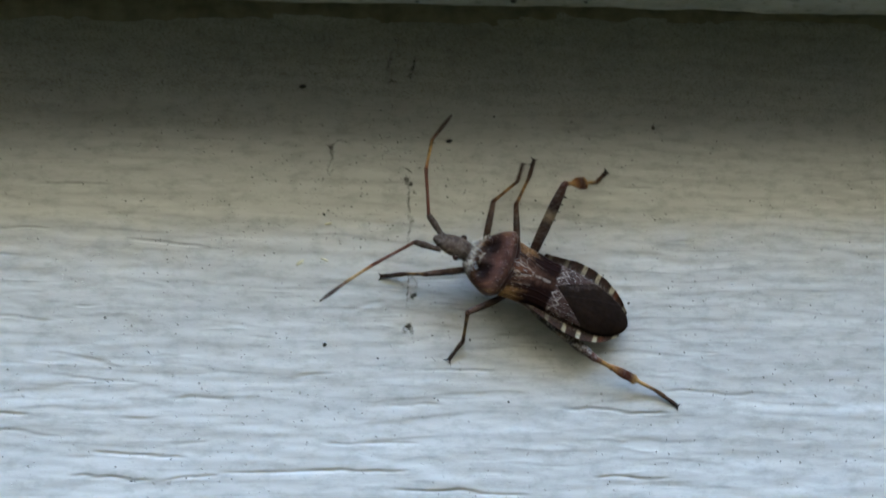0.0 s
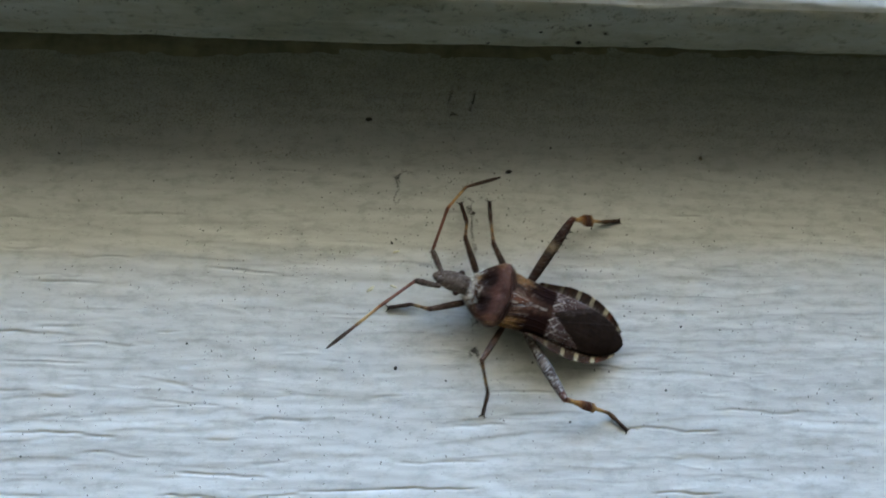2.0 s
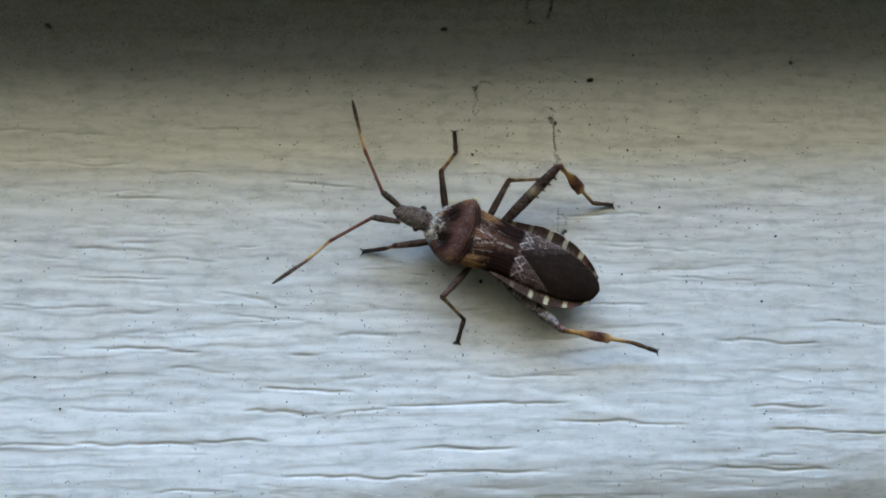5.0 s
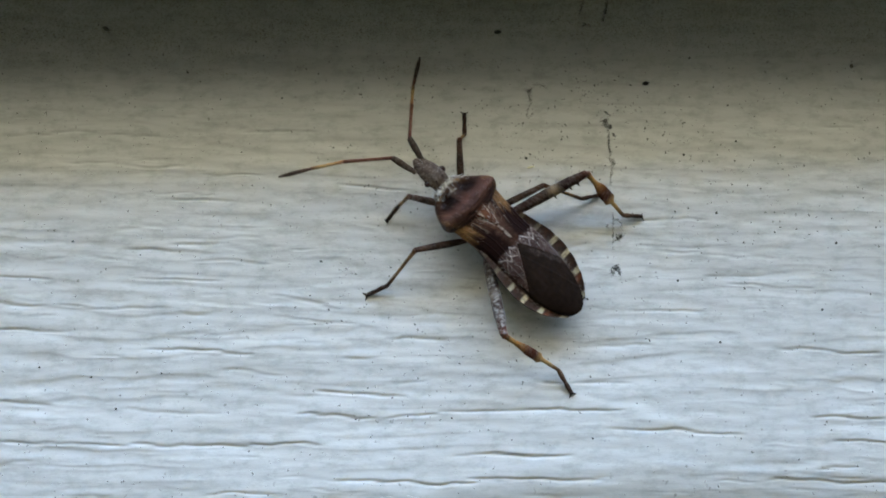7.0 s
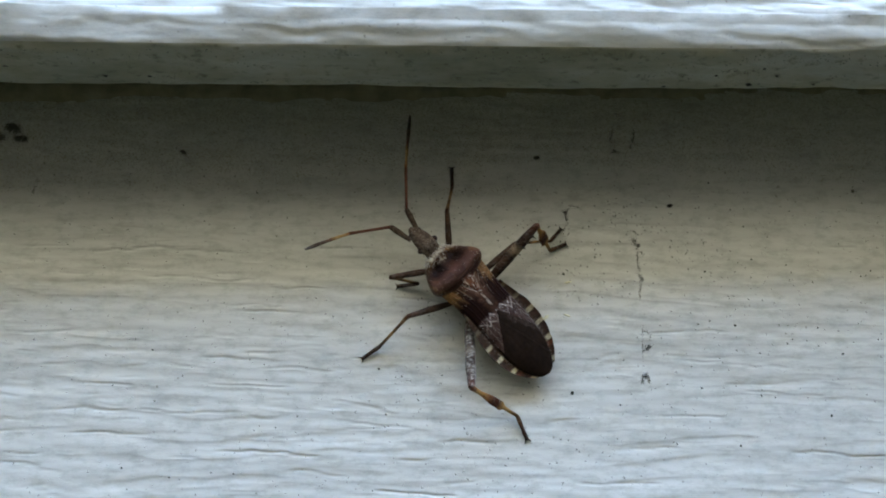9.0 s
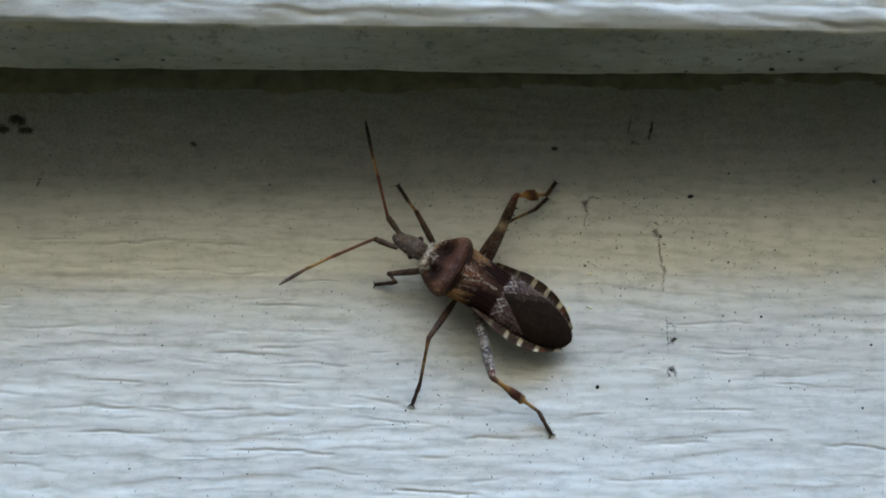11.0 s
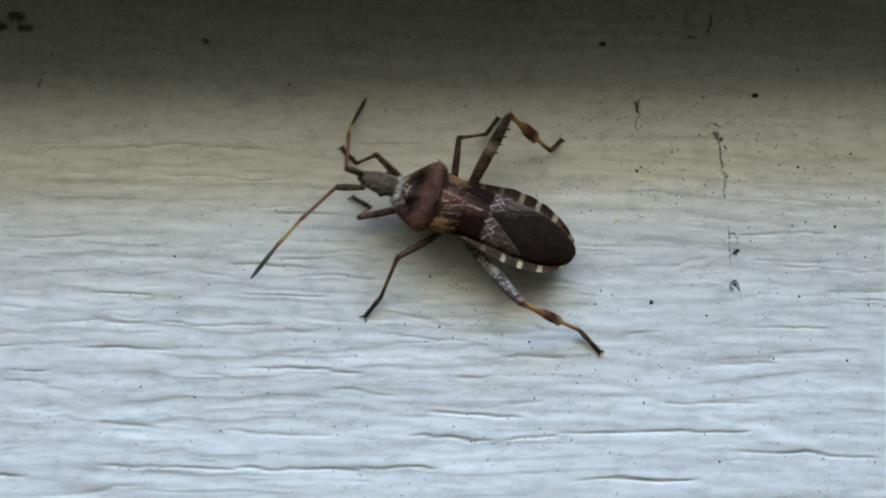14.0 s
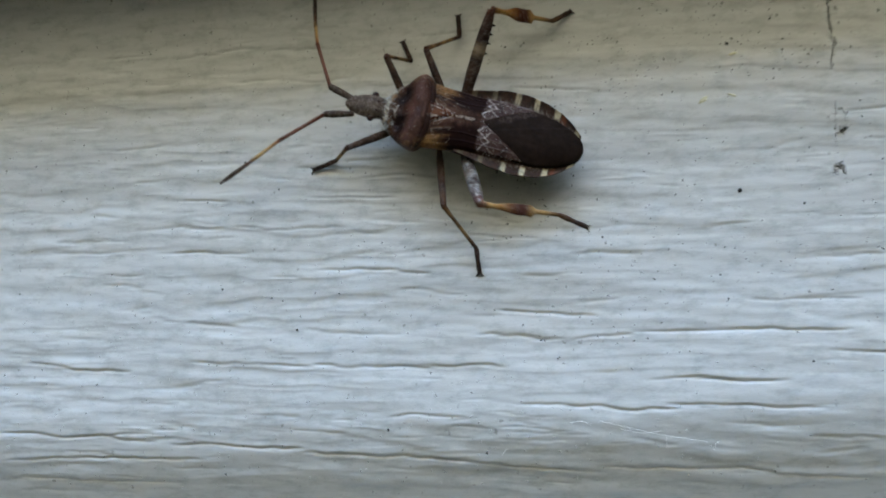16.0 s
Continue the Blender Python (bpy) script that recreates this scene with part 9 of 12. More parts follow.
        (14.25, pose(0.004125, 0.007294, 0.000260, -0.0, 9.1, 64.6)), (14.5, pose(0.004129, 0.006874, 0.000160, 0.0, 5.5, 61.5)), (14.75, pose(0.002468, 0.008046, 0.000841, 0.0, 9.6, 78.4)),
        (15, pose(0.000845, 0.009599, 0.000719, -0.0, 21.0, 98.0)), (15.25, pose(0.000453, 0.009237, 0.000426, 0.0, 20.9, 99.0)), (15.5, pose(-0.000203, 0.008907, 0.000151, 0.0, 21.1, 102.5)),
        (15.75, pose(-0.001765, 0.008531, 0.000167, 0.0, 19.6, 106.2)), (16, pose(-0.002931, 0.008226, 0.000200, 0.0, 19.2, 108.7)),
    ])
    walk(limbs["L3_femur"], [
        (0, pose(-0.000433, 0.001362, 0.001084, 0.0, -7.5, 162.4)), (0.25, pose(-0.000433, 0.001362, 0.001084, -0.0, -7.9, 160.4)), (0.5, pose(-0.000433, 0.001362, 0.001084, 0.0, -5.6, 160.7)),
        (0.75, pose(-0.000433, 0.001362, 0.001084, 0.0, -19.9, 138.1)), (1, pose(-0.000433, 0.001362, 0.001084, 0.0, -27.0, 118.7)), (1.25, pose(-0.000433, 0.001362, 0.001084, 0.0, -25.8, 119.6)),
        (1.5, pose(-0.000433, 0.001362, 0.001084, 0.0, -24.9, 120.4)), (1.75, pose(-0.000433, 0.001362, 0.001084, -0.0, -28.0, 124.2)), (2, pose(-0.000433, 0.001362, 0.001084, 0.0, -29.5, 130.9)),
        (2.25, pose(-0.000433, 0.001362, 0.001084, -0.0, -26.5, 136.6)), (2.5, pose(-0.000433, 0.001362, 0.001084, -0.0, -22.6, 142.5)), (2.75, pose(-0.000433, 0.001362, 0.001084, 0.0, -18.5, 148.8)),
        (3, pose(-0.000433, 0.001362, 0.001084, 0.0, -14.2, 154.6)), (3.25, pose(-0.000433, 0.001362, 0.001084, 0.0, -11.8, 157.0)), (3.5, pose(-0.000433, 0.001362, 0.001084, 0.0, -8.6, 159.9)),
        (3.75, pose(-0.000433, 0.001362, 0.001084, 0.0, -6.5, 161.9)), (4, pose(-0.000433, 0.001362, 0.001084, 0.0, -5.5, 163.8)), (4.25, pose(-0.000433, 0.001362, 0.001084, 0.0, -4.4, 166.5)),
        (4.5, pose(-0.000433, 0.001362, 0.001084, 0.0, -12.6, 151.6)), (4.75, pose(-0.000433, 0.001362, 0.001084, -0.0, -13.9, 149.5)), (5, pose(-0.000433, 0.001362, 0.001084, -0.0, -9.7, 157.8)),
        (5.25, pose(-0.000433, 0.001362, 0.001084, 0.0, -4.0, 168.9)), (5.5, pose(-0.000433, 0.001362, 0.001084, 0.0, -2.4, 174.4)), (5.75, pose(-0.000433, 0.001362, 0.001084, 0.0, -17.3, 141.3)),
        (6, pose(-0.000433, 0.001362, 0.001084, -0.0, -16.4, 145.7)), (6.25, pose(-0.000433, 0.001362, 0.001084, -0.0, -23.1, 133.2)), (6.5, pose(-0.000433, 0.001362, 0.001084, -0.0, -25.2, 127.9)),
        (6.75, pose(-0.000433, 0.001362, 0.001084, 0.0, -23.0, 134.5)), (7, pose(-0.000433, 0.001362, 0.001084, 0.0, -20.3, 140.9)), (7.25, pose(-0.000433, 0.001362, 0.001084, 0.0, -23.5, 140.9)),
        (7.5, pose(-0.000433, 0.001362, 0.001084, -0.0, -23.7, 145.0)), (7.75, pose(-0.000433, 0.001362, 0.001084, 0.0, -29.1, 136.1)), (8, pose(-0.000433, 0.001362, 0.001084, 0.0, -31.8, 129.2)),
        (8.25, pose(-0.000433, 0.001362, 0.001084, 0.0, -31.9, 132.1)), (8.5, pose(-0.000433, 0.001362, 0.001084, 0.0, -32.1, 134.1)), (8.75, pose(-0.000433, 0.001362, 0.001084, 0.0, -30.1, 134.2)),
        (9, pose(-0.000433, 0.001362, 0.001084, 0.0, -28.2, 134.2)), (9.25, pose(-0.000433, 0.001362, 0.001084, 0.0, -28.1, 134.7)), (9.5, pose(-0.000433, 0.001362, 0.001084, -0.0, -28.2, 134.6)),
        (9.75, pose(-0.000433, 0.001362, 0.001084, 0.0, -28.4, 134.0)), (10, pose(-0.000433, 0.001362, 0.001084, 0.0, -30.6, 130.6)), (10.25, pose(-0.000433, 0.001362, 0.001084, 0.0, -29.2, 131.6)),
        (10.5, pose(-0.000433, 0.001362, 0.001084, -0.0, -29.5, 130.3)), (10.75, pose(-0.000433, 0.001362, 0.001084, 0.0, -29.8, 129.2)), (11, pose(-0.000433, 0.001362, 0.001084, -0.0, -30.1, 128.2)),
        (11.25, pose(-0.000433, 0.001362, 0.001084, 0.0, -31.9, 125.8)), (11.5, pose(-0.000433, 0.001362, 0.001084, 0.0, -30.9, 126.9)), (11.75, pose(-0.000433, 0.001362, 0.001084, 0.0, -29.4, 125.5)),
        (12, pose(-0.000433, 0.001362, 0.001084, 0.0, -27.9, 124.1)), (12.25, pose(-0.000433, 0.001362, 0.001084, -0.0, -28.9, 125.1)), (12.5, pose(-0.000433, 0.001362, 0.001084, 0.0, -29.8, 126.4)),
        (12.75, pose(-0.000433, 0.001362, 0.001084, -0.0, -28.7, 129.6)), (13, pose(-0.000433, 0.001362, 0.001084, 0.0, -26.0, 134.7)), (13.25, pose(-0.000433, 0.001362, 0.001084, 0.0, -22.0, 140.4)),
        (13.5, pose(-0.000433, 0.001362, 0.001084, -0.0, -18.9, 144.3)), (13.75, pose(-0.000433, 0.001362, 0.001084, 0.0, -19.2, 144.3)), (14, pose(-0.000433, 0.001362, 0.001084, 0.0, -20.1, 143.8)),
        (14.25, pose(-0.000433, 0.001362, 0.001084, 0.0, -19.7, 141.7)), (14.5, pose(-0.000433, 0.001362, 0.001084, 0.0, -19.1, 139.8)), (14.75, pose(-0.000433, 0.001362, 0.001084, 0.0, -18.5, 138.8)),
        (15, pose(-0.000433, 0.001362, 0.001084, 0.0, -17.4, 138.7)), (15.25, pose(-0.000433, 0.001362, 0.001084, 0.0, -15.5, 142.1)), (15.5, pose(-0.000433, 0.001362, 0.001084, 0.0, -11.6, 147.6)),
        (15.75, pose(-0.000433, 0.001362, 0.001084, 0.0, -28.4, 136.0)), (16, pose(-0.000433, 0.001362, 0.001084, 0.0, -42.2, 122.6)),
    ])
    walk(limbs["L3_tibia"], [
        (0, pose(-0.007522, 0.003604, 0.002068, 0.0, 9.6, 177.8)), (0.25, pose(-0.007432, 0.003849, 0.002120, -0.0, 11.2, 178.2)), (0.5, pose(-0.007477, 0.003832, 0.001812, 0.0, 9.6, 174.2)),
        (0.75, pose(-0.005680, 0.006071, 0.003641, 0.0, 26.6, -178.1)), (1, pose(-0.003638, 0.007222, 0.004493, -0.0, 37.2, 175.2)), (1.25, pose(-0.003769, 0.007233, 0.004345, 0.0, 38.6, 177.2)),
        (1.5, pose(-0.003871, 0.007232, 0.004241, 0.0, 39.9, 179.8)), (1.75, pose(-0.004157, 0.006841, 0.004600, 0.0, 38.0, -177.6)), (2, pose(-0.004702, 0.006297, 0.004781, -0.0, 33.6, -175.5)),
        (2.25, pose(-0.005308, 0.005972, 0.004435, 0.0, 30.1, -176.1)), (2.5, pose(-0.005928, 0.005574, 0.003966, 0.0, 26.0, -177.6)), (2.75, pose(-0.006515, 0.005047, 0.003467, 0.0, 21.8, -178.0)),
        (3, pose(-0.007004, 0.004476, 0.002921, -0.0, 16.9, -179.6)), (3.25, pose(-0.007192, 0.004229, 0.002614, 0.0, 14.0, 178.7)), (3.5, pose(-0.007398, 0.003909, 0.002201, 0.0, 10.1, 175.8)),
        (3.75, pose(-0.007517, 0.003672, 0.001938, 0.0, 7.7, 175.8)), (4, pose(-0.007603, 0.003440, 0.001805, 0.0, 7.1, 177.8)), (4.25, pose(-0.007703, 0.003112, 0.001664, -0.0, 6.8, -180.0)),
        (4.5, pose(-0.006870, 0.004844, 0.002724, -0.0, 8.7, -168.3)), (4.75, pose(-0.006707, 0.005055, 0.002886, 0.0, 15.3, -163.9)), (5, pose(-0.007278, 0.004156, 0.002345, 0.0, 12.1, -167.3)),
        (5.25, pose(-0.007774, 0.002805, 0.001613, -0.0, 8.2, -172.3)), (5.5, pose(-0.007890, 0.002098, 0.001394, 0.0, 7.4, -170.2)), (5.75, pose(-0.006018, 0.005842, 0.003317, 0.0, 12.6, -148.3)),
        (6, pose(-0.006378, 0.005411, 0.003207, 0.0, 14.6, -147.5)), (6.25, pose(-0.005155, 0.006390, 0.004027, 0.0, 23.5, -150.1)), (6.5, pose(-0.004605, 0.006715, 0.004276, -0.0, 36.4, -162.5)),
        (6.75, pose(-0.005275, 0.006283, 0.004014, -0.0, 34.6, -162.6)), (7, pose(-0.005890, 0.005803, 0.003681, 0.0, 32.3, -164.6)), (7.25, pose(-0.005766, 0.005701, 0.004080, -0.0, 26.1, -164.8)),
        (7.5, pose(-0.006056, 0.005300, 0.004104, 0.0, 23.6, -169.0)), (7.75, pose(-0.005156, 0.005901, 0.004736, -0.0, 29.5, -167.6)), (8, pose(-0.004459, 0.006301, 0.005039, 0.0, 41.9, -166.5)),
        (8.25, pose(-0.004707, 0.006085, 0.005042, 0.0, 39.1, -166.3)), (8.5, pose(-0.004855, 0.005925, 0.005068, -0.0, 37.6, -166.2)), (8.75, pose(-0.004957, 0.006010, 0.004848, 0.0, 36.9, -164.3)),
        (9, pose(-0.005046, 0.006098, 0.004624, 0.0, 36.2, -162.6)), (9.25, pose(-0.005087, 0.006062, 0.004618, 0.0, 36.0, -163.2)), (9.5, pose(-0.005073, 0.006069, 0.004627, 0.0, 35.8, -164.8)),
        (9.75, pose(-0.005017, 0.006110, 0.004646, 0.0, 35.5, -167.1)), (10, pose(-0.004630, 0.006264, 0.004905, 0.0, 31.5, -168.8)), (10.25, pose(-0.004775, 0.006261, 0.004743, -0.0, 35.4, -172.6)),
        (10.5, pose(-0.004657, 0.006337, 0.004779, 0.0, 35.1, -175.9)), (10.75, pose(-0.004542, 0.006407, 0.004814, 0.0, 34.7, -179.0)), (11, pose(-0.004443, 0.006463, 0.004846, 0.0, 34.4, 178.4)),
        (11.25, pose(-0.004159, 0.006521, 0.005051, 0.0, 32.3, 177.8)), (11.5, pose(-0.004300, 0.006508, 0.004932, -0.0, 34.6, 176.4)), (11.75, pose(-0.004223, 0.006683, 0.004767, 0.0, 35.2, 177.8)),
        (12, pose(-0.004149, 0.006853, 0.004589, 0.0, 36.2, 179.7)), (12.25, pose(-0.004209, 0.006733, 0.004709, -0.0, 38.1, -178.2)), (12.5, pose(-0.004293, 0.006603, 0.004809, 0.0, 39.7, -176.6)),
        (12.75, pose(-0.004628, 0.006432, 0.004681, 0.0, 36.6, -177.0)), (13, pose(-0.005172, 0.006155, 0.004372, -0.0, 31.6, -178.5)), (13.25, pose(-0.005790, 0.005795, 0.003895, 0.0, 28.3, -179.6)),
        (13.5, pose(-0.006197, 0.005500, 0.003514, 0.0, 26.3, 179.5)), (13.75, pose(-0.006182, 0.005497, 0.003553, 0.0, 29.4, -178.8)), (14, pose(-0.006120, 0.005520, 0.003656, 0.0, 32.6, -176.8)),
        (14.25, pose(-0.005976, 0.005735, 0.003613, 0.0, 31.5, -177.0)), (14.5, pose(-0.005842, 0.005939, 0.003542, 0.0, 30.2, -177.7)), (14.75, pose(-0.005783, 0.006050, 0.003460, -0.0, 28.3, -179.0)),
        (15, pose(-0.005807, 0.006087, 0.003328, 0.0, 26.1, -179.5)), (15.25, pose(-0.006132, 0.005804, 0.003092, 0.0, 26.6, -177.7)), (15.5, pose(-0.006632, 0.005303, 0.002598, 0.0, 24.2, -179.2)),
        (15.75, pose(-0.005180, 0.005940, 0.004655, 0.0, 27.8, -170.5)), (16, pose(-0.003432, 0.006044, 0.006117, 0.0, 33.0, -168.6)),
    ])
    walk(limbs["L3_tarsus"], [
        (0, pose(-0.013630, 0.003843, 0.001031, 0.0, 5.5, 169.1)), (0.25, pose(-0.013510, 0.004038, 0.000911, 0.0, 6.1, 168.4)), (0.5, pose(-0.013559, 0.004446, 0.000776, 0.0, 9.4, 171.5)),
        (0.75, pose(-0.011221, 0.005892, 0.000865, -0.0, 4.5, 155.9)), (1, pose(-0.008558, 0.007639, 0.000743, 0.0, 12.2, 149.4)), (1.25, pose(-0.008608, 0.007469, 0.000476, -0.0, 12.4, 149.8)),
        (1.5, pose(-0.008628, 0.007247, 0.000264, -0.0, 12.3, 150.4)), (1.75, pose(-0.009036, 0.006634, 0.000780, -0.0, 10.3, 152.8)), (2, pose(-0.009850, 0.005893, 0.001351, 0.0, 7.7, 157.2)),
        (2.25, pose(-0.010658, 0.005604, 0.001325, 0.0, 9.2, 159.3)), (2.5, pose(-0.011496, 0.005344, 0.001249, -0.0, 11.4, 161.8)), (2.75, pose(-0.012267, 0.004850, 0.001163, -0.0, 11.3, 165.4)),
        (3, pose(-0.012937, 0.004429, 0.001121, 0.0, 11.5, 169.1)), (3.25, pose(-0.013208, 0.004361, 0.001119, -0.0, 9.9, 166.6)), (3.5, pose(-0.013485, 0.004356, 0.001110, -0.0, 8.7, 165.1)),
        (3.75, pose(-0.013645, 0.004126, 0.001110, 0.0, 10.6, 172.1)), (4, pose(-0.013752, 0.003675, 0.001043, 0.0, 12.3, 177.4)), (4.25, pose(-0.013860, 0.003107, 0.000934, 0.0, 13.9, -177.3)),
        (4.5, pose(-0.012872, 0.003599, 0.001790, 0.0, 10.5, 171.2)), (4.75, pose(-0.012452, 0.003393, 0.001251, 0.0, 15.4, 173.6)), (5, pose(-0.013191, 0.002819, 0.001045, 0.0, 15.7, -175.8)),
        (5.25, pose(-0.013855, 0.001985, 0.000727, 0.0, 12.3, -170.1)), (5.5, pose(-0.013949, 0.001054, 0.000592, 0.0, 11.5, -166.4)), (5.75, pose(-0.011164, 0.002658, 0.001965, 0.0, 17.9, -175.1)),
        (6, pose(-0.011436, 0.002183, 0.001647, 0.0, 20.0, -169.9)), (6.25, pose(-0.010083, 0.003556, 0.001552, -0.0, 16.1, 174.3)), (6.5, pose(-0.009362, 0.005211, 0.000595, 0.0, 15.2, 157.9)),
        (6.75, pose(-0.010144, 0.004754, 0.000494, 0.0, 16.0, 161.0)), (7, pose(-0.010941, 0.004409, 0.000366, 0.0, 16.9, 163.7)), (7.25, pose(-0.011141, 0.004243, 0.001354, 0.0, 15.0, 168.6)),
        (7.5, pose(-0.011633, 0.004213, 0.001623, 0.0, 17.5, 174.4)), (7.75, pose(-0.010425, 0.004740, 0.001682, 0.0, 10.2, 167.1)), (8, pose(-0.008947, 0.005222, 0.000900, 0.0, 8.5, 160.1)),
        (8.25, pose(-0.009380, 0.004948, 0.001129, -0.0, 8.5, 158.1)), (8.5, pose(-0.009626, 0.004755, 0.001285, 0.0, 8.9, 155.2)), (8.75, pose(-0.009731, 0.004672, 0.001126, 0.0, 9.1, 157.0)),
        (9, pose(-0.009819, 0.004605, 0.000959, 0.0, 9.4, 158.7)), (9.25, pose(-0.009889, 0.004612, 0.000975, 0.0, 9.9, 159.3)), (9.5, pose(-0.009927, 0.004748, 0.001003, 0.0, 10.2, 159.1)),
        (9.75, pose(-0.009935, 0.004987, 0.001043, 0.0, 10.5, 158.3)), (10, pose(-0.009814, 0.005233, 0.001664, 0.0, 7.4, 157.0)), (10.25, pose(-0.009787, 0.005613, 0.001151, 0.0, 11.1, 155.3)),
        (10.5, pose(-0.009718, 0.005976, 0.001215, 0.0, 11.3, 153.6)), (10.75, pose(-0.009636, 0.006318, 0.001280, 0.0, 11.6, 152.0)), (11, pose(-0.009555, 0.006605, 0.001340, -0.0, 11.8, 150.6)),
        (11.25, pose(-0.009398, 0.006719, 0.001741, 0.0, 10.0, 149.8)), (11.5, pose(-0.009396, 0.006833, 0.001415, 0.0, 12.6, 149.6)), (11.75, pose(-0.009287, 0.006878, 0.001194, 0.0, 11.4, 149.8)),
        (12, pose(-0.009154, 0.006880, 0.000929, 0.0, 10.4, 150.1)), (12.25, pose(-0.009082, 0.006583, 0.000879, -0.0, 12.2, 150.1)), (12.5, pose(-0.009058, 0.006319, 0.000852, -0.0, 13.9, 150.2)),
        (12.75, pose(-0.009597, 0.006175, 0.000984, 0.0, 13.0, 150.2)), (13, pose(-0.010454, 0.006018, 0.001128, -0.0, 11.9, 151.5)), (13.25, pose(-0.011250, 0.005756, 0.000959, 0.0, 12.5, 152.9)),
        (13.5, pose(-0.011757, 0.005544, 0.000771, -0.0, 13.2, 152.9)), (13.75, pose(-0.011582, 0.005382, 0.000509, 0.0, 12.4, 153.1)), (14, pose(-0.011335, 0.005232, 0.000316, 0.0, 11.0, 152.8)),
        (14.25, pose(-0.011254, 0.005460, 0.000371, 0.0, 12.5, 154.4)), (14.5, pose(-0.011197, 0.005726, 0.000425, 0.0, 14.0, 156.0)), (14.75, pose(-0.011241, 0.005953, 0.000520, -0.0, 17.2, 154.8)),
        (15, pose(-0.011376, 0.006040, 0.000605, 0.0, 20.4, 154.8)), (15.25, pose(-0.011673, 0.005580, 0.000319, 0.0, 17.0, 156.9)), (15.5, pose(-0.012287, 0.005222, 0.000058, 0.0, 13.9, 161.4)),
        (15.75, pose(-0.010587, 0.005036, 0.001760, 0.0, 14.5, 165.7)), (16, pose(-0.008529, 0.005018, 0.002738, 0.0, 21.7, 171.4)),
    ])
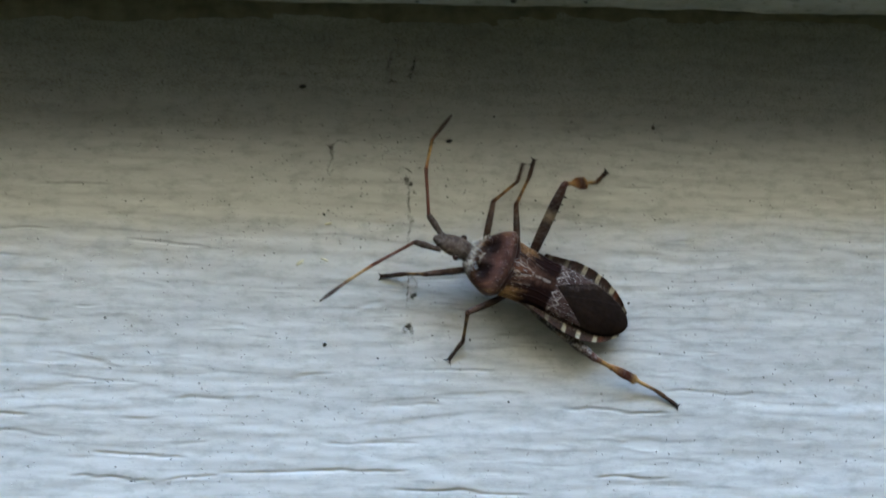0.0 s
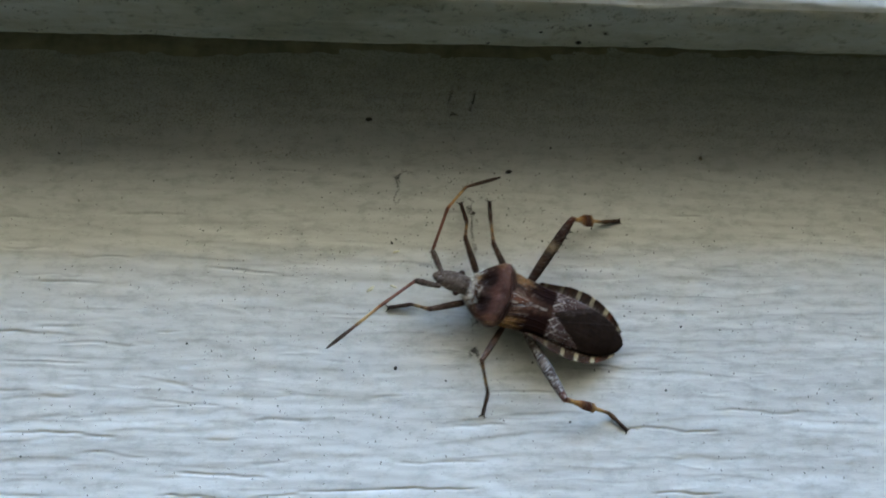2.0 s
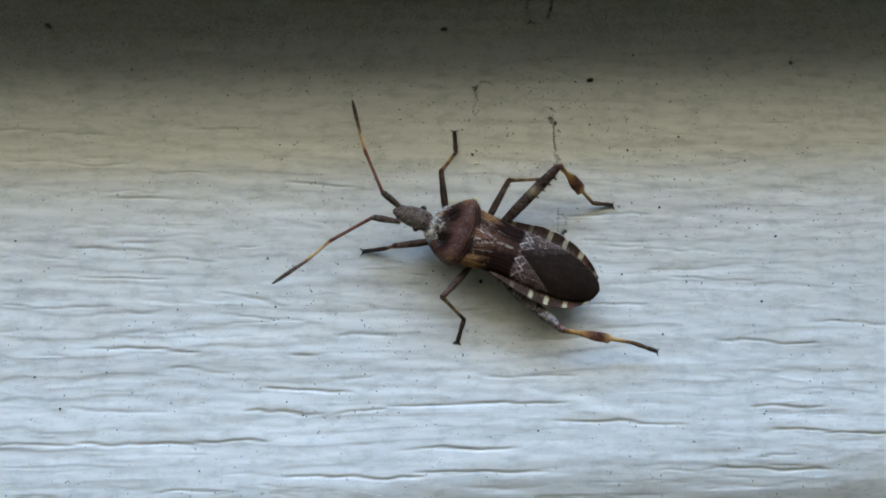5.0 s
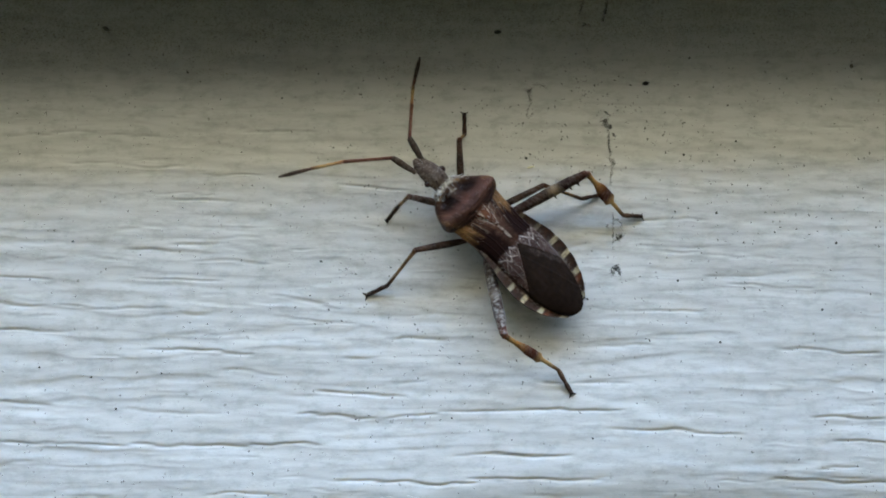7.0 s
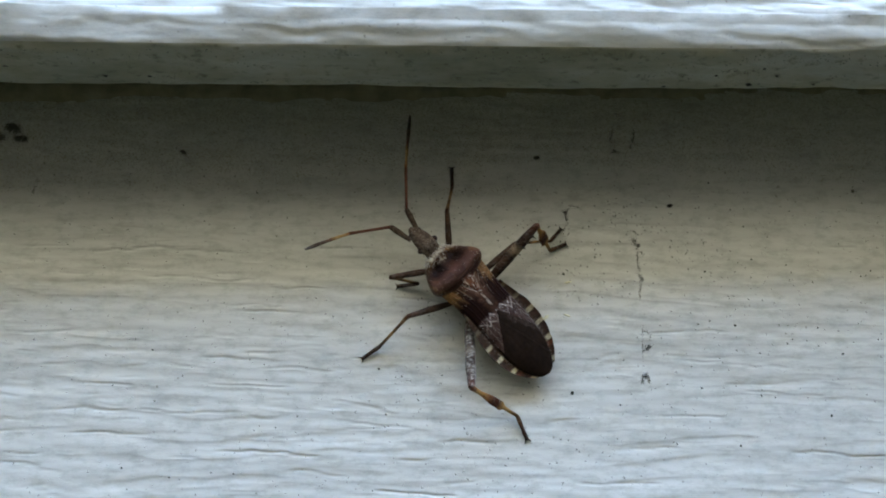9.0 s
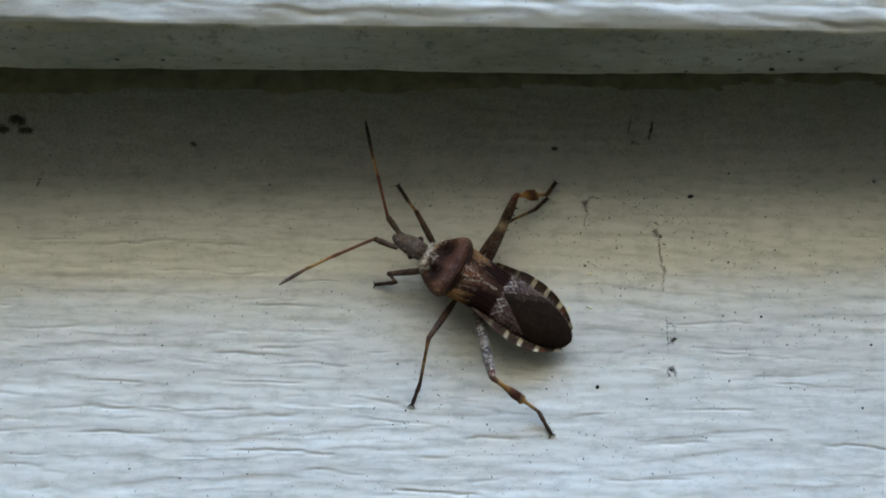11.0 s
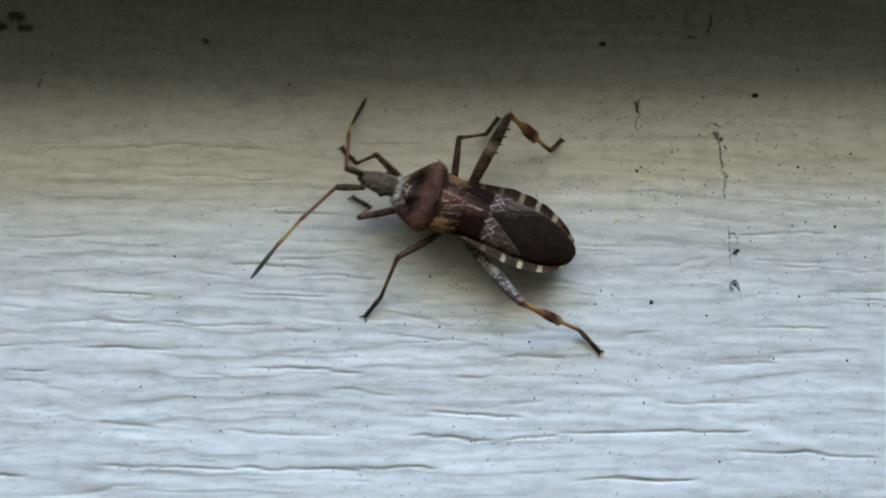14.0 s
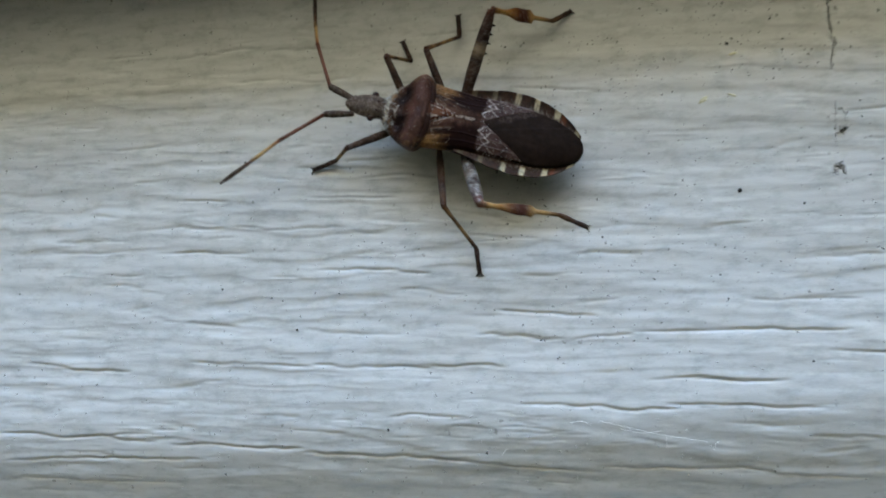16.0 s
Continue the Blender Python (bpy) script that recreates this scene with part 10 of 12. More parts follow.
    walk(limbs["RA_scape"], [
        (0, pose(0.007962, -0.000315, 0.003283, 0.0, 8.1, -35.9)), (0.25, pose(0.007962, -0.000315, 0.003283, 0.0, 5.3, -37.4)), (0.5, pose(0.007962, -0.000315, 0.003283, 0.0, 2.5, -38.9)),
        (0.75, pose(0.007962, -0.000315, 0.003283, 0.0, -18.5, -39.5)), (1, pose(0.007962, -0.000315, 0.003283, 0.0, -39.9, -40.4)), (1.25, pose(0.007962, -0.000315, 0.003283, 0.0, -36.4, -36.9)),
        (1.5, pose(0.007962, -0.000315, 0.003283, 0.0, -32.8, -33.7)), (1.75, pose(0.007962, -0.000315, 0.003283, -0.0, -10.0, -42.6)), (2, pose(0.007962, -0.000315, 0.003283, 0.0, 12.7, -50.1)),
        (2.25, pose(0.007962, -0.000315, 0.003283, 0.0, 9.2, -49.9)), (2.5, pose(0.007962, -0.000315, 0.003283, -0.0, 5.7, -49.6)), (2.75, pose(0.007962, -0.000315, 0.003283, 0.0, 2.6, -48.2)),
        (3, pose(0.007962, -0.000315, 0.003283, 0.0, -0.6, -46.8)), (3.25, pose(0.007962, -0.000315, 0.003283, 0.0, -13.4, -28.2)), (3.5, pose(0.007962, -0.000315, 0.003283, 0.0, -24.8, -7.4)),
        (3.75, pose(0.007962, -0.000315, 0.003283, -0.0, -24.9, -8.5)), (4, pose(0.007962, -0.000315, 0.003283, 0.0, -25.0, -9.6)), (4.25, pose(0.007962, -0.000315, 0.003283, 0.0, -25.0, -10.7)),
        (4.5, pose(0.007962, -0.000315, 0.003283, 0.0, -25.1, -11.8)), (4.75, pose(0.007962, -0.000315, 0.003283, 0.0, -25.2, -12.9)), (5, pose(0.007962, -0.000315, 0.003283, 0.0, -25.2, -14.0)),
        (5.25, pose(0.007962, -0.000315, 0.003283, 0.0, -25.3, -15.1)), (5.5, pose(0.007962, -0.000315, 0.003283, 0.0, -25.3, -16.2)), (5.75, pose(0.007962, -0.000315, 0.003283, 0.0, -25.3, -17.3)),
        (6, pose(0.007962, -0.000315, 0.003283, 0.0, -25.3, -18.4)), (6.25, pose(0.007962, -0.000315, 0.003283, 0.0, -16.2, -19.5)), (6.5, pose(0.007962, -0.000315, 0.003283, 0.0, -7.1, -20.5)),
        (6.75, pose(0.007962, -0.000315, 0.003283, 0.0, -16.3, -17.5)), (7, pose(0.007962, -0.000315, 0.003283, -0.0, -25.3, -14.1)), (7.25, pose(0.007962, -0.000315, 0.003283, 0.0, -14.8, -17.5)),
        (7.5, pose(0.007962, -0.000315, 0.003283, -0.0, -4.1, -20.6)), (7.75, pose(0.007962, -0.000315, 0.003283, 0.0, 0.9, -23.4)), (8, pose(0.007962, -0.000315, 0.003283, 0.0, 6.0, -26.3)),
        (8.25, pose(0.007962, -0.000315, 0.003283, -0.0, 3.7, -25.6)), (8.5, pose(0.007962, -0.000315, 0.003283, 0.0, 1.4, -24.9)), (8.75, pose(0.007962, -0.000315, 0.003283, 0.0, 0.1, -20.9)),
        (9, pose(0.007962, -0.000315, 0.003283, 0.0, -1.2, -16.8)), (9.25, pose(0.007962, -0.000315, 0.003283, 0.0, -0.2, -17.9)), (9.5, pose(0.007962, -0.000315, 0.003283, 0.0, 0.8, -19.1)),
        (9.75, pose(0.007962, -0.000315, 0.003283, 0.0, 1.7, -20.2)), (10, pose(0.007962, -0.000315, 0.003283, 0.0, 2.7, -21.4)), (10.25, pose(0.007962, -0.000315, 0.003283, -0.0, 3.7, -22.5)),
        (10.5, pose(0.007962, -0.000315, 0.003283, 0.0, 4.7, -23.7)), (10.75, pose(0.007962, -0.000315, 0.003283, 0.0, 5.7, -24.9)), (11, pose(0.007962, -0.000315, 0.003283, -0.0, 6.7, -26.1)),
        (11.25, pose(0.007962, -0.000315, 0.003283, 0.0, 7.7, -27.2)), (11.5, pose(0.007962, -0.000315, 0.003283, -0.0, 8.6, -28.4)), (11.75, pose(0.007962, -0.000315, 0.003283, 0.0, 7.3, -29.4)),
        (12, pose(0.007962, -0.000315, 0.003283, 0.0, 6.0, -30.3)), (12.25, pose(0.007962, -0.000315, 0.003283, 0.0, 7.4, -29.7)), (12.5, pose(0.007962, -0.000315, 0.003283, -0.0, 8.8, -29.1)),
        (12.75, pose(0.007962, -0.000315, 0.003283, 0.0, 14.0, -20.7)), (13, pose(0.007962, -0.000315, 0.003283, 0.0, 18.9, -12.0)), (13.25, pose(0.007962, -0.000315, 0.003283, -0.0, -4.4, -5.7)),
        (13.5, pose(0.007962, -0.000315, 0.003283, 0.0, -27.5, 1.0)), (13.75, pose(0.007962, -0.000315, 0.003283, -0.0, -37.3, 10.7)), (14, pose(0.007962, -0.000315, 0.003283, 0.0, -46.2, 23.5)),
        (14.25, pose(0.007962, -0.000315, 0.003283, 0.0, -44.4, 9.9)), (14.5, pose(0.007962, -0.000315, 0.003283, 0.0, -41.2, -2.4)), (14.75, pose(0.007962, -0.000315, 0.003283, -0.0, -25.2, -15.7)),
        (15, pose(0.007962, -0.000315, 0.003283, 0.0, -8.1, -25.8)), (15.25, pose(0.007962, -0.000315, 0.003283, -0.0, -10.5, -25.8)), (15.5, pose(0.007962, -0.000315, 0.003283, 0.0, -13.0, -25.8)),
        (15.75, pose(0.007962, -0.000315, 0.003283, 0.0, -10.7, -20.6)), (16, pose(0.007962, -0.000315, 0.003283, 0.0, -8.3, -15.4)),
    ])
    walk(limbs["RA_pedicel"], [
        (0, pose(0.009750, -0.001609, 0.002967, 0.0, -4.1, -63.6)), (0.25, pose(0.009726, -0.001662, 0.003076, 0.0, -5.8, -66.8)), (0.5, pose(0.009697, -0.001712, 0.003184, 0.0, -7.5, -69.9)),
        (0.75, pose(0.009594, -0.001660, 0.003989, 0.0, -0.9, -79.5)), (1, pose(0.009265, -0.001422, 0.004714, -0.0, 4.7, -86.4)), (1.25, pose(0.009398, -0.001391, 0.004606, 0.0, 0.1, -85.7)),
        (1.5, pose(0.009521, -0.001354, 0.004492, -0.0, -4.6, -85.0)), (1.75, pose(0.009579, -0.001801, 0.003668, -0.0, -6.0, -89.6)), (2, pose(0.009356, -0.001984, 0.002791, 0.0, -7.6, -90.1)),
        (2.25, pose(0.009381, -0.001997, 0.002926, 0.0, -6.7, -99.8)), (2.5, pose(0.009401, -0.002004, 0.003063, 0.0, -5.6, -109.3)), (2.75, pose(0.009447, -0.001975, 0.003183, 0.0, -1.3, -109.9)),
        (3, pose(0.009488, -0.001940, 0.003304, -0.0, 2.9, -110.3)), (3.25, pose(0.009874, -0.001340, 0.003798, -0.0, 16.7, -78.5)), (3.5, pose(0.009969, -0.000575, 0.004218, 0.0, 22.3, -38.6)),
        (3.75, pose(0.009963, -0.000613, 0.004221, -0.0, 19.4, -40.1)), (4, pose(0.009955, -0.000651, 0.004224, 0.0, 16.4, -41.6)), (4.25, pose(0.009947, -0.000689, 0.004227, 0.0, 13.3, -43.1)),
        (4.5, pose(0.009939, -0.000727, 0.004229, 0.0, 10.1, -44.5)), (4.75, pose(0.009929, -0.000764, 0.004231, 0.0, 6.9, -45.9)), (5, pose(0.009920, -0.000802, 0.004233, 0.0, 3.7, -47.3)),
        (5.25, pose(0.009909, -0.000839, 0.004234, 0.0, 0.5, -48.7)), (5.5, pose(0.009898, -0.000876, 0.004235, 0.0, -2.6, -50.0)), (5.75, pose(0.009887, -0.000913, 0.004236, 0.0, -5.7, -51.3)),
        (6, pose(0.009875, -0.000950, 0.004236, -0.0, -8.7, -52.6)), (6.25, pose(0.009981, -0.001029, 0.003904, 0.0, -3.1, -52.9)), (6.5, pose(0.010034, -0.001090, 0.003559, -0.0, 2.2, -52.7)),
        (6.75, pose(0.010004, -0.000957, 0.003908, -0.0, 13.8, -51.7)), (7, pose(0.009917, -0.000806, 0.004236, 0.0, 24.9, -50.0)), (7.25, pose(0.010018, -0.000962, 0.003851, -0.0, 14.5, -49.6)),
        (7.5, pose(0.010044, -0.001096, 0.003442, 0.0, 3.6, -48.7)), (7.75, pose(0.010008, -0.001201, 0.003246, 0.0, 1.4, -47.7)), (8, pose(0.009950, -0.001297, 0.003050, 0.0, -0.9, -46.6)),
        (8.25, pose(0.009969, -0.001276, 0.003138, 0.0, -4.0, -45.9)), (8.5, pose(0.009983, -0.001254, 0.003227, 0.0, -7.0, -45.2)), (8.75, pose(0.010046, -0.001108, 0.003278, 0.0, -4.7, -44.0)),
        (9, pose(0.010096, -0.000958, 0.003329, -0.0, -2.3, -42.8)), (9.25, pose(0.010084, -0.001001, 0.003291, 0.0, -1.5, -43.3)), (9.5, pose(0.010069, -0.001043, 0.003253, -0.0, -0.8, -43.8)),
        (9.75, pose(0.010053, -0.001085, 0.003215, -0.0, -0.1, -44.3)), (10, pose(0.010036, -0.001127, 0.003176, 0.0, 0.7, -44.8)), (10.25, pose(0.010017, -0.001168, 0.003138, 0.0, 1.4, -45.2)),
        (10.5, pose(0.009997, -0.001208, 0.003099, 0.0, 2.2, -45.7)), (10.75, pose(0.009975, -0.001248, 0.003061, -0.0, 2.9, -46.1)), (11, pose(0.009951, -0.001288, 0.003023, -0.0, 3.7, -46.6)),
        (11.25, pose(0.009927, -0.001326, 0.002985, 0.0, 4.4, -47.0)), (11.5, pose(0.009901, -0.001364, 0.002948, 0.0, 5.2, -47.4)), (11.75, pose(0.009889, -0.001400, 0.002999, -0.0, -1.8, -48.8)),
        (12, pose(0.009876, -0.001435, 0.003051, 0.0, -8.7, -50.1)), (12.25, pose(0.009882, -0.001412, 0.002995, -0.0, -11.4, -49.8)), (12.5, pose(0.009886, -0.001388, 0.002940, 0.0, -14.1, -49.4)),
        (12.75, pose(0.009985, -0.001081, 0.002742, 0.0, -13.7, -46.6)), (13, pose(0.010025, -0.000752, 0.002559, 0.0, -12.8, -43.5)), (13.25, pose(0.010174, -0.000534, 0.003455, 0.0, 16.8, -53.2)),
        (13.5, pose(0.009939, -0.000281, 0.004313, -0.0, 44.3, -60.6)), (13.75, pose(0.009705, 0.000015, 0.004633, -0.0, 34.2, -67.3)), (14, pose(0.009377, 0.000302, 0.004892, 0.0, 23.0, -71.0)),
        (14.25, pose(0.009530, -0.000040, 0.004844, 0.0, 19.9, -71.5)), (14.5, pose(0.009637, -0.000384, 0.004753, 0.0, 16.1, -71.3)), (14.75, pose(0.009905, -0.000860, 0.004230, 0.0, 13.0, -72.1)),
        (15, pose(0.009950, -0.001274, 0.003596, 0.0, 7.7, -69.9)), (15.25, pose(0.009936, -0.001269, 0.003691, 0.0, -3.6, -69.3)), (15.5, pose(0.009918, -0.001261, 0.003784, 0.0, -14.9, -68.5)),
        (15.75, pose(0.010014, -0.001084, 0.003697, 0.0, -4.4, -63.2)), (16, pose(0.010090, -0.000899, 0.003605, 0.0, 6.2, -57.7)),
    ])
    walk(limbs["RA_third"], [
        (0, pose(0.011470, -0.005075, 0.003244, -0.0, 3.0, -79.1)), (0.25, pose(0.011249, -0.005209, 0.003470, 0.0, 6.1, -82.2)), (0.5, pose(0.011021, -0.005324, 0.003694, -0.0, 9.0, -85.3)),
        (0.75, pose(0.010299, -0.005475, 0.004049, 0.0, 8.3, -92.1)), (1, pose(0.009510, -0.005282, 0.004396, -0.0, 6.2, -97.1)), (1.25, pose(0.009686, -0.005260, 0.004601, 0.0, 0.9, -99.6)),
        (1.5, pose(0.009860, -0.005206, 0.004806, 0.0, -4.5, -101.8)), (1.75, pose(0.009604, -0.005660, 0.004072, 0.0, 1.4, -107.4)), (2, pose(0.009347, -0.005830, 0.003307, 0.0, 6.5, -111.0)),
        (2.25, pose(0.008726, -0.005794, 0.003380, 0.0, 1.8, -122.5)), (2.5, pose(0.008123, -0.005648, 0.003441, -0.0, -3.2, -133.0)), (2.75, pose(0.008128, -0.005623, 0.003273, 0.0, -4.3, -133.5)),
        (3, pose(0.008142, -0.005573, 0.003105, 0.0, -5.2, -133.7)), (3.25, pose(0.010613, -0.004983, 0.002686, 0.0, 19.9, -112.2)), (3.5, pose(0.012774, -0.002815, 0.002745, 0.0, 35.1, -52.1)),
        (3.75, pose(0.012761, -0.002971, 0.002932, 0.0, 33.9, -52.9)), (4, pose(0.012739, -0.003122, 0.003129, 0.0, 32.8, -53.7)), (4.25, pose(0.012707, -0.003267, 0.003335, 0.0, 31.6, -54.4)),
        (4.5, pose(0.012663, -0.003403, 0.003547, 0.0, 30.3, -54.9)), (4.75, pose(0.012610, -0.003531, 0.003763, 0.0, 29.0, -55.3)), (5, pose(0.012545, -0.003647, 0.003980, 0.0, 27.5, -55.7)),
        (5.25, pose(0.012472, -0.003752, 0.004198, 0.0, 25.9, -56.0)), (5.5, pose(0.012389, -0.003846, 0.004412, -0.0, 24.1, -56.3)), (5.75, pose(0.012300, -0.003927, 0.004620, 0.0, 22.1, -56.6)),
        (6, pose(0.012204, -0.003997, 0.004822, 0.0, 20.0, -56.9)), (6.25, pose(0.012318, -0.004119, 0.004117, 0.0, 24.3, -55.5)), (6.5, pose(0.012381, -0.004176, 0.003410, 0.0, 27.8, -54.0)),
        (6.75, pose(0.012340, -0.003914, 0.002984, 0.0, 29.7, -52.1)), (7, pose(0.012181, -0.003502, 0.002604, 0.0, 30.4, -50.0)), (7.25, pose(0.012452, -0.003823, 0.002877, -0.0, 25.4, -49.6)),
        (7.5, pose(0.012603, -0.004003, 0.003199, -0.0, 19.7, -49.2)), (7.75, pose(0.012618, -0.004070, 0.003154, 0.0, 18.8, -49.4)), (8, pose(0.012615, -0.004117, 0.003109, 0.0, 17.7, -49.6)),
        (8.25, pose(0.012660, -0.004058, 0.003407, -0.0, 12.9, -47.4)), (8.5, pose(0.012696, -0.003988, 0.003702, 0.0, 8.0, -45.4)), (8.75, pose(0.012826, -0.003796, 0.003594, 0.0, 13.6, -46.3)),
        (9, pose(0.012942, -0.003591, 0.003483, 0.0, 19.1, -47.3)), (9.25, pose(0.012907, -0.003660, 0.003395, 0.0, 19.7, -47.3)), (9.5, pose(0.012870, -0.003727, 0.003307, 0.0, 20.3, -47.3)),
        (9.75, pose(0.012832, -0.003794, 0.003218, 0.0, 20.9, -47.2)), (10, pose(0.012791, -0.003858, 0.003129, 0.0, 21.5, -47.2)), (10.25, pose(0.012749, -0.003921, 0.003041, -0.0, 22.1, -47.2)),
        (10.5, pose(0.012705, -0.003982, 0.002952, 0.0, 22.6, -47.1)), (10.75, pose(0.012660, -0.004042, 0.002863, -0.0, 23.2, -47.1)), (11, pose(0.012613, -0.004100, 0.002775, 0.0, 23.7, -47.0)),
        (11.25, pose(0.012564, -0.004156, 0.002687, 0.0, 24.2, -47.0)), (11.5, pose(0.012514, -0.004210, 0.002599, -0.0, 24.6, -46.9)), (11.75, pose(0.012444, -0.004318, 0.003119, -0.0, 22.8, -52.4)),
        (12, pose(0.012334, -0.004380, 0.003635, 0.0, 20.3, -57.6)), (12.25, pose(0.012339, -0.004316, 0.003760, 0.0, 22.7, -58.4)), (12.5, pose(0.012337, -0.004244, 0.003883, 0.0, 25.0, -59.2)),
        (12.75, pose(0.012574, -0.003821, 0.003660, -0.0, 31.1, -55.1)), (13, pose(0.012771, -0.003355, 0.003422, 0.0, 36.1, -50.2)), (13.25, pose(0.012397, -0.003510, 0.002332, -0.0, 30.5, -52.7)),
        (13.5, pose(0.011302, -0.002700, 0.001604, 0.0, 18.2, -55.1)), (13.75, pose(0.010943, -0.002944, 0.002450, 0.0, 33.2, -62.4)), (14, pose(0.010538, -0.003076, 0.003376, 0.0, 47.6, -73.0)),
        (14.25, pose(0.010688, -0.003500, 0.003523, 0.0, 40.2, -73.1)), (14.5, pose(0.010835, -0.003913, 0.003674, 0.0, 32.8, -73.1)), (14.75, pose(0.011070, -0.004457, 0.003359, 0.0, 27.6, -75.8)),
        (15, pose(0.011270, -0.004886, 0.003073, 0.0, 21.8, -78.0)), (15.25, pose(0.011307, -0.004890, 0.003933, 0.0, 25.1, -71.3)), (15.5, pose(0.011289, -0.004751, 0.004782, 0.0, 26.4, -64.2)),
        (15.75, pose(0.011759, -0.004536, 0.003991, 0.0, 27.0, -62.5)), (16, pose(0.012149, -0.004160, 0.003186, -0.0, 25.6, -60.8)),
    ])
    walk(limbs["RA_club"], [
        (0, pose(0.011962, -0.007625, 0.003108, 0.0, 11.0, -102.7)), (0.25, pose(0.011598, -0.007771, 0.003195, 0.0, 7.7, -107.8)), (0.5, pose(0.011230, -0.007883, 0.003285, 0.0, 4.2, -112.6)),
        (0.75, pose(0.010204, -0.008046, 0.003673, 0.0, 4.4, -125.4)), (1, pose(0.009190, -0.007846, 0.004114, 0.0, 4.9, -134.4)), (1.25, pose(0.009255, -0.007824, 0.004562, 0.0, 10.3, -132.5)),
        (1.5, pose(0.009330, -0.007743, 0.005010, 0.0, 15.5, -130.0)), (1.75, pose(0.008828, -0.008141, 0.004007, 0.0, 0.3, -140.0)), (2, pose(0.008420, -0.008241, 0.003014, 0.0, -14.8, -146.6)),
        (2.25, pose(0.007328, -0.007985, 0.003297, 0.0, 3.1, -146.1)), (2.5, pose(0.006352, -0.007545, 0.003588, 0.0, 20.9, -143.9)), (2.75, pose(0.006344, -0.007504, 0.003466, 0.0, 18.3, -142.6)),
        (3, pose(0.006352, -0.007445, 0.003343, 0.0, 15.5, -141.3)), (3.25, pose(0.009690, -0.007246, 0.001799, 0.0, 41.3, -76.2)), (3.5, pose(0.014082, -0.004493, 0.001250, 0.0, 28.9, -53.0)),
        (3.75, pose(0.014061, -0.004693, 0.001481, -0.0, 26.0, -53.6)), (4, pose(0.014033, -0.004884, 0.001722, 0.0, 23.1, -54.2)), (4.25, pose(0.013997, -0.005067, 0.001973, 0.0, 20.1, -54.8)),
        (4.5, pose(0.013954, -0.005239, 0.002233, 0.0, 17.1, -55.3)), (4.75, pose(0.013903, -0.005401, 0.002502, 0.0, 14.1, -55.9)), (5, pose(0.013844, -0.005552, 0.002779, 0.0, 11.3, -56.4)),
        (5.25, pose(0.013779, -0.005692, 0.003062, 0.0, 8.5, -56.9)), (5.5, pose(0.013706, -0.005820, 0.003350, 0.0, 5.9, -57.4)), (5.75, pose(0.013626, -0.005937, 0.003641, 0.0, 3.5, -57.9)),
        (6, pose(0.013540, -0.006043, 0.003933, 0.0, 1.2, -58.4)), (6.25, pose(0.013659, -0.006072, 0.003046, 0.0, 2.0, -58.0)), (6.5, pose(0.013733, -0.006036, 0.002196, 0.0, 3.4, -57.6)),
        (6.75, pose(0.013728, -0.005695, 0.001695, 0.0, 6.2, -58.1)), (7, pose(0.013621, -0.005221, 0.001290, -0.0, 10.5, -58.3)), (7.25, pose(0.013974, -0.005611, 0.001761, -0.0, 7.0, -56.2)),
        (7.5, pose(0.014203, -0.005856, 0.002323, 0.0, 4.7, -53.8)), (7.75, pose(0.014221, -0.005939, 0.002317, -0.0, -0.7, -51.7)), (8, pose(0.014222, -0.006002, 0.002320, -0.0, -6.0, -49.6)),
        (8.25, pose(0.014376, -0.005924, 0.002827, -0.0, -11.0, -48.4)), (8.5, pose(0.014505, -0.005820, 0.003342, 0.0, -15.8, -47.2)), (8.75, pose(0.014571, -0.005624, 0.002983, 0.0, -6.2, -48.1)),
        (9, pose(0.014608, -0.005397, 0.002632, 0.0, 3.8, -49.0)), (9.25, pose(0.014567, -0.005458, 0.002517, 0.0, 1.2, -48.8)), (9.5, pose(0.014524, -0.005518, 0.002403, 0.0, -1.3, -48.7)),
        (9.75, pose(0.014480, -0.005576, 0.002289, 0.0, -3.9, -48.5)), (10, pose(0.014434, -0.005633, 0.002175, 0.0, -6.5, -48.4)), (10.25, pose(0.014387, -0.005688, 0.002063, 0.0, -9.1, -48.2)),
        (10.5, pose(0.014338, -0.005741, 0.001951, 0.0, -11.6, -48.0)), (10.75, pose(0.014288, -0.005792, 0.001841, -0.0, -14.2, -47.9)), (11, pose(0.014236, -0.005842, 0.001731, 0.0, -16.6, -47.7)),
        (11.25, pose(0.014183, -0.005891, 0.001623, 0.0, -19.0, -47.5)), (11.5, pose(0.014128, -0.005937, 0.001516, 0.0, -21.3, -47.4)), (11.75, pose(0.013906, -0.006217, 0.002111, 0.0, -11.2, -49.8)),
        (12, pose(0.013642, -0.006439, 0.002735, 0.0, -0.2, -52.2)), (12.25, pose(0.013596, -0.006358, 0.002757, -0.0, -2.6, -52.0)), (12.5, pose(0.013544, -0.006267, 0.002783, 0.0, -5.0, -51.8)),
        (12.75, pose(0.013849, -0.005646, 0.002317, 0.0, -1.9, -49.0)), (13, pose(0.014115, -0.004970, 0.001891, 0.0, 2.1, -46.3)), (13.25, pose(0.013754, -0.005291, 0.001010, 0.0, 4.5, -52.7)),
        (13.5, pose(0.012716, -0.004725, 0.000790, 0.0, 17.7, -59.4)), (13.75, pose(0.011952, -0.004871, 0.001026, -0.0, 16.0, -76.3)), (14, pose(0.011050, -0.004753, 0.001456, 0.0, 15.2, -91.6)),
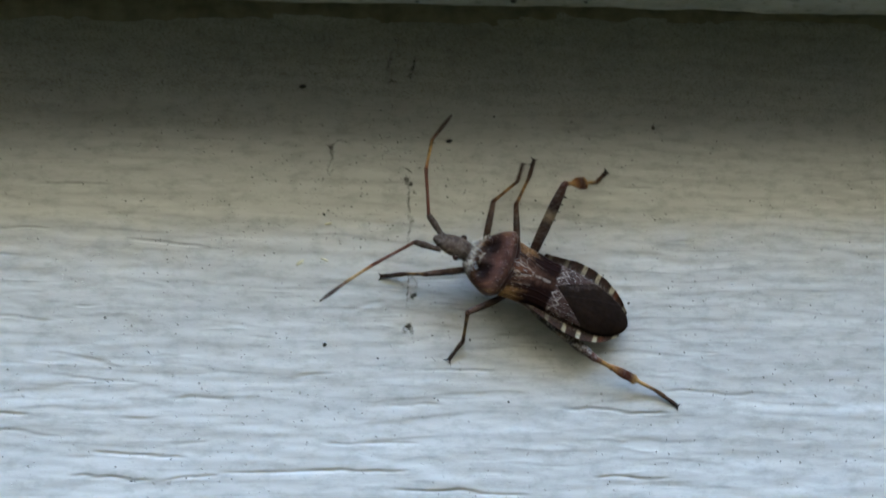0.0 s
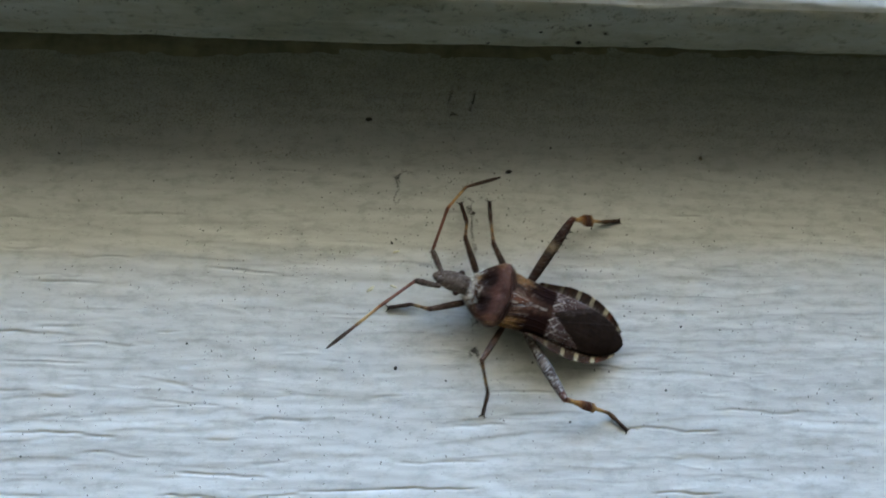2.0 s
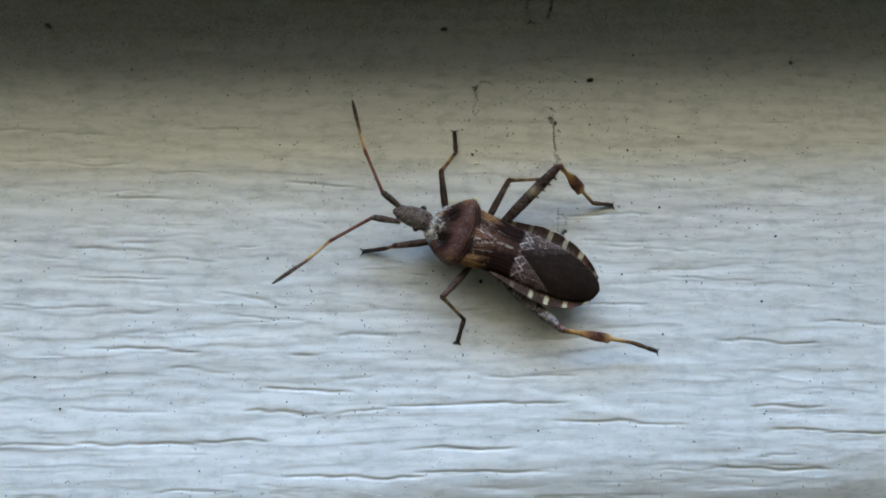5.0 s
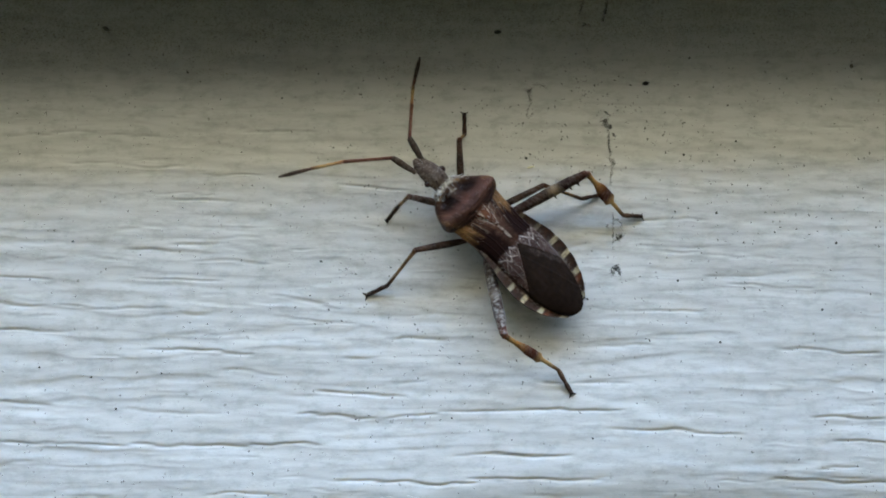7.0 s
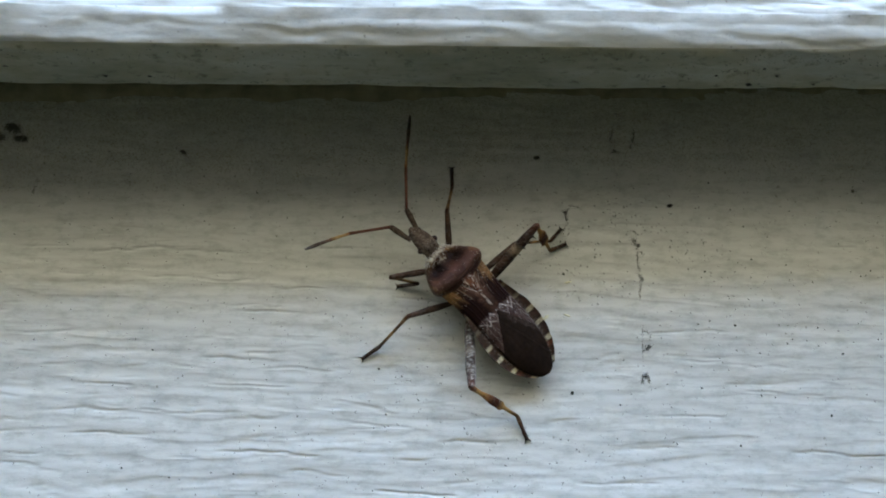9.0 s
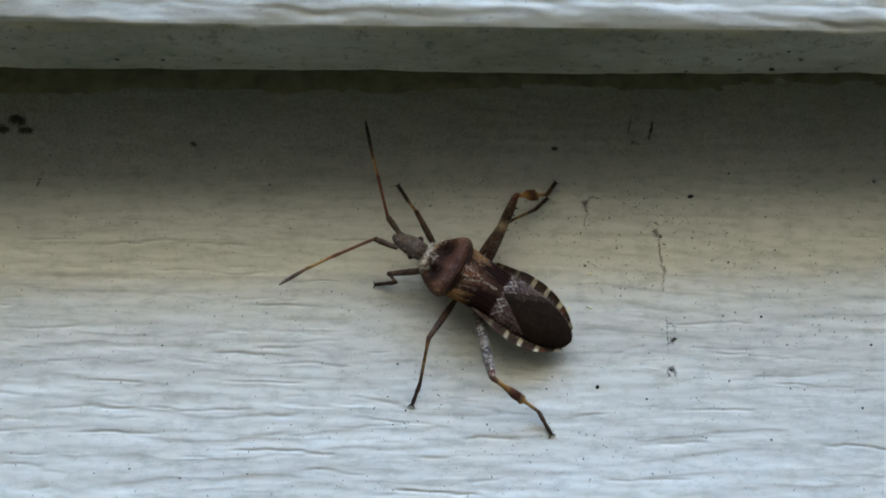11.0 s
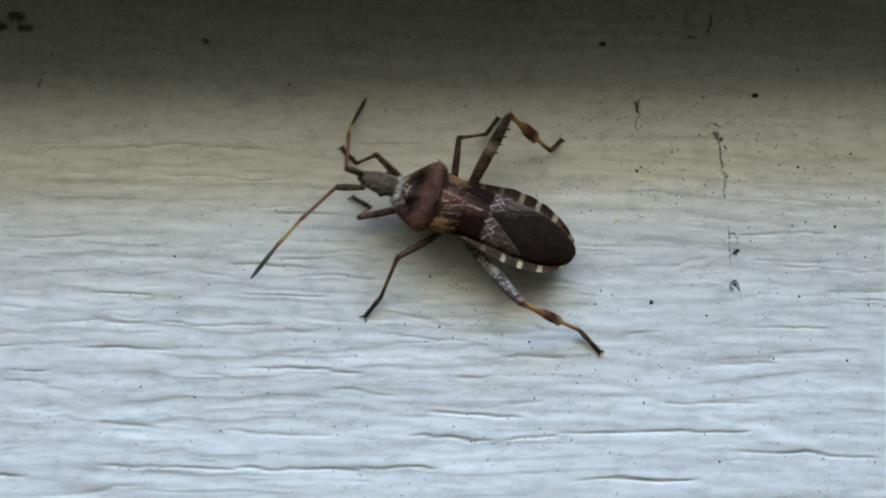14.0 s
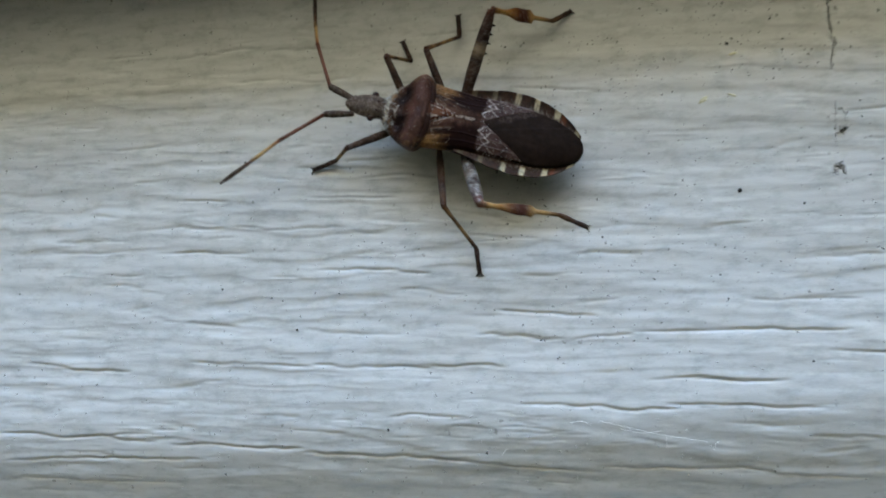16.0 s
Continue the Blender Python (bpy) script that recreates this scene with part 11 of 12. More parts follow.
        (14.25, pose(0.011266, -0.005399, 0.001843, 0.0, 26.8, -88.7)), (14.5, pose(0.011470, -0.006004, 0.002265, 0.0, 38.5, -84.8)), (14.75, pose(0.011637, -0.006689, 0.002153, -0.0, 32.3, -89.9)),
        (15, pose(0.011772, -0.007248, 0.002109, 0.0, 25.8, -93.7)), (15.25, pose(0.012062, -0.007121, 0.002832, -0.0, 15.0, -83.3)), (15.5, pose(0.012302, -0.006849, 0.003627, 0.0, 4.4, -73.3)),
        (15.75, pose(0.012830, -0.006590, 0.002809, 0.0, 10.8, -70.6)), (16, pose(0.013293, -0.006207, 0.002063, 0.0, 18.0, -67.5)),
    ])
    walk(limbs["LA_scape"], [
        (0, pose(0.007786, 0.000765, 0.003439, 0.0, 14.6, 2.9)), (0.25, pose(0.007786, 0.000765, 0.003439, -0.0, 8.5, 3.1)), (0.5, pose(0.007786, 0.000765, 0.003439, 0.0, 2.4, 3.4)),
        (0.75, pose(0.007786, 0.000765, 0.003439, 0.0, -10.2, 7.1)), (1, pose(0.007786, 0.000765, 0.003439, 0.0, -22.8, 11.2)), (1.25, pose(0.007786, 0.000765, 0.003439, 0.0, -16.4, 13.6)),
        (1.5, pose(0.007786, 0.000765, 0.003439, 0.0, -10.1, 15.7)), (1.75, pose(0.007786, 0.000765, 0.003439, 0.0, 5.0, 9.8)), (2, pose(0.007786, 0.000765, 0.003439, -0.0, 19.9, 3.6)),
        (2.25, pose(0.007786, 0.000765, 0.003439, 0.0, 9.8, 7.0)), (2.5, pose(0.007786, 0.000765, 0.003439, 0.0, -0.4, 10.2)), (2.75, pose(0.007786, 0.000765, 0.003439, 0.0, -8.0, 6.8)),
        (3, pose(0.007786, 0.000765, 0.003439, 0.0, -15.5, 3.2)), (3.25, pose(0.007786, 0.000765, 0.003439, 0.0, -2.9, 4.6)), (3.5, pose(0.007786, 0.000765, 0.003439, 0.0, 9.7, 6.0)),
        (3.75, pose(0.007786, 0.000765, 0.003439, 0.0, 6.9, 7.2)), (4, pose(0.007786, 0.000765, 0.003439, -0.0, 4.0, 8.5)), (4.25, pose(0.007786, 0.000765, 0.003439, 0.0, 1.0, 9.7)),
        (4.5, pose(0.007786, 0.000765, 0.003439, 0.0, -2.0, 11.0)), (4.75, pose(0.007786, 0.000765, 0.003439, 0.0, -5.0, 12.3)), (5, pose(0.007786, 0.000765, 0.003439, 0.0, -8.1, 13.6)),
        (5.25, pose(0.007786, 0.000765, 0.003439, 0.0, -11.1, 14.9)), (5.5, pose(0.007786, 0.000765, 0.003439, 0.0, -14.1, 16.3)), (5.75, pose(0.007786, 0.000765, 0.003439, 0.0, -17.0, 17.6)),
        (6, pose(0.007786, 0.000765, 0.003439, -0.0, -19.8, 19.0)), (6.25, pose(0.007786, 0.000765, 0.003439, 0.0, -9.2, 17.7)), (6.5, pose(0.007786, 0.000765, 0.003439, -0.0, 1.3, 16.4)),
        (6.75, pose(0.007786, 0.000765, 0.003439, 0.0, -0.3, 12.9)), (7, pose(0.007786, 0.000765, 0.003439, 0.0, -1.9, 9.4)), (7.25, pose(0.007786, 0.000765, 0.003439, 0.0, -1.7, 12.5)),
        (7.5, pose(0.007786, 0.000765, 0.003439, -0.0, -1.5, 15.5)), (7.75, pose(0.007786, 0.000765, 0.003439, 0.0, 7.2, 12.0)), (8, pose(0.007786, 0.000765, 0.003439, 0.0, 16.0, 8.3)),
        (8.25, pose(0.007786, 0.000765, 0.003439, 0.0, 12.7, 9.3)), (8.5, pose(0.007786, 0.000765, 0.003439, 0.0, 9.5, 10.3)), (8.75, pose(0.007786, 0.000765, 0.003439, 0.0, 8.8, 10.1)),
        (9, pose(0.007786, 0.000765, 0.003439, -0.0, 8.1, 9.9)), (9.25, pose(0.007786, 0.000765, 0.003439, -0.0, 8.9, 9.2)), (9.5, pose(0.007786, 0.000765, 0.003439, 0.0, 9.6, 8.6)),
        (9.75, pose(0.007786, 0.000765, 0.003439, 0.0, 10.4, 7.9)), (10, pose(0.007786, 0.000765, 0.003439, 0.0, 11.1, 7.3)), (10.25, pose(0.007786, 0.000765, 0.003439, 0.0, 11.9, 6.6)),
        (10.5, pose(0.007786, 0.000765, 0.003439, 0.0, 12.6, 5.9)), (10.75, pose(0.007786, 0.000765, 0.003439, 0.0, 13.4, 5.3)), (11, pose(0.007786, 0.000765, 0.003439, 0.0, 14.1, 4.6)),
        (11.25, pose(0.007786, 0.000765, 0.003439, 0.0, 14.9, 3.9)), (11.5, pose(0.007786, 0.000765, 0.003439, 0.0, 15.6, 3.2)), (11.75, pose(0.007786, 0.000765, 0.003439, 0.0, 13.3, 6.6)),
        (12, pose(0.007786, 0.000765, 0.003439, -0.0, 10.9, 9.9)), (12.25, pose(0.007786, 0.000765, 0.003439, 0.0, 18.0, 4.8)), (12.5, pose(0.007786, 0.000765, 0.003439, 0.0, 24.9, -0.7)),
        (12.75, pose(0.007786, 0.000765, 0.003439, 0.0, 26.5, 2.2)), (13, pose(0.007786, 0.000765, 0.003439, -0.0, 28.0, 5.3)), (13.25, pose(0.007786, 0.000765, 0.003439, 0.0, 23.1, 4.3)),
        (13.5, pose(0.007786, 0.000765, 0.003439, 0.0, 18.1, 3.4)), (13.75, pose(0.007786, 0.000765, 0.003439, -0.0, 12.2, 9.9)), (14, pose(0.007786, 0.000765, 0.003439, 0.0, 6.1, 16.1)),
        (14.25, pose(0.007786, 0.000765, 0.003439, 0.0, 1.2, 15.3)), (14.5, pose(0.007786, 0.000765, 0.003439, 0.0, -3.7, 14.6)), (14.75, pose(0.007786, 0.000765, 0.003439, 0.0, -0.8, 12.0)),
        (15, pose(0.007786, 0.000765, 0.003439, 0.0, 2.0, 9.3)), (15.25, pose(0.007786, 0.000765, 0.003439, -0.0, -0.8, 11.3)), (15.5, pose(0.007786, 0.000765, 0.003439, 0.0, -3.6, 13.3)),
        (15.75, pose(0.007786, 0.000765, 0.003439, -0.0, -4.3, 13.2)), (16, pose(0.007786, 0.000765, 0.003439, 0.0, -4.9, 13.2)),
    ])
    walk(limbs["LA_pedicel"], [
        (0, pose(0.009941, 0.000874, 0.002876, 0.0, 6.6, 52.0)), (0.25, pose(0.009988, 0.000886, 0.003111, 0.0, 14.2, 52.5)), (0.5, pose(0.010010, 0.000896, 0.003348, 0.0, 21.9, 52.7)),
        (0.75, pose(0.009964, 0.001037, 0.003833, 0.0, 18.4, 52.4)), (1, pose(0.009803, 0.001165, 0.004304, -0.0, 14.3, 50.8)), (1.25, pose(0.009866, 0.001266, 0.004070, 0.0, 9.2, 50.8)),
        (1.5, pose(0.009899, 0.001360, 0.003831, 0.0, 4.1, 50.7)), (1.75, pose(0.009976, 0.001142, 0.003247, 0.0, -5.8, 54.1)), (2, pose(0.009879, 0.000895, 0.002681, 0.0, -15.3, 55.8)),
        (2.25, pose(0.009968, 0.001031, 0.003061, -0.0, -7.0, 55.1)), (2.5, pose(0.009981, 0.001159, 0.003456, 0.0, 1.6, 53.6)), (2.75, pose(0.009979, 0.001025, 0.003749, -0.0, 7.8, 51.6)),
        (3, pose(0.009931, 0.000885, 0.004037, 0.0, 13.9, 49.0)), (3.25, pose(0.010006, 0.000944, 0.003552, -0.0, 2.0, 50.5)), (3.5, pose(0.009972, 0.000994, 0.003064, 0.0, -10.0, 50.7)),
        (3.75, pose(0.009983, 0.001043, 0.003173, 0.0, -7.8, 50.8)), (4, pose(0.009987, 0.001092, 0.003285, 0.0, -5.4, 50.8)), (4.25, pose(0.009984, 0.001141, 0.003400, 0.0, -2.9, 50.7)),
        (4.5, pose(0.009974, 0.001190, 0.003517, 0.0, -0.4, 50.6)), (4.75, pose(0.009957, 0.001238, 0.003635, 0.0, 2.1, 50.4)), (5, pose(0.009932, 0.001284, 0.003753, 0.0, 4.7, 50.1)),
        (5.25, pose(0.009901, 0.001329, 0.003868, 0.0, 7.2, 49.7)), (5.5, pose(0.009863, 0.001371, 0.003981, 0.0, 9.6, 49.3)), (5.75, pose(0.009819, 0.001410, 0.004091, 0.0, 11.9, 48.9)),
        (6, pose(0.009770, 0.001447, 0.004195, 0.0, 14.1, 48.4)), (6.25, pose(0.009884, 0.001433, 0.003796, 0.0, 11.7, 51.3)), (6.5, pose(0.009924, 0.001396, 0.003387, 0.0, 8.9, 53.5)),
        (6.75, pose(0.009960, 0.001263, 0.003451, 0.0, 4.5, 50.5)), (7, pose(0.009985, 0.001128, 0.003514, 0.0, 0.1, 47.5)), (7.25, pose(0.009963, 0.001246, 0.003505, -0.0, -2.5, 47.4)),
        (7.5, pose(0.009934, 0.001362, 0.003497, 0.0, -5.1, 47.3)), (7.75, pose(0.009950, 0.001224, 0.003159, 0.0, -1.1, 48.4)), (8, pose(0.009908, 0.001073, 0.002827, 0.0, 3.0, 49.0)),
        (8.25, pose(0.009933, 0.001116, 0.002949, 0.0, 7.7, 52.6)), (8.5, pose(0.009950, 0.001158, 0.003073, -0.0, 12.3, 56.0)), (8.75, pose(0.009956, 0.001150, 0.003099, 0.0, 13.8, 54.0)),
        (9, pose(0.009961, 0.001143, 0.003124, 0.0, 15.4, 51.9)), (9.25, pose(0.009961, 0.001118, 0.003095, 0.0, 12.3, 52.4)), (9.5, pose(0.009960, 0.001092, 0.003067, 0.0, 9.2, 52.9)),
        (9.75, pose(0.009959, 0.001067, 0.003038, -0.0, 6.0, 53.5)), (10, pose(0.009957, 0.001041, 0.003009, 0.0, 2.8, 54.0)), (10.25, pose(0.009954, 0.001016, 0.002981, 0.0, -0.5, 54.5)),
        (10.5, pose(0.009951, 0.000990, 0.002952, 0.0, -3.7, 55.0)), (10.75, pose(0.009947, 0.000964, 0.002924, -0.0, -7.0, 55.5)), (11, pose(0.009942, 0.000938, 0.002896, 0.0, -10.2, 56.0)),
        (11.25, pose(0.009937, 0.000912, 0.002868, -0.0, -13.3, 56.5)), (11.5, pose(0.009931, 0.000886, 0.002840, 0.0, -16.3, 56.9)), (11.75, pose(0.009942, 0.001015, 0.002928, 0.0, -9.1, 52.9)),
        (12, pose(0.009943, 0.001142, 0.003018, 0.0, -1.8, 49.0)), (12.25, pose(0.009899, 0.000942, 0.002750, -0.0, -9.8, 52.1)), (12.5, pose(0.009808, 0.000740, 0.002499, 0.0, -17.4, 54.8)),
        (12.75, pose(0.009780, 0.000843, 0.002444, -0.0, -13.7, 54.8)), (13, pose(0.009747, 0.000945, 0.002392, 0.0, -10.0, 54.7)), (13.25, pose(0.009832, 0.000918, 0.002566, 0.0, -6.6, 55.0)),
        (13.5, pose(0.009903, 0.000889, 0.002748, 0.0, -3.2, 55.1)), (13.75, pose(0.009934, 0.001139, 0.002970, 0.0, -7.7, 62.2)), (14, pose(0.009917, 0.001379, 0.003201, 0.0, -11.9, 69.0)),
        (14.25, pose(0.009936, 0.001355, 0.003391, 0.0, -6.4, 64.4)), (14.5, pose(0.009940, 0.001327, 0.003583, 0.0, -0.8, 59.7)), (14.75, pose(0.009967, 0.001228, 0.003472, 0.0, 1.0, 59.5)),
        (15, pose(0.009985, 0.001127, 0.003361, -0.0, 2.8, 59.1)), (15.25, pose(0.009973, 0.001202, 0.003470, 0.0, -0.8, 54.5)), (15.5, pose(0.009952, 0.001275, 0.003580, 0.0, -4.5, 49.8)),
        (15.75, pose(0.009951, 0.001274, 0.003606, 0.0, -3.6, 46.4)), (16, pose(0.009949, 0.001273, 0.003632, 0.0, -2.8, 43.1)),
    ])
    walk(limbs["LA_third"], [
        (0, pose(0.012314, 0.003911, 0.002433, -0.0, 12.5, 55.5)), (0.25, pose(0.012278, 0.003870, 0.002157, -0.0, -5.0, 58.8)), (0.5, pose(0.012191, 0.003762, 0.001903, 0.0, -21.9, 62.0)),
        (0.75, pose(0.012212, 0.003954, 0.002610, 0.0, -26.9, 63.0)), (1, pose(0.012181, 0.004077, 0.003347, 0.0, -30.6, 63.6)), (1.25, pose(0.012284, 0.004236, 0.003448, 0.0, -22.8, 61.0)),
        (1.5, pose(0.012353, 0.004353, 0.003556, 0.0, -14.4, 58.5)), (1.75, pose(0.012238, 0.004269, 0.003642, 0.0, -4.4, 58.5)), (2, pose(0.011984, 0.003990, 0.003703, 0.0, 5.5, 58.1)),
        (2.25, pose(0.012170, 0.004190, 0.003532, 0.0, 5.8, 60.9)), (2.5, pose(0.012280, 0.004282, 0.003346, 0.0, 5.5, 63.4)), (2.75, pose(0.012366, 0.004039, 0.003221, 0.0, 3.2, 59.4)),
        (3, pose(0.012400, 0.003730, 0.003105, 0.0, 1.0, 55.1)), (3.25, pose(0.012475, 0.003934, 0.003418, 0.0, 6.3, 55.0)), (3.5, pose(0.012395, 0.003949, 0.003737, 0.0, 11.0, 54.4)),
        (3.75, pose(0.012414, 0.004021, 0.003696, -0.0, 7.0, 56.4)), (4, pose(0.012429, 0.004085, 0.003650, 0.0, 2.4, 58.5)), (4.25, pose(0.012437, 0.004141, 0.003600, -0.0, -2.8, 60.7)),
        (4.5, pose(0.012437, 0.004188, 0.003546, 0.0, -8.4, 63.1)), (4.75, pose(0.012429, 0.004224, 0.003491, 0.0, -14.1, 65.6)), (5, pose(0.012413, 0.004250, 0.003436, -0.0, -19.7, 68.1)),
        (5.25, pose(0.012389, 0.004266, 0.003383, 0.0, -24.9, 70.5)), (5.5, pose(0.012356, 0.004273, 0.003335, -0.0, -29.5, 72.9)), (5.75, pose(0.012316, 0.004271, 0.003291, 0.0, -33.5, 75.1)),
        (6, pose(0.012268, 0.004262, 0.003253, 0.0, -36.9, 77.2)), (6.25, pose(0.012260, 0.004398, 0.003013, -0.0, -31.1, 74.6)), (6.5, pose(0.012205, 0.004476, 0.002787, -0.0, -24.3, 71.6)),
        (6.75, pose(0.012420, 0.004247, 0.003145, 0.0, -17.9, 65.6)), (7, pose(0.012609, 0.003986, 0.003507, -0.0, -10.9, 59.8)), (7.25, pose(0.012586, 0.004099, 0.003675, 0.0, 8.3, 51.5)),
        (7.5, pose(0.012555, 0.004202, 0.003841, 0.0, 27.3, 42.4)), (7.75, pose(0.012524, 0.004126, 0.003233, 0.0, 15.3, 50.7)), (8, pose(0.012448, 0.003999, 0.002623, 0.0, 2.6, 58.0)),
        (8.25, pose(0.012271, 0.004169, 0.002431, 0.0, -13.6, 65.1)), (8.5, pose(0.012068, 0.004303, 0.002247, 0.0, -29.2, 73.0)), (8.75, pose(0.012171, 0.004198, 0.002171, 0.0, -36.9, 75.7)),
        (9, pose(0.012270, 0.004087, 0.002097, -0.0, -44.4, 78.9)), (9.25, pose(0.012273, 0.004122, 0.002268, 0.0, -40.2, 75.9)), (9.5, pose(0.012268, 0.004149, 0.002447, 0.0, -34.7, 72.7)),
        (9.75, pose(0.012256, 0.004168, 0.002632, 0.0, -28.0, 69.3)), (10, pose(0.012236, 0.004176, 0.002822, 0.0, -20.0, 65.9)), (10.25, pose(0.012207, 0.004174, 0.003014, 0.0, -11.2, 62.5)),
        (10.5, pose(0.012172, 0.004161, 0.003205, 0.0, -2.3, 59.2)), (10.75, pose(0.012129, 0.004137, 0.003395, 0.0, 6.2, 56.1)), (11, pose(0.012079, 0.004103, 0.003580, 0.0, 13.5, 53.3)),
        (11.25, pose(0.012023, 0.004059, 0.003758, 0.0, 19.6, 50.7)), (11.5, pose(0.011963, 0.004006, 0.003929, 0.0, 24.4, 48.5)), (11.75, pose(0.012252, 0.004071, 0.003543, 0.0, 20.8, 47.9)),
        (12, pose(0.012488, 0.004068, 0.003143, 0.0, 16.3, 47.4)), (12.25, pose(0.012247, 0.003960, 0.003409, -0.0, 3.5, 53.1)), (12.5, pose(0.011941, 0.003768, 0.003656, -0.0, -9.8, 58.6)),
        (12.75, pose(0.011953, 0.003923, 0.003362, 0.0, -25.2, 62.6)), (13, pose(0.011955, 0.004064, 0.003064, 0.0, -40.4, 67.8)), (13.25, pose(0.012044, 0.004074, 0.003015, 0.0, -27.8, 67.1)),
        (13.5, pose(0.012120, 0.004066, 0.002964, 0.0, -14.9, 66.4)), (13.75, pose(0.011724, 0.004541, 0.003491, 0.0, -3.4, 67.0)), (14, pose(0.011279, 0.004922, 0.004003, 0.0, 7.8, 67.4)),
        (14.25, pose(0.011602, 0.004832, 0.003825, -0.0, 10.8, 62.4)), (14.5, pose(0.011895, 0.004677, 0.003638, 0.0, 13.1, 57.3)), (14.75, pose(0.011936, 0.004570, 0.003404, 0.0, -19.7, 72.6)),
        (15, pose(0.011973, 0.004453, 0.003169, 0.0, -50.4, 96.2)), (15.25, pose(0.012225, 0.004361, 0.003525, 0.0, -15.4, 64.0)), (15.5, pose(0.012450, 0.004229, 0.003881, 0.0, 23.1, 42.1)),
        (15.75, pose(0.012620, 0.004079, 0.003851, 0.0, 10.6, 46.1)), (16, pose(0.012781, 0.003919, 0.003821, 0.0, -1.9, 49.7)),
    ])
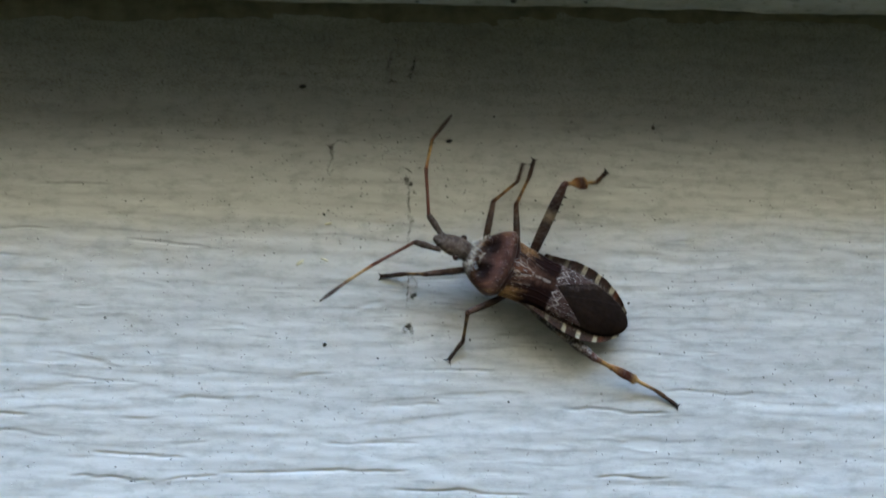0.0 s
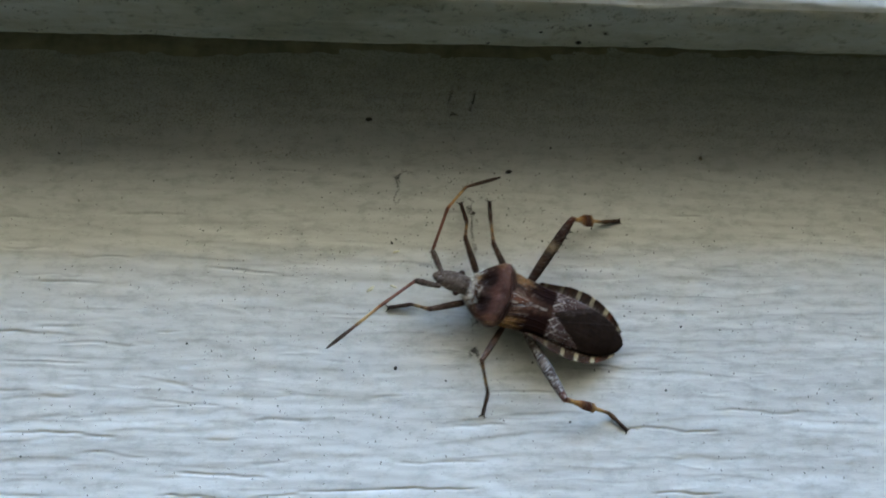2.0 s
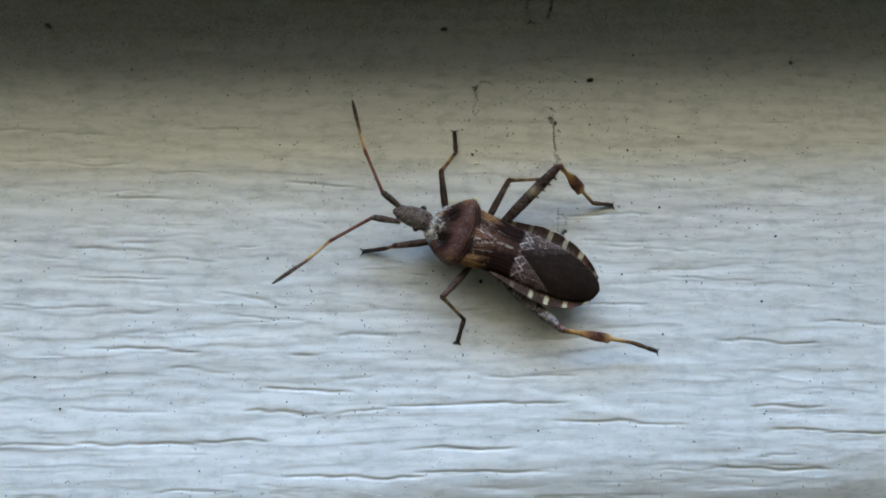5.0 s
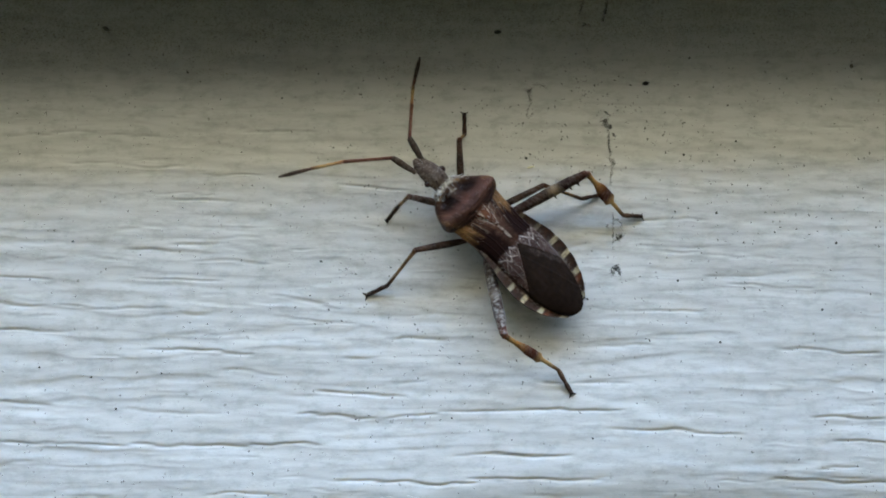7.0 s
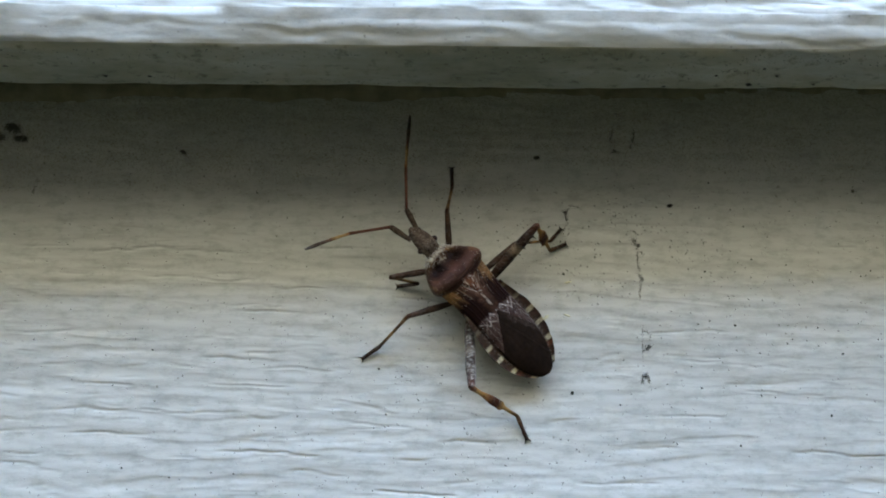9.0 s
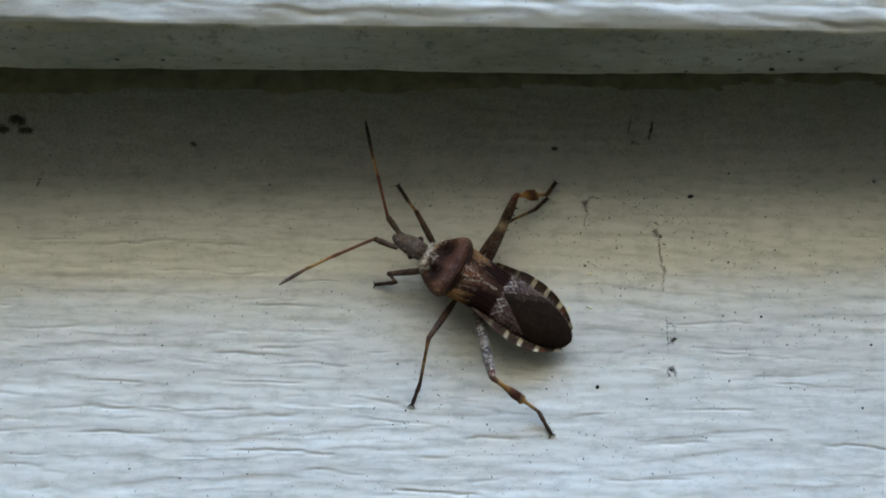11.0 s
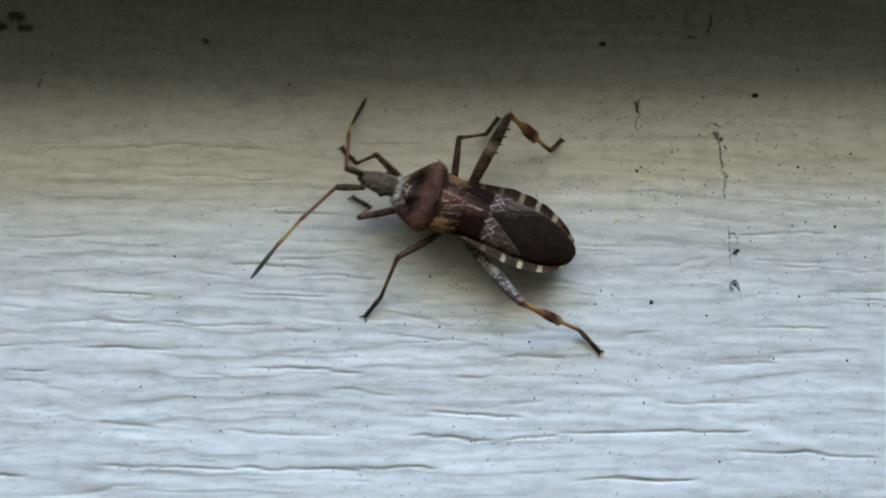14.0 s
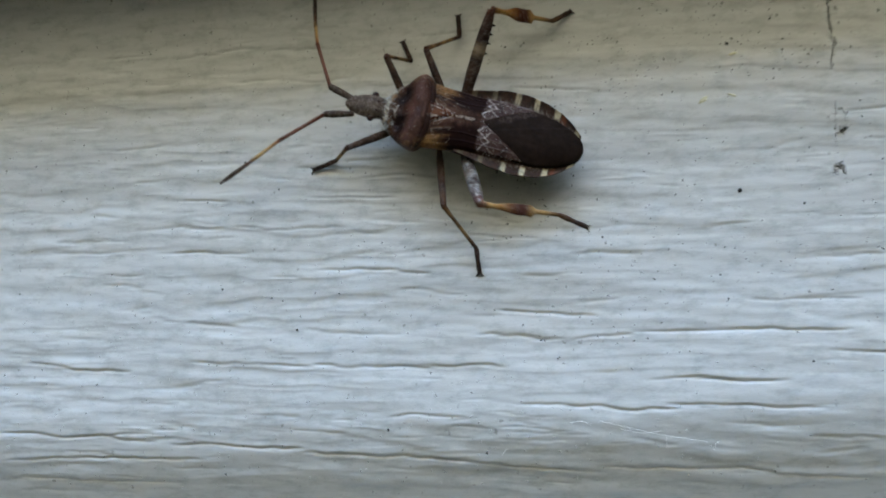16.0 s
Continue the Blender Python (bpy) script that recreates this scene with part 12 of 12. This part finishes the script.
    walk(limbs["LA_club"], [
        (0, pose(0.013751, 0.006004, 0.001869, 0.0, -34.2, 65.0)), (0.25, pose(0.013620, 0.006085, 0.002386, 0.0, -33.7, 67.3)), (0.5, pose(0.013324, 0.005893, 0.002871, -0.0, -30.4, 68.5)),
        (0.75, pose(0.013266, 0.006018, 0.003787, -0.0, -14.4, 64.5)), (1, pose(0.013177, 0.006082, 0.004669, 0.0, 1.4, 61.0)), (1.25, pose(0.013445, 0.006333, 0.004455, 0.0, -19.9, 62.9)),
        (1.5, pose(0.013667, 0.006501, 0.004204, -0.0, -41.1, 65.4)), (1.75, pose(0.013592, 0.006479, 0.003839, 0.0, -10.9, 60.8)), (2, pose(0.013352, 0.006187, 0.003451, 0.0, 20.2, 56.9)),
        (2.25, pose(0.013429, 0.006450, 0.003268, 0.0, -6.0, 59.3)), (2.5, pose(0.013441, 0.006595, 0.003099, 0.0, -31.5, 62.1)), (2.75, pose(0.013688, 0.006272, 0.003075, 0.0, -28.6, 61.5)),
        (3, pose(0.013886, 0.005863, 0.003058, 0.0, -24.7, 60.8)), (3.25, pose(0.013958, 0.006051, 0.003134, 0.0, -31.8, 62.6)), (3.5, pose(0.013880, 0.006024, 0.003240, -0.0, -35.8, 63.8)),
        (3.75, pose(0.013844, 0.006169, 0.003379, 0.0, -32.3, 62.9)), (4, pose(0.013787, 0.006299, 0.003543, 0.0, -27.3, 61.7)), (4.25, pose(0.013706, 0.006407, 0.003727, -0.0, -20.4, 60.1)),
        (4.5, pose(0.013599, 0.006482, 0.003926, 0.0, -11.9, 58.3)), (4.75, pose(0.013471, 0.006521, 0.004125, 0.0, -2.6, 56.5)), (5, pose(0.013327, 0.006521, 0.004312, 0.0, 6.3, 54.9)),
        (5.25, pose(0.013175, 0.006490, 0.004477, 0.0, 13.8, 53.8)), (5.5, pose(0.013022, 0.006435, 0.004615, -0.0, 19.6, 53.0)), (5.75, pose(0.012873, 0.006366, 0.004725, -0.0, 23.9, 52.6)),
        (6, pose(0.012731, 0.006291, 0.004813, 0.0, 27.3, 52.4)), (6.25, pose(0.012851, 0.006544, 0.004357, 0.0, 30.1, 53.8)), (6.5, pose(0.012952, 0.006725, 0.003857, 0.0, 31.5, 55.8)),
        (6.75, pose(0.013442, 0.006501, 0.003943, 0.0, 28.8, 51.7)), (7, pose(0.013894, 0.006192, 0.004000, 0.0, 24.8, 48.4)), (7.25, pose(0.014187, 0.006113, 0.003299, 0.0, 23.8, 47.8)),
        (7.5, pose(0.014262, 0.005760, 0.002650, 0.0, 21.1, 47.6)), (7.75, pose(0.014114, 0.006066, 0.002546, 0.0, 5.1, 56.3)), (8, pose(0.013825, 0.006201, 0.002505, 0.0, -10.3, 64.1)),
        (8.25, pose(0.013335, 0.006461, 0.003044, 0.0, 4.0, 63.3)), (8.5, pose(0.012732, 0.006473, 0.003515, 0.0, 16.6, 62.7)), (8.75, pose(0.012685, 0.006212, 0.003733, -0.0, -12.5, 70.4)),
        (9, pose(0.012627, 0.005909, 0.003917, 0.0, -41.8, 80.3)), (9.25, pose(0.012756, 0.006049, 0.003945, -0.0, -40.2, 78.8)), (9.5, pose(0.012903, 0.006190, 0.003928, 0.0, -39.1, 77.5)),
        (9.75, pose(0.013066, 0.006315, 0.003853, -0.0, -38.7, 76.6)), (10, pose(0.013233, 0.006405, 0.003713, -0.0, -39.0, 76.1)), (10.25, pose(0.013387, 0.006435, 0.003520, 0.0, -39.4, 75.5)),
        (10.5, pose(0.013503, 0.006392, 0.003308, 0.0, -38.9, 74.5)), (10.75, pose(0.013571, 0.006282, 0.003115, 0.0, -37.0, 72.7)), (11, pose(0.013591, 0.006129, 0.002973, 0.0, -33.8, 70.4)),
        (11.25, pose(0.013574, 0.005956, 0.002888, 0.0, -29.5, 67.9)), (11.5, pose(0.013531, 0.005781, 0.002857, 0.0, -24.7, 65.3)), (11.75, pose(0.013882, 0.005874, 0.002619, 0.0, -25.0, 62.9)),
        (12, pose(0.014176, 0.005905, 0.002412, 0.0, -24.1, 60.1)), (12.25, pose(0.013806, 0.006035, 0.003248, -0.0, 1.0, 56.1)), (12.5, pose(0.013276, 0.005954, 0.004100, 0.0, 26.2, 51.8)),
        (12.75, pose(0.013035, 0.006012, 0.004470, 0.0, 29.1, 52.4)), (13, pose(0.012703, 0.005897, 0.004749, 0.0, 28.8, 53.7)), (13.25, pose(0.012941, 0.006193, 0.004227, 0.0, 28.1, 53.5)),
        (13.5, pose(0.013128, 0.006367, 0.003633, 0.0, 25.2, 53.9)), (13.75, pose(0.012739, 0.006930, 0.003646, -0.0, 16.6, 63.5)), (14, pose(0.012269, 0.007300, 0.003648, 0.0, 6.3, 72.4)),
        (14.25, pose(0.012788, 0.007095, 0.003339, -0.0, 14.3, 63.3)), (14.5, pose(0.013263, 0.006808, 0.003048, -0.0, 21.9, 53.6)), (14.75, pose(0.012671, 0.006906, 0.004279, -0.0, 40.2, 46.5)),
        (15, pose(0.011793, 0.006101, 0.005172, -0.0, 42.8, 48.1)), (15.25, pose(0.013324, 0.006614, 0.004216, -0.0, 30.2, 50.9)), (15.5, pose(0.014224, 0.005833, 0.002862, 0.0, -4.2, 59.1)),
        (15.75, pose(0.014393, 0.005920, 0.003372, -0.0, 3.1, 51.0)), (16, pose(0.014461, 0.005901, 0.003907, 0.0, 10.7, 42.5)),
    ])


motions()
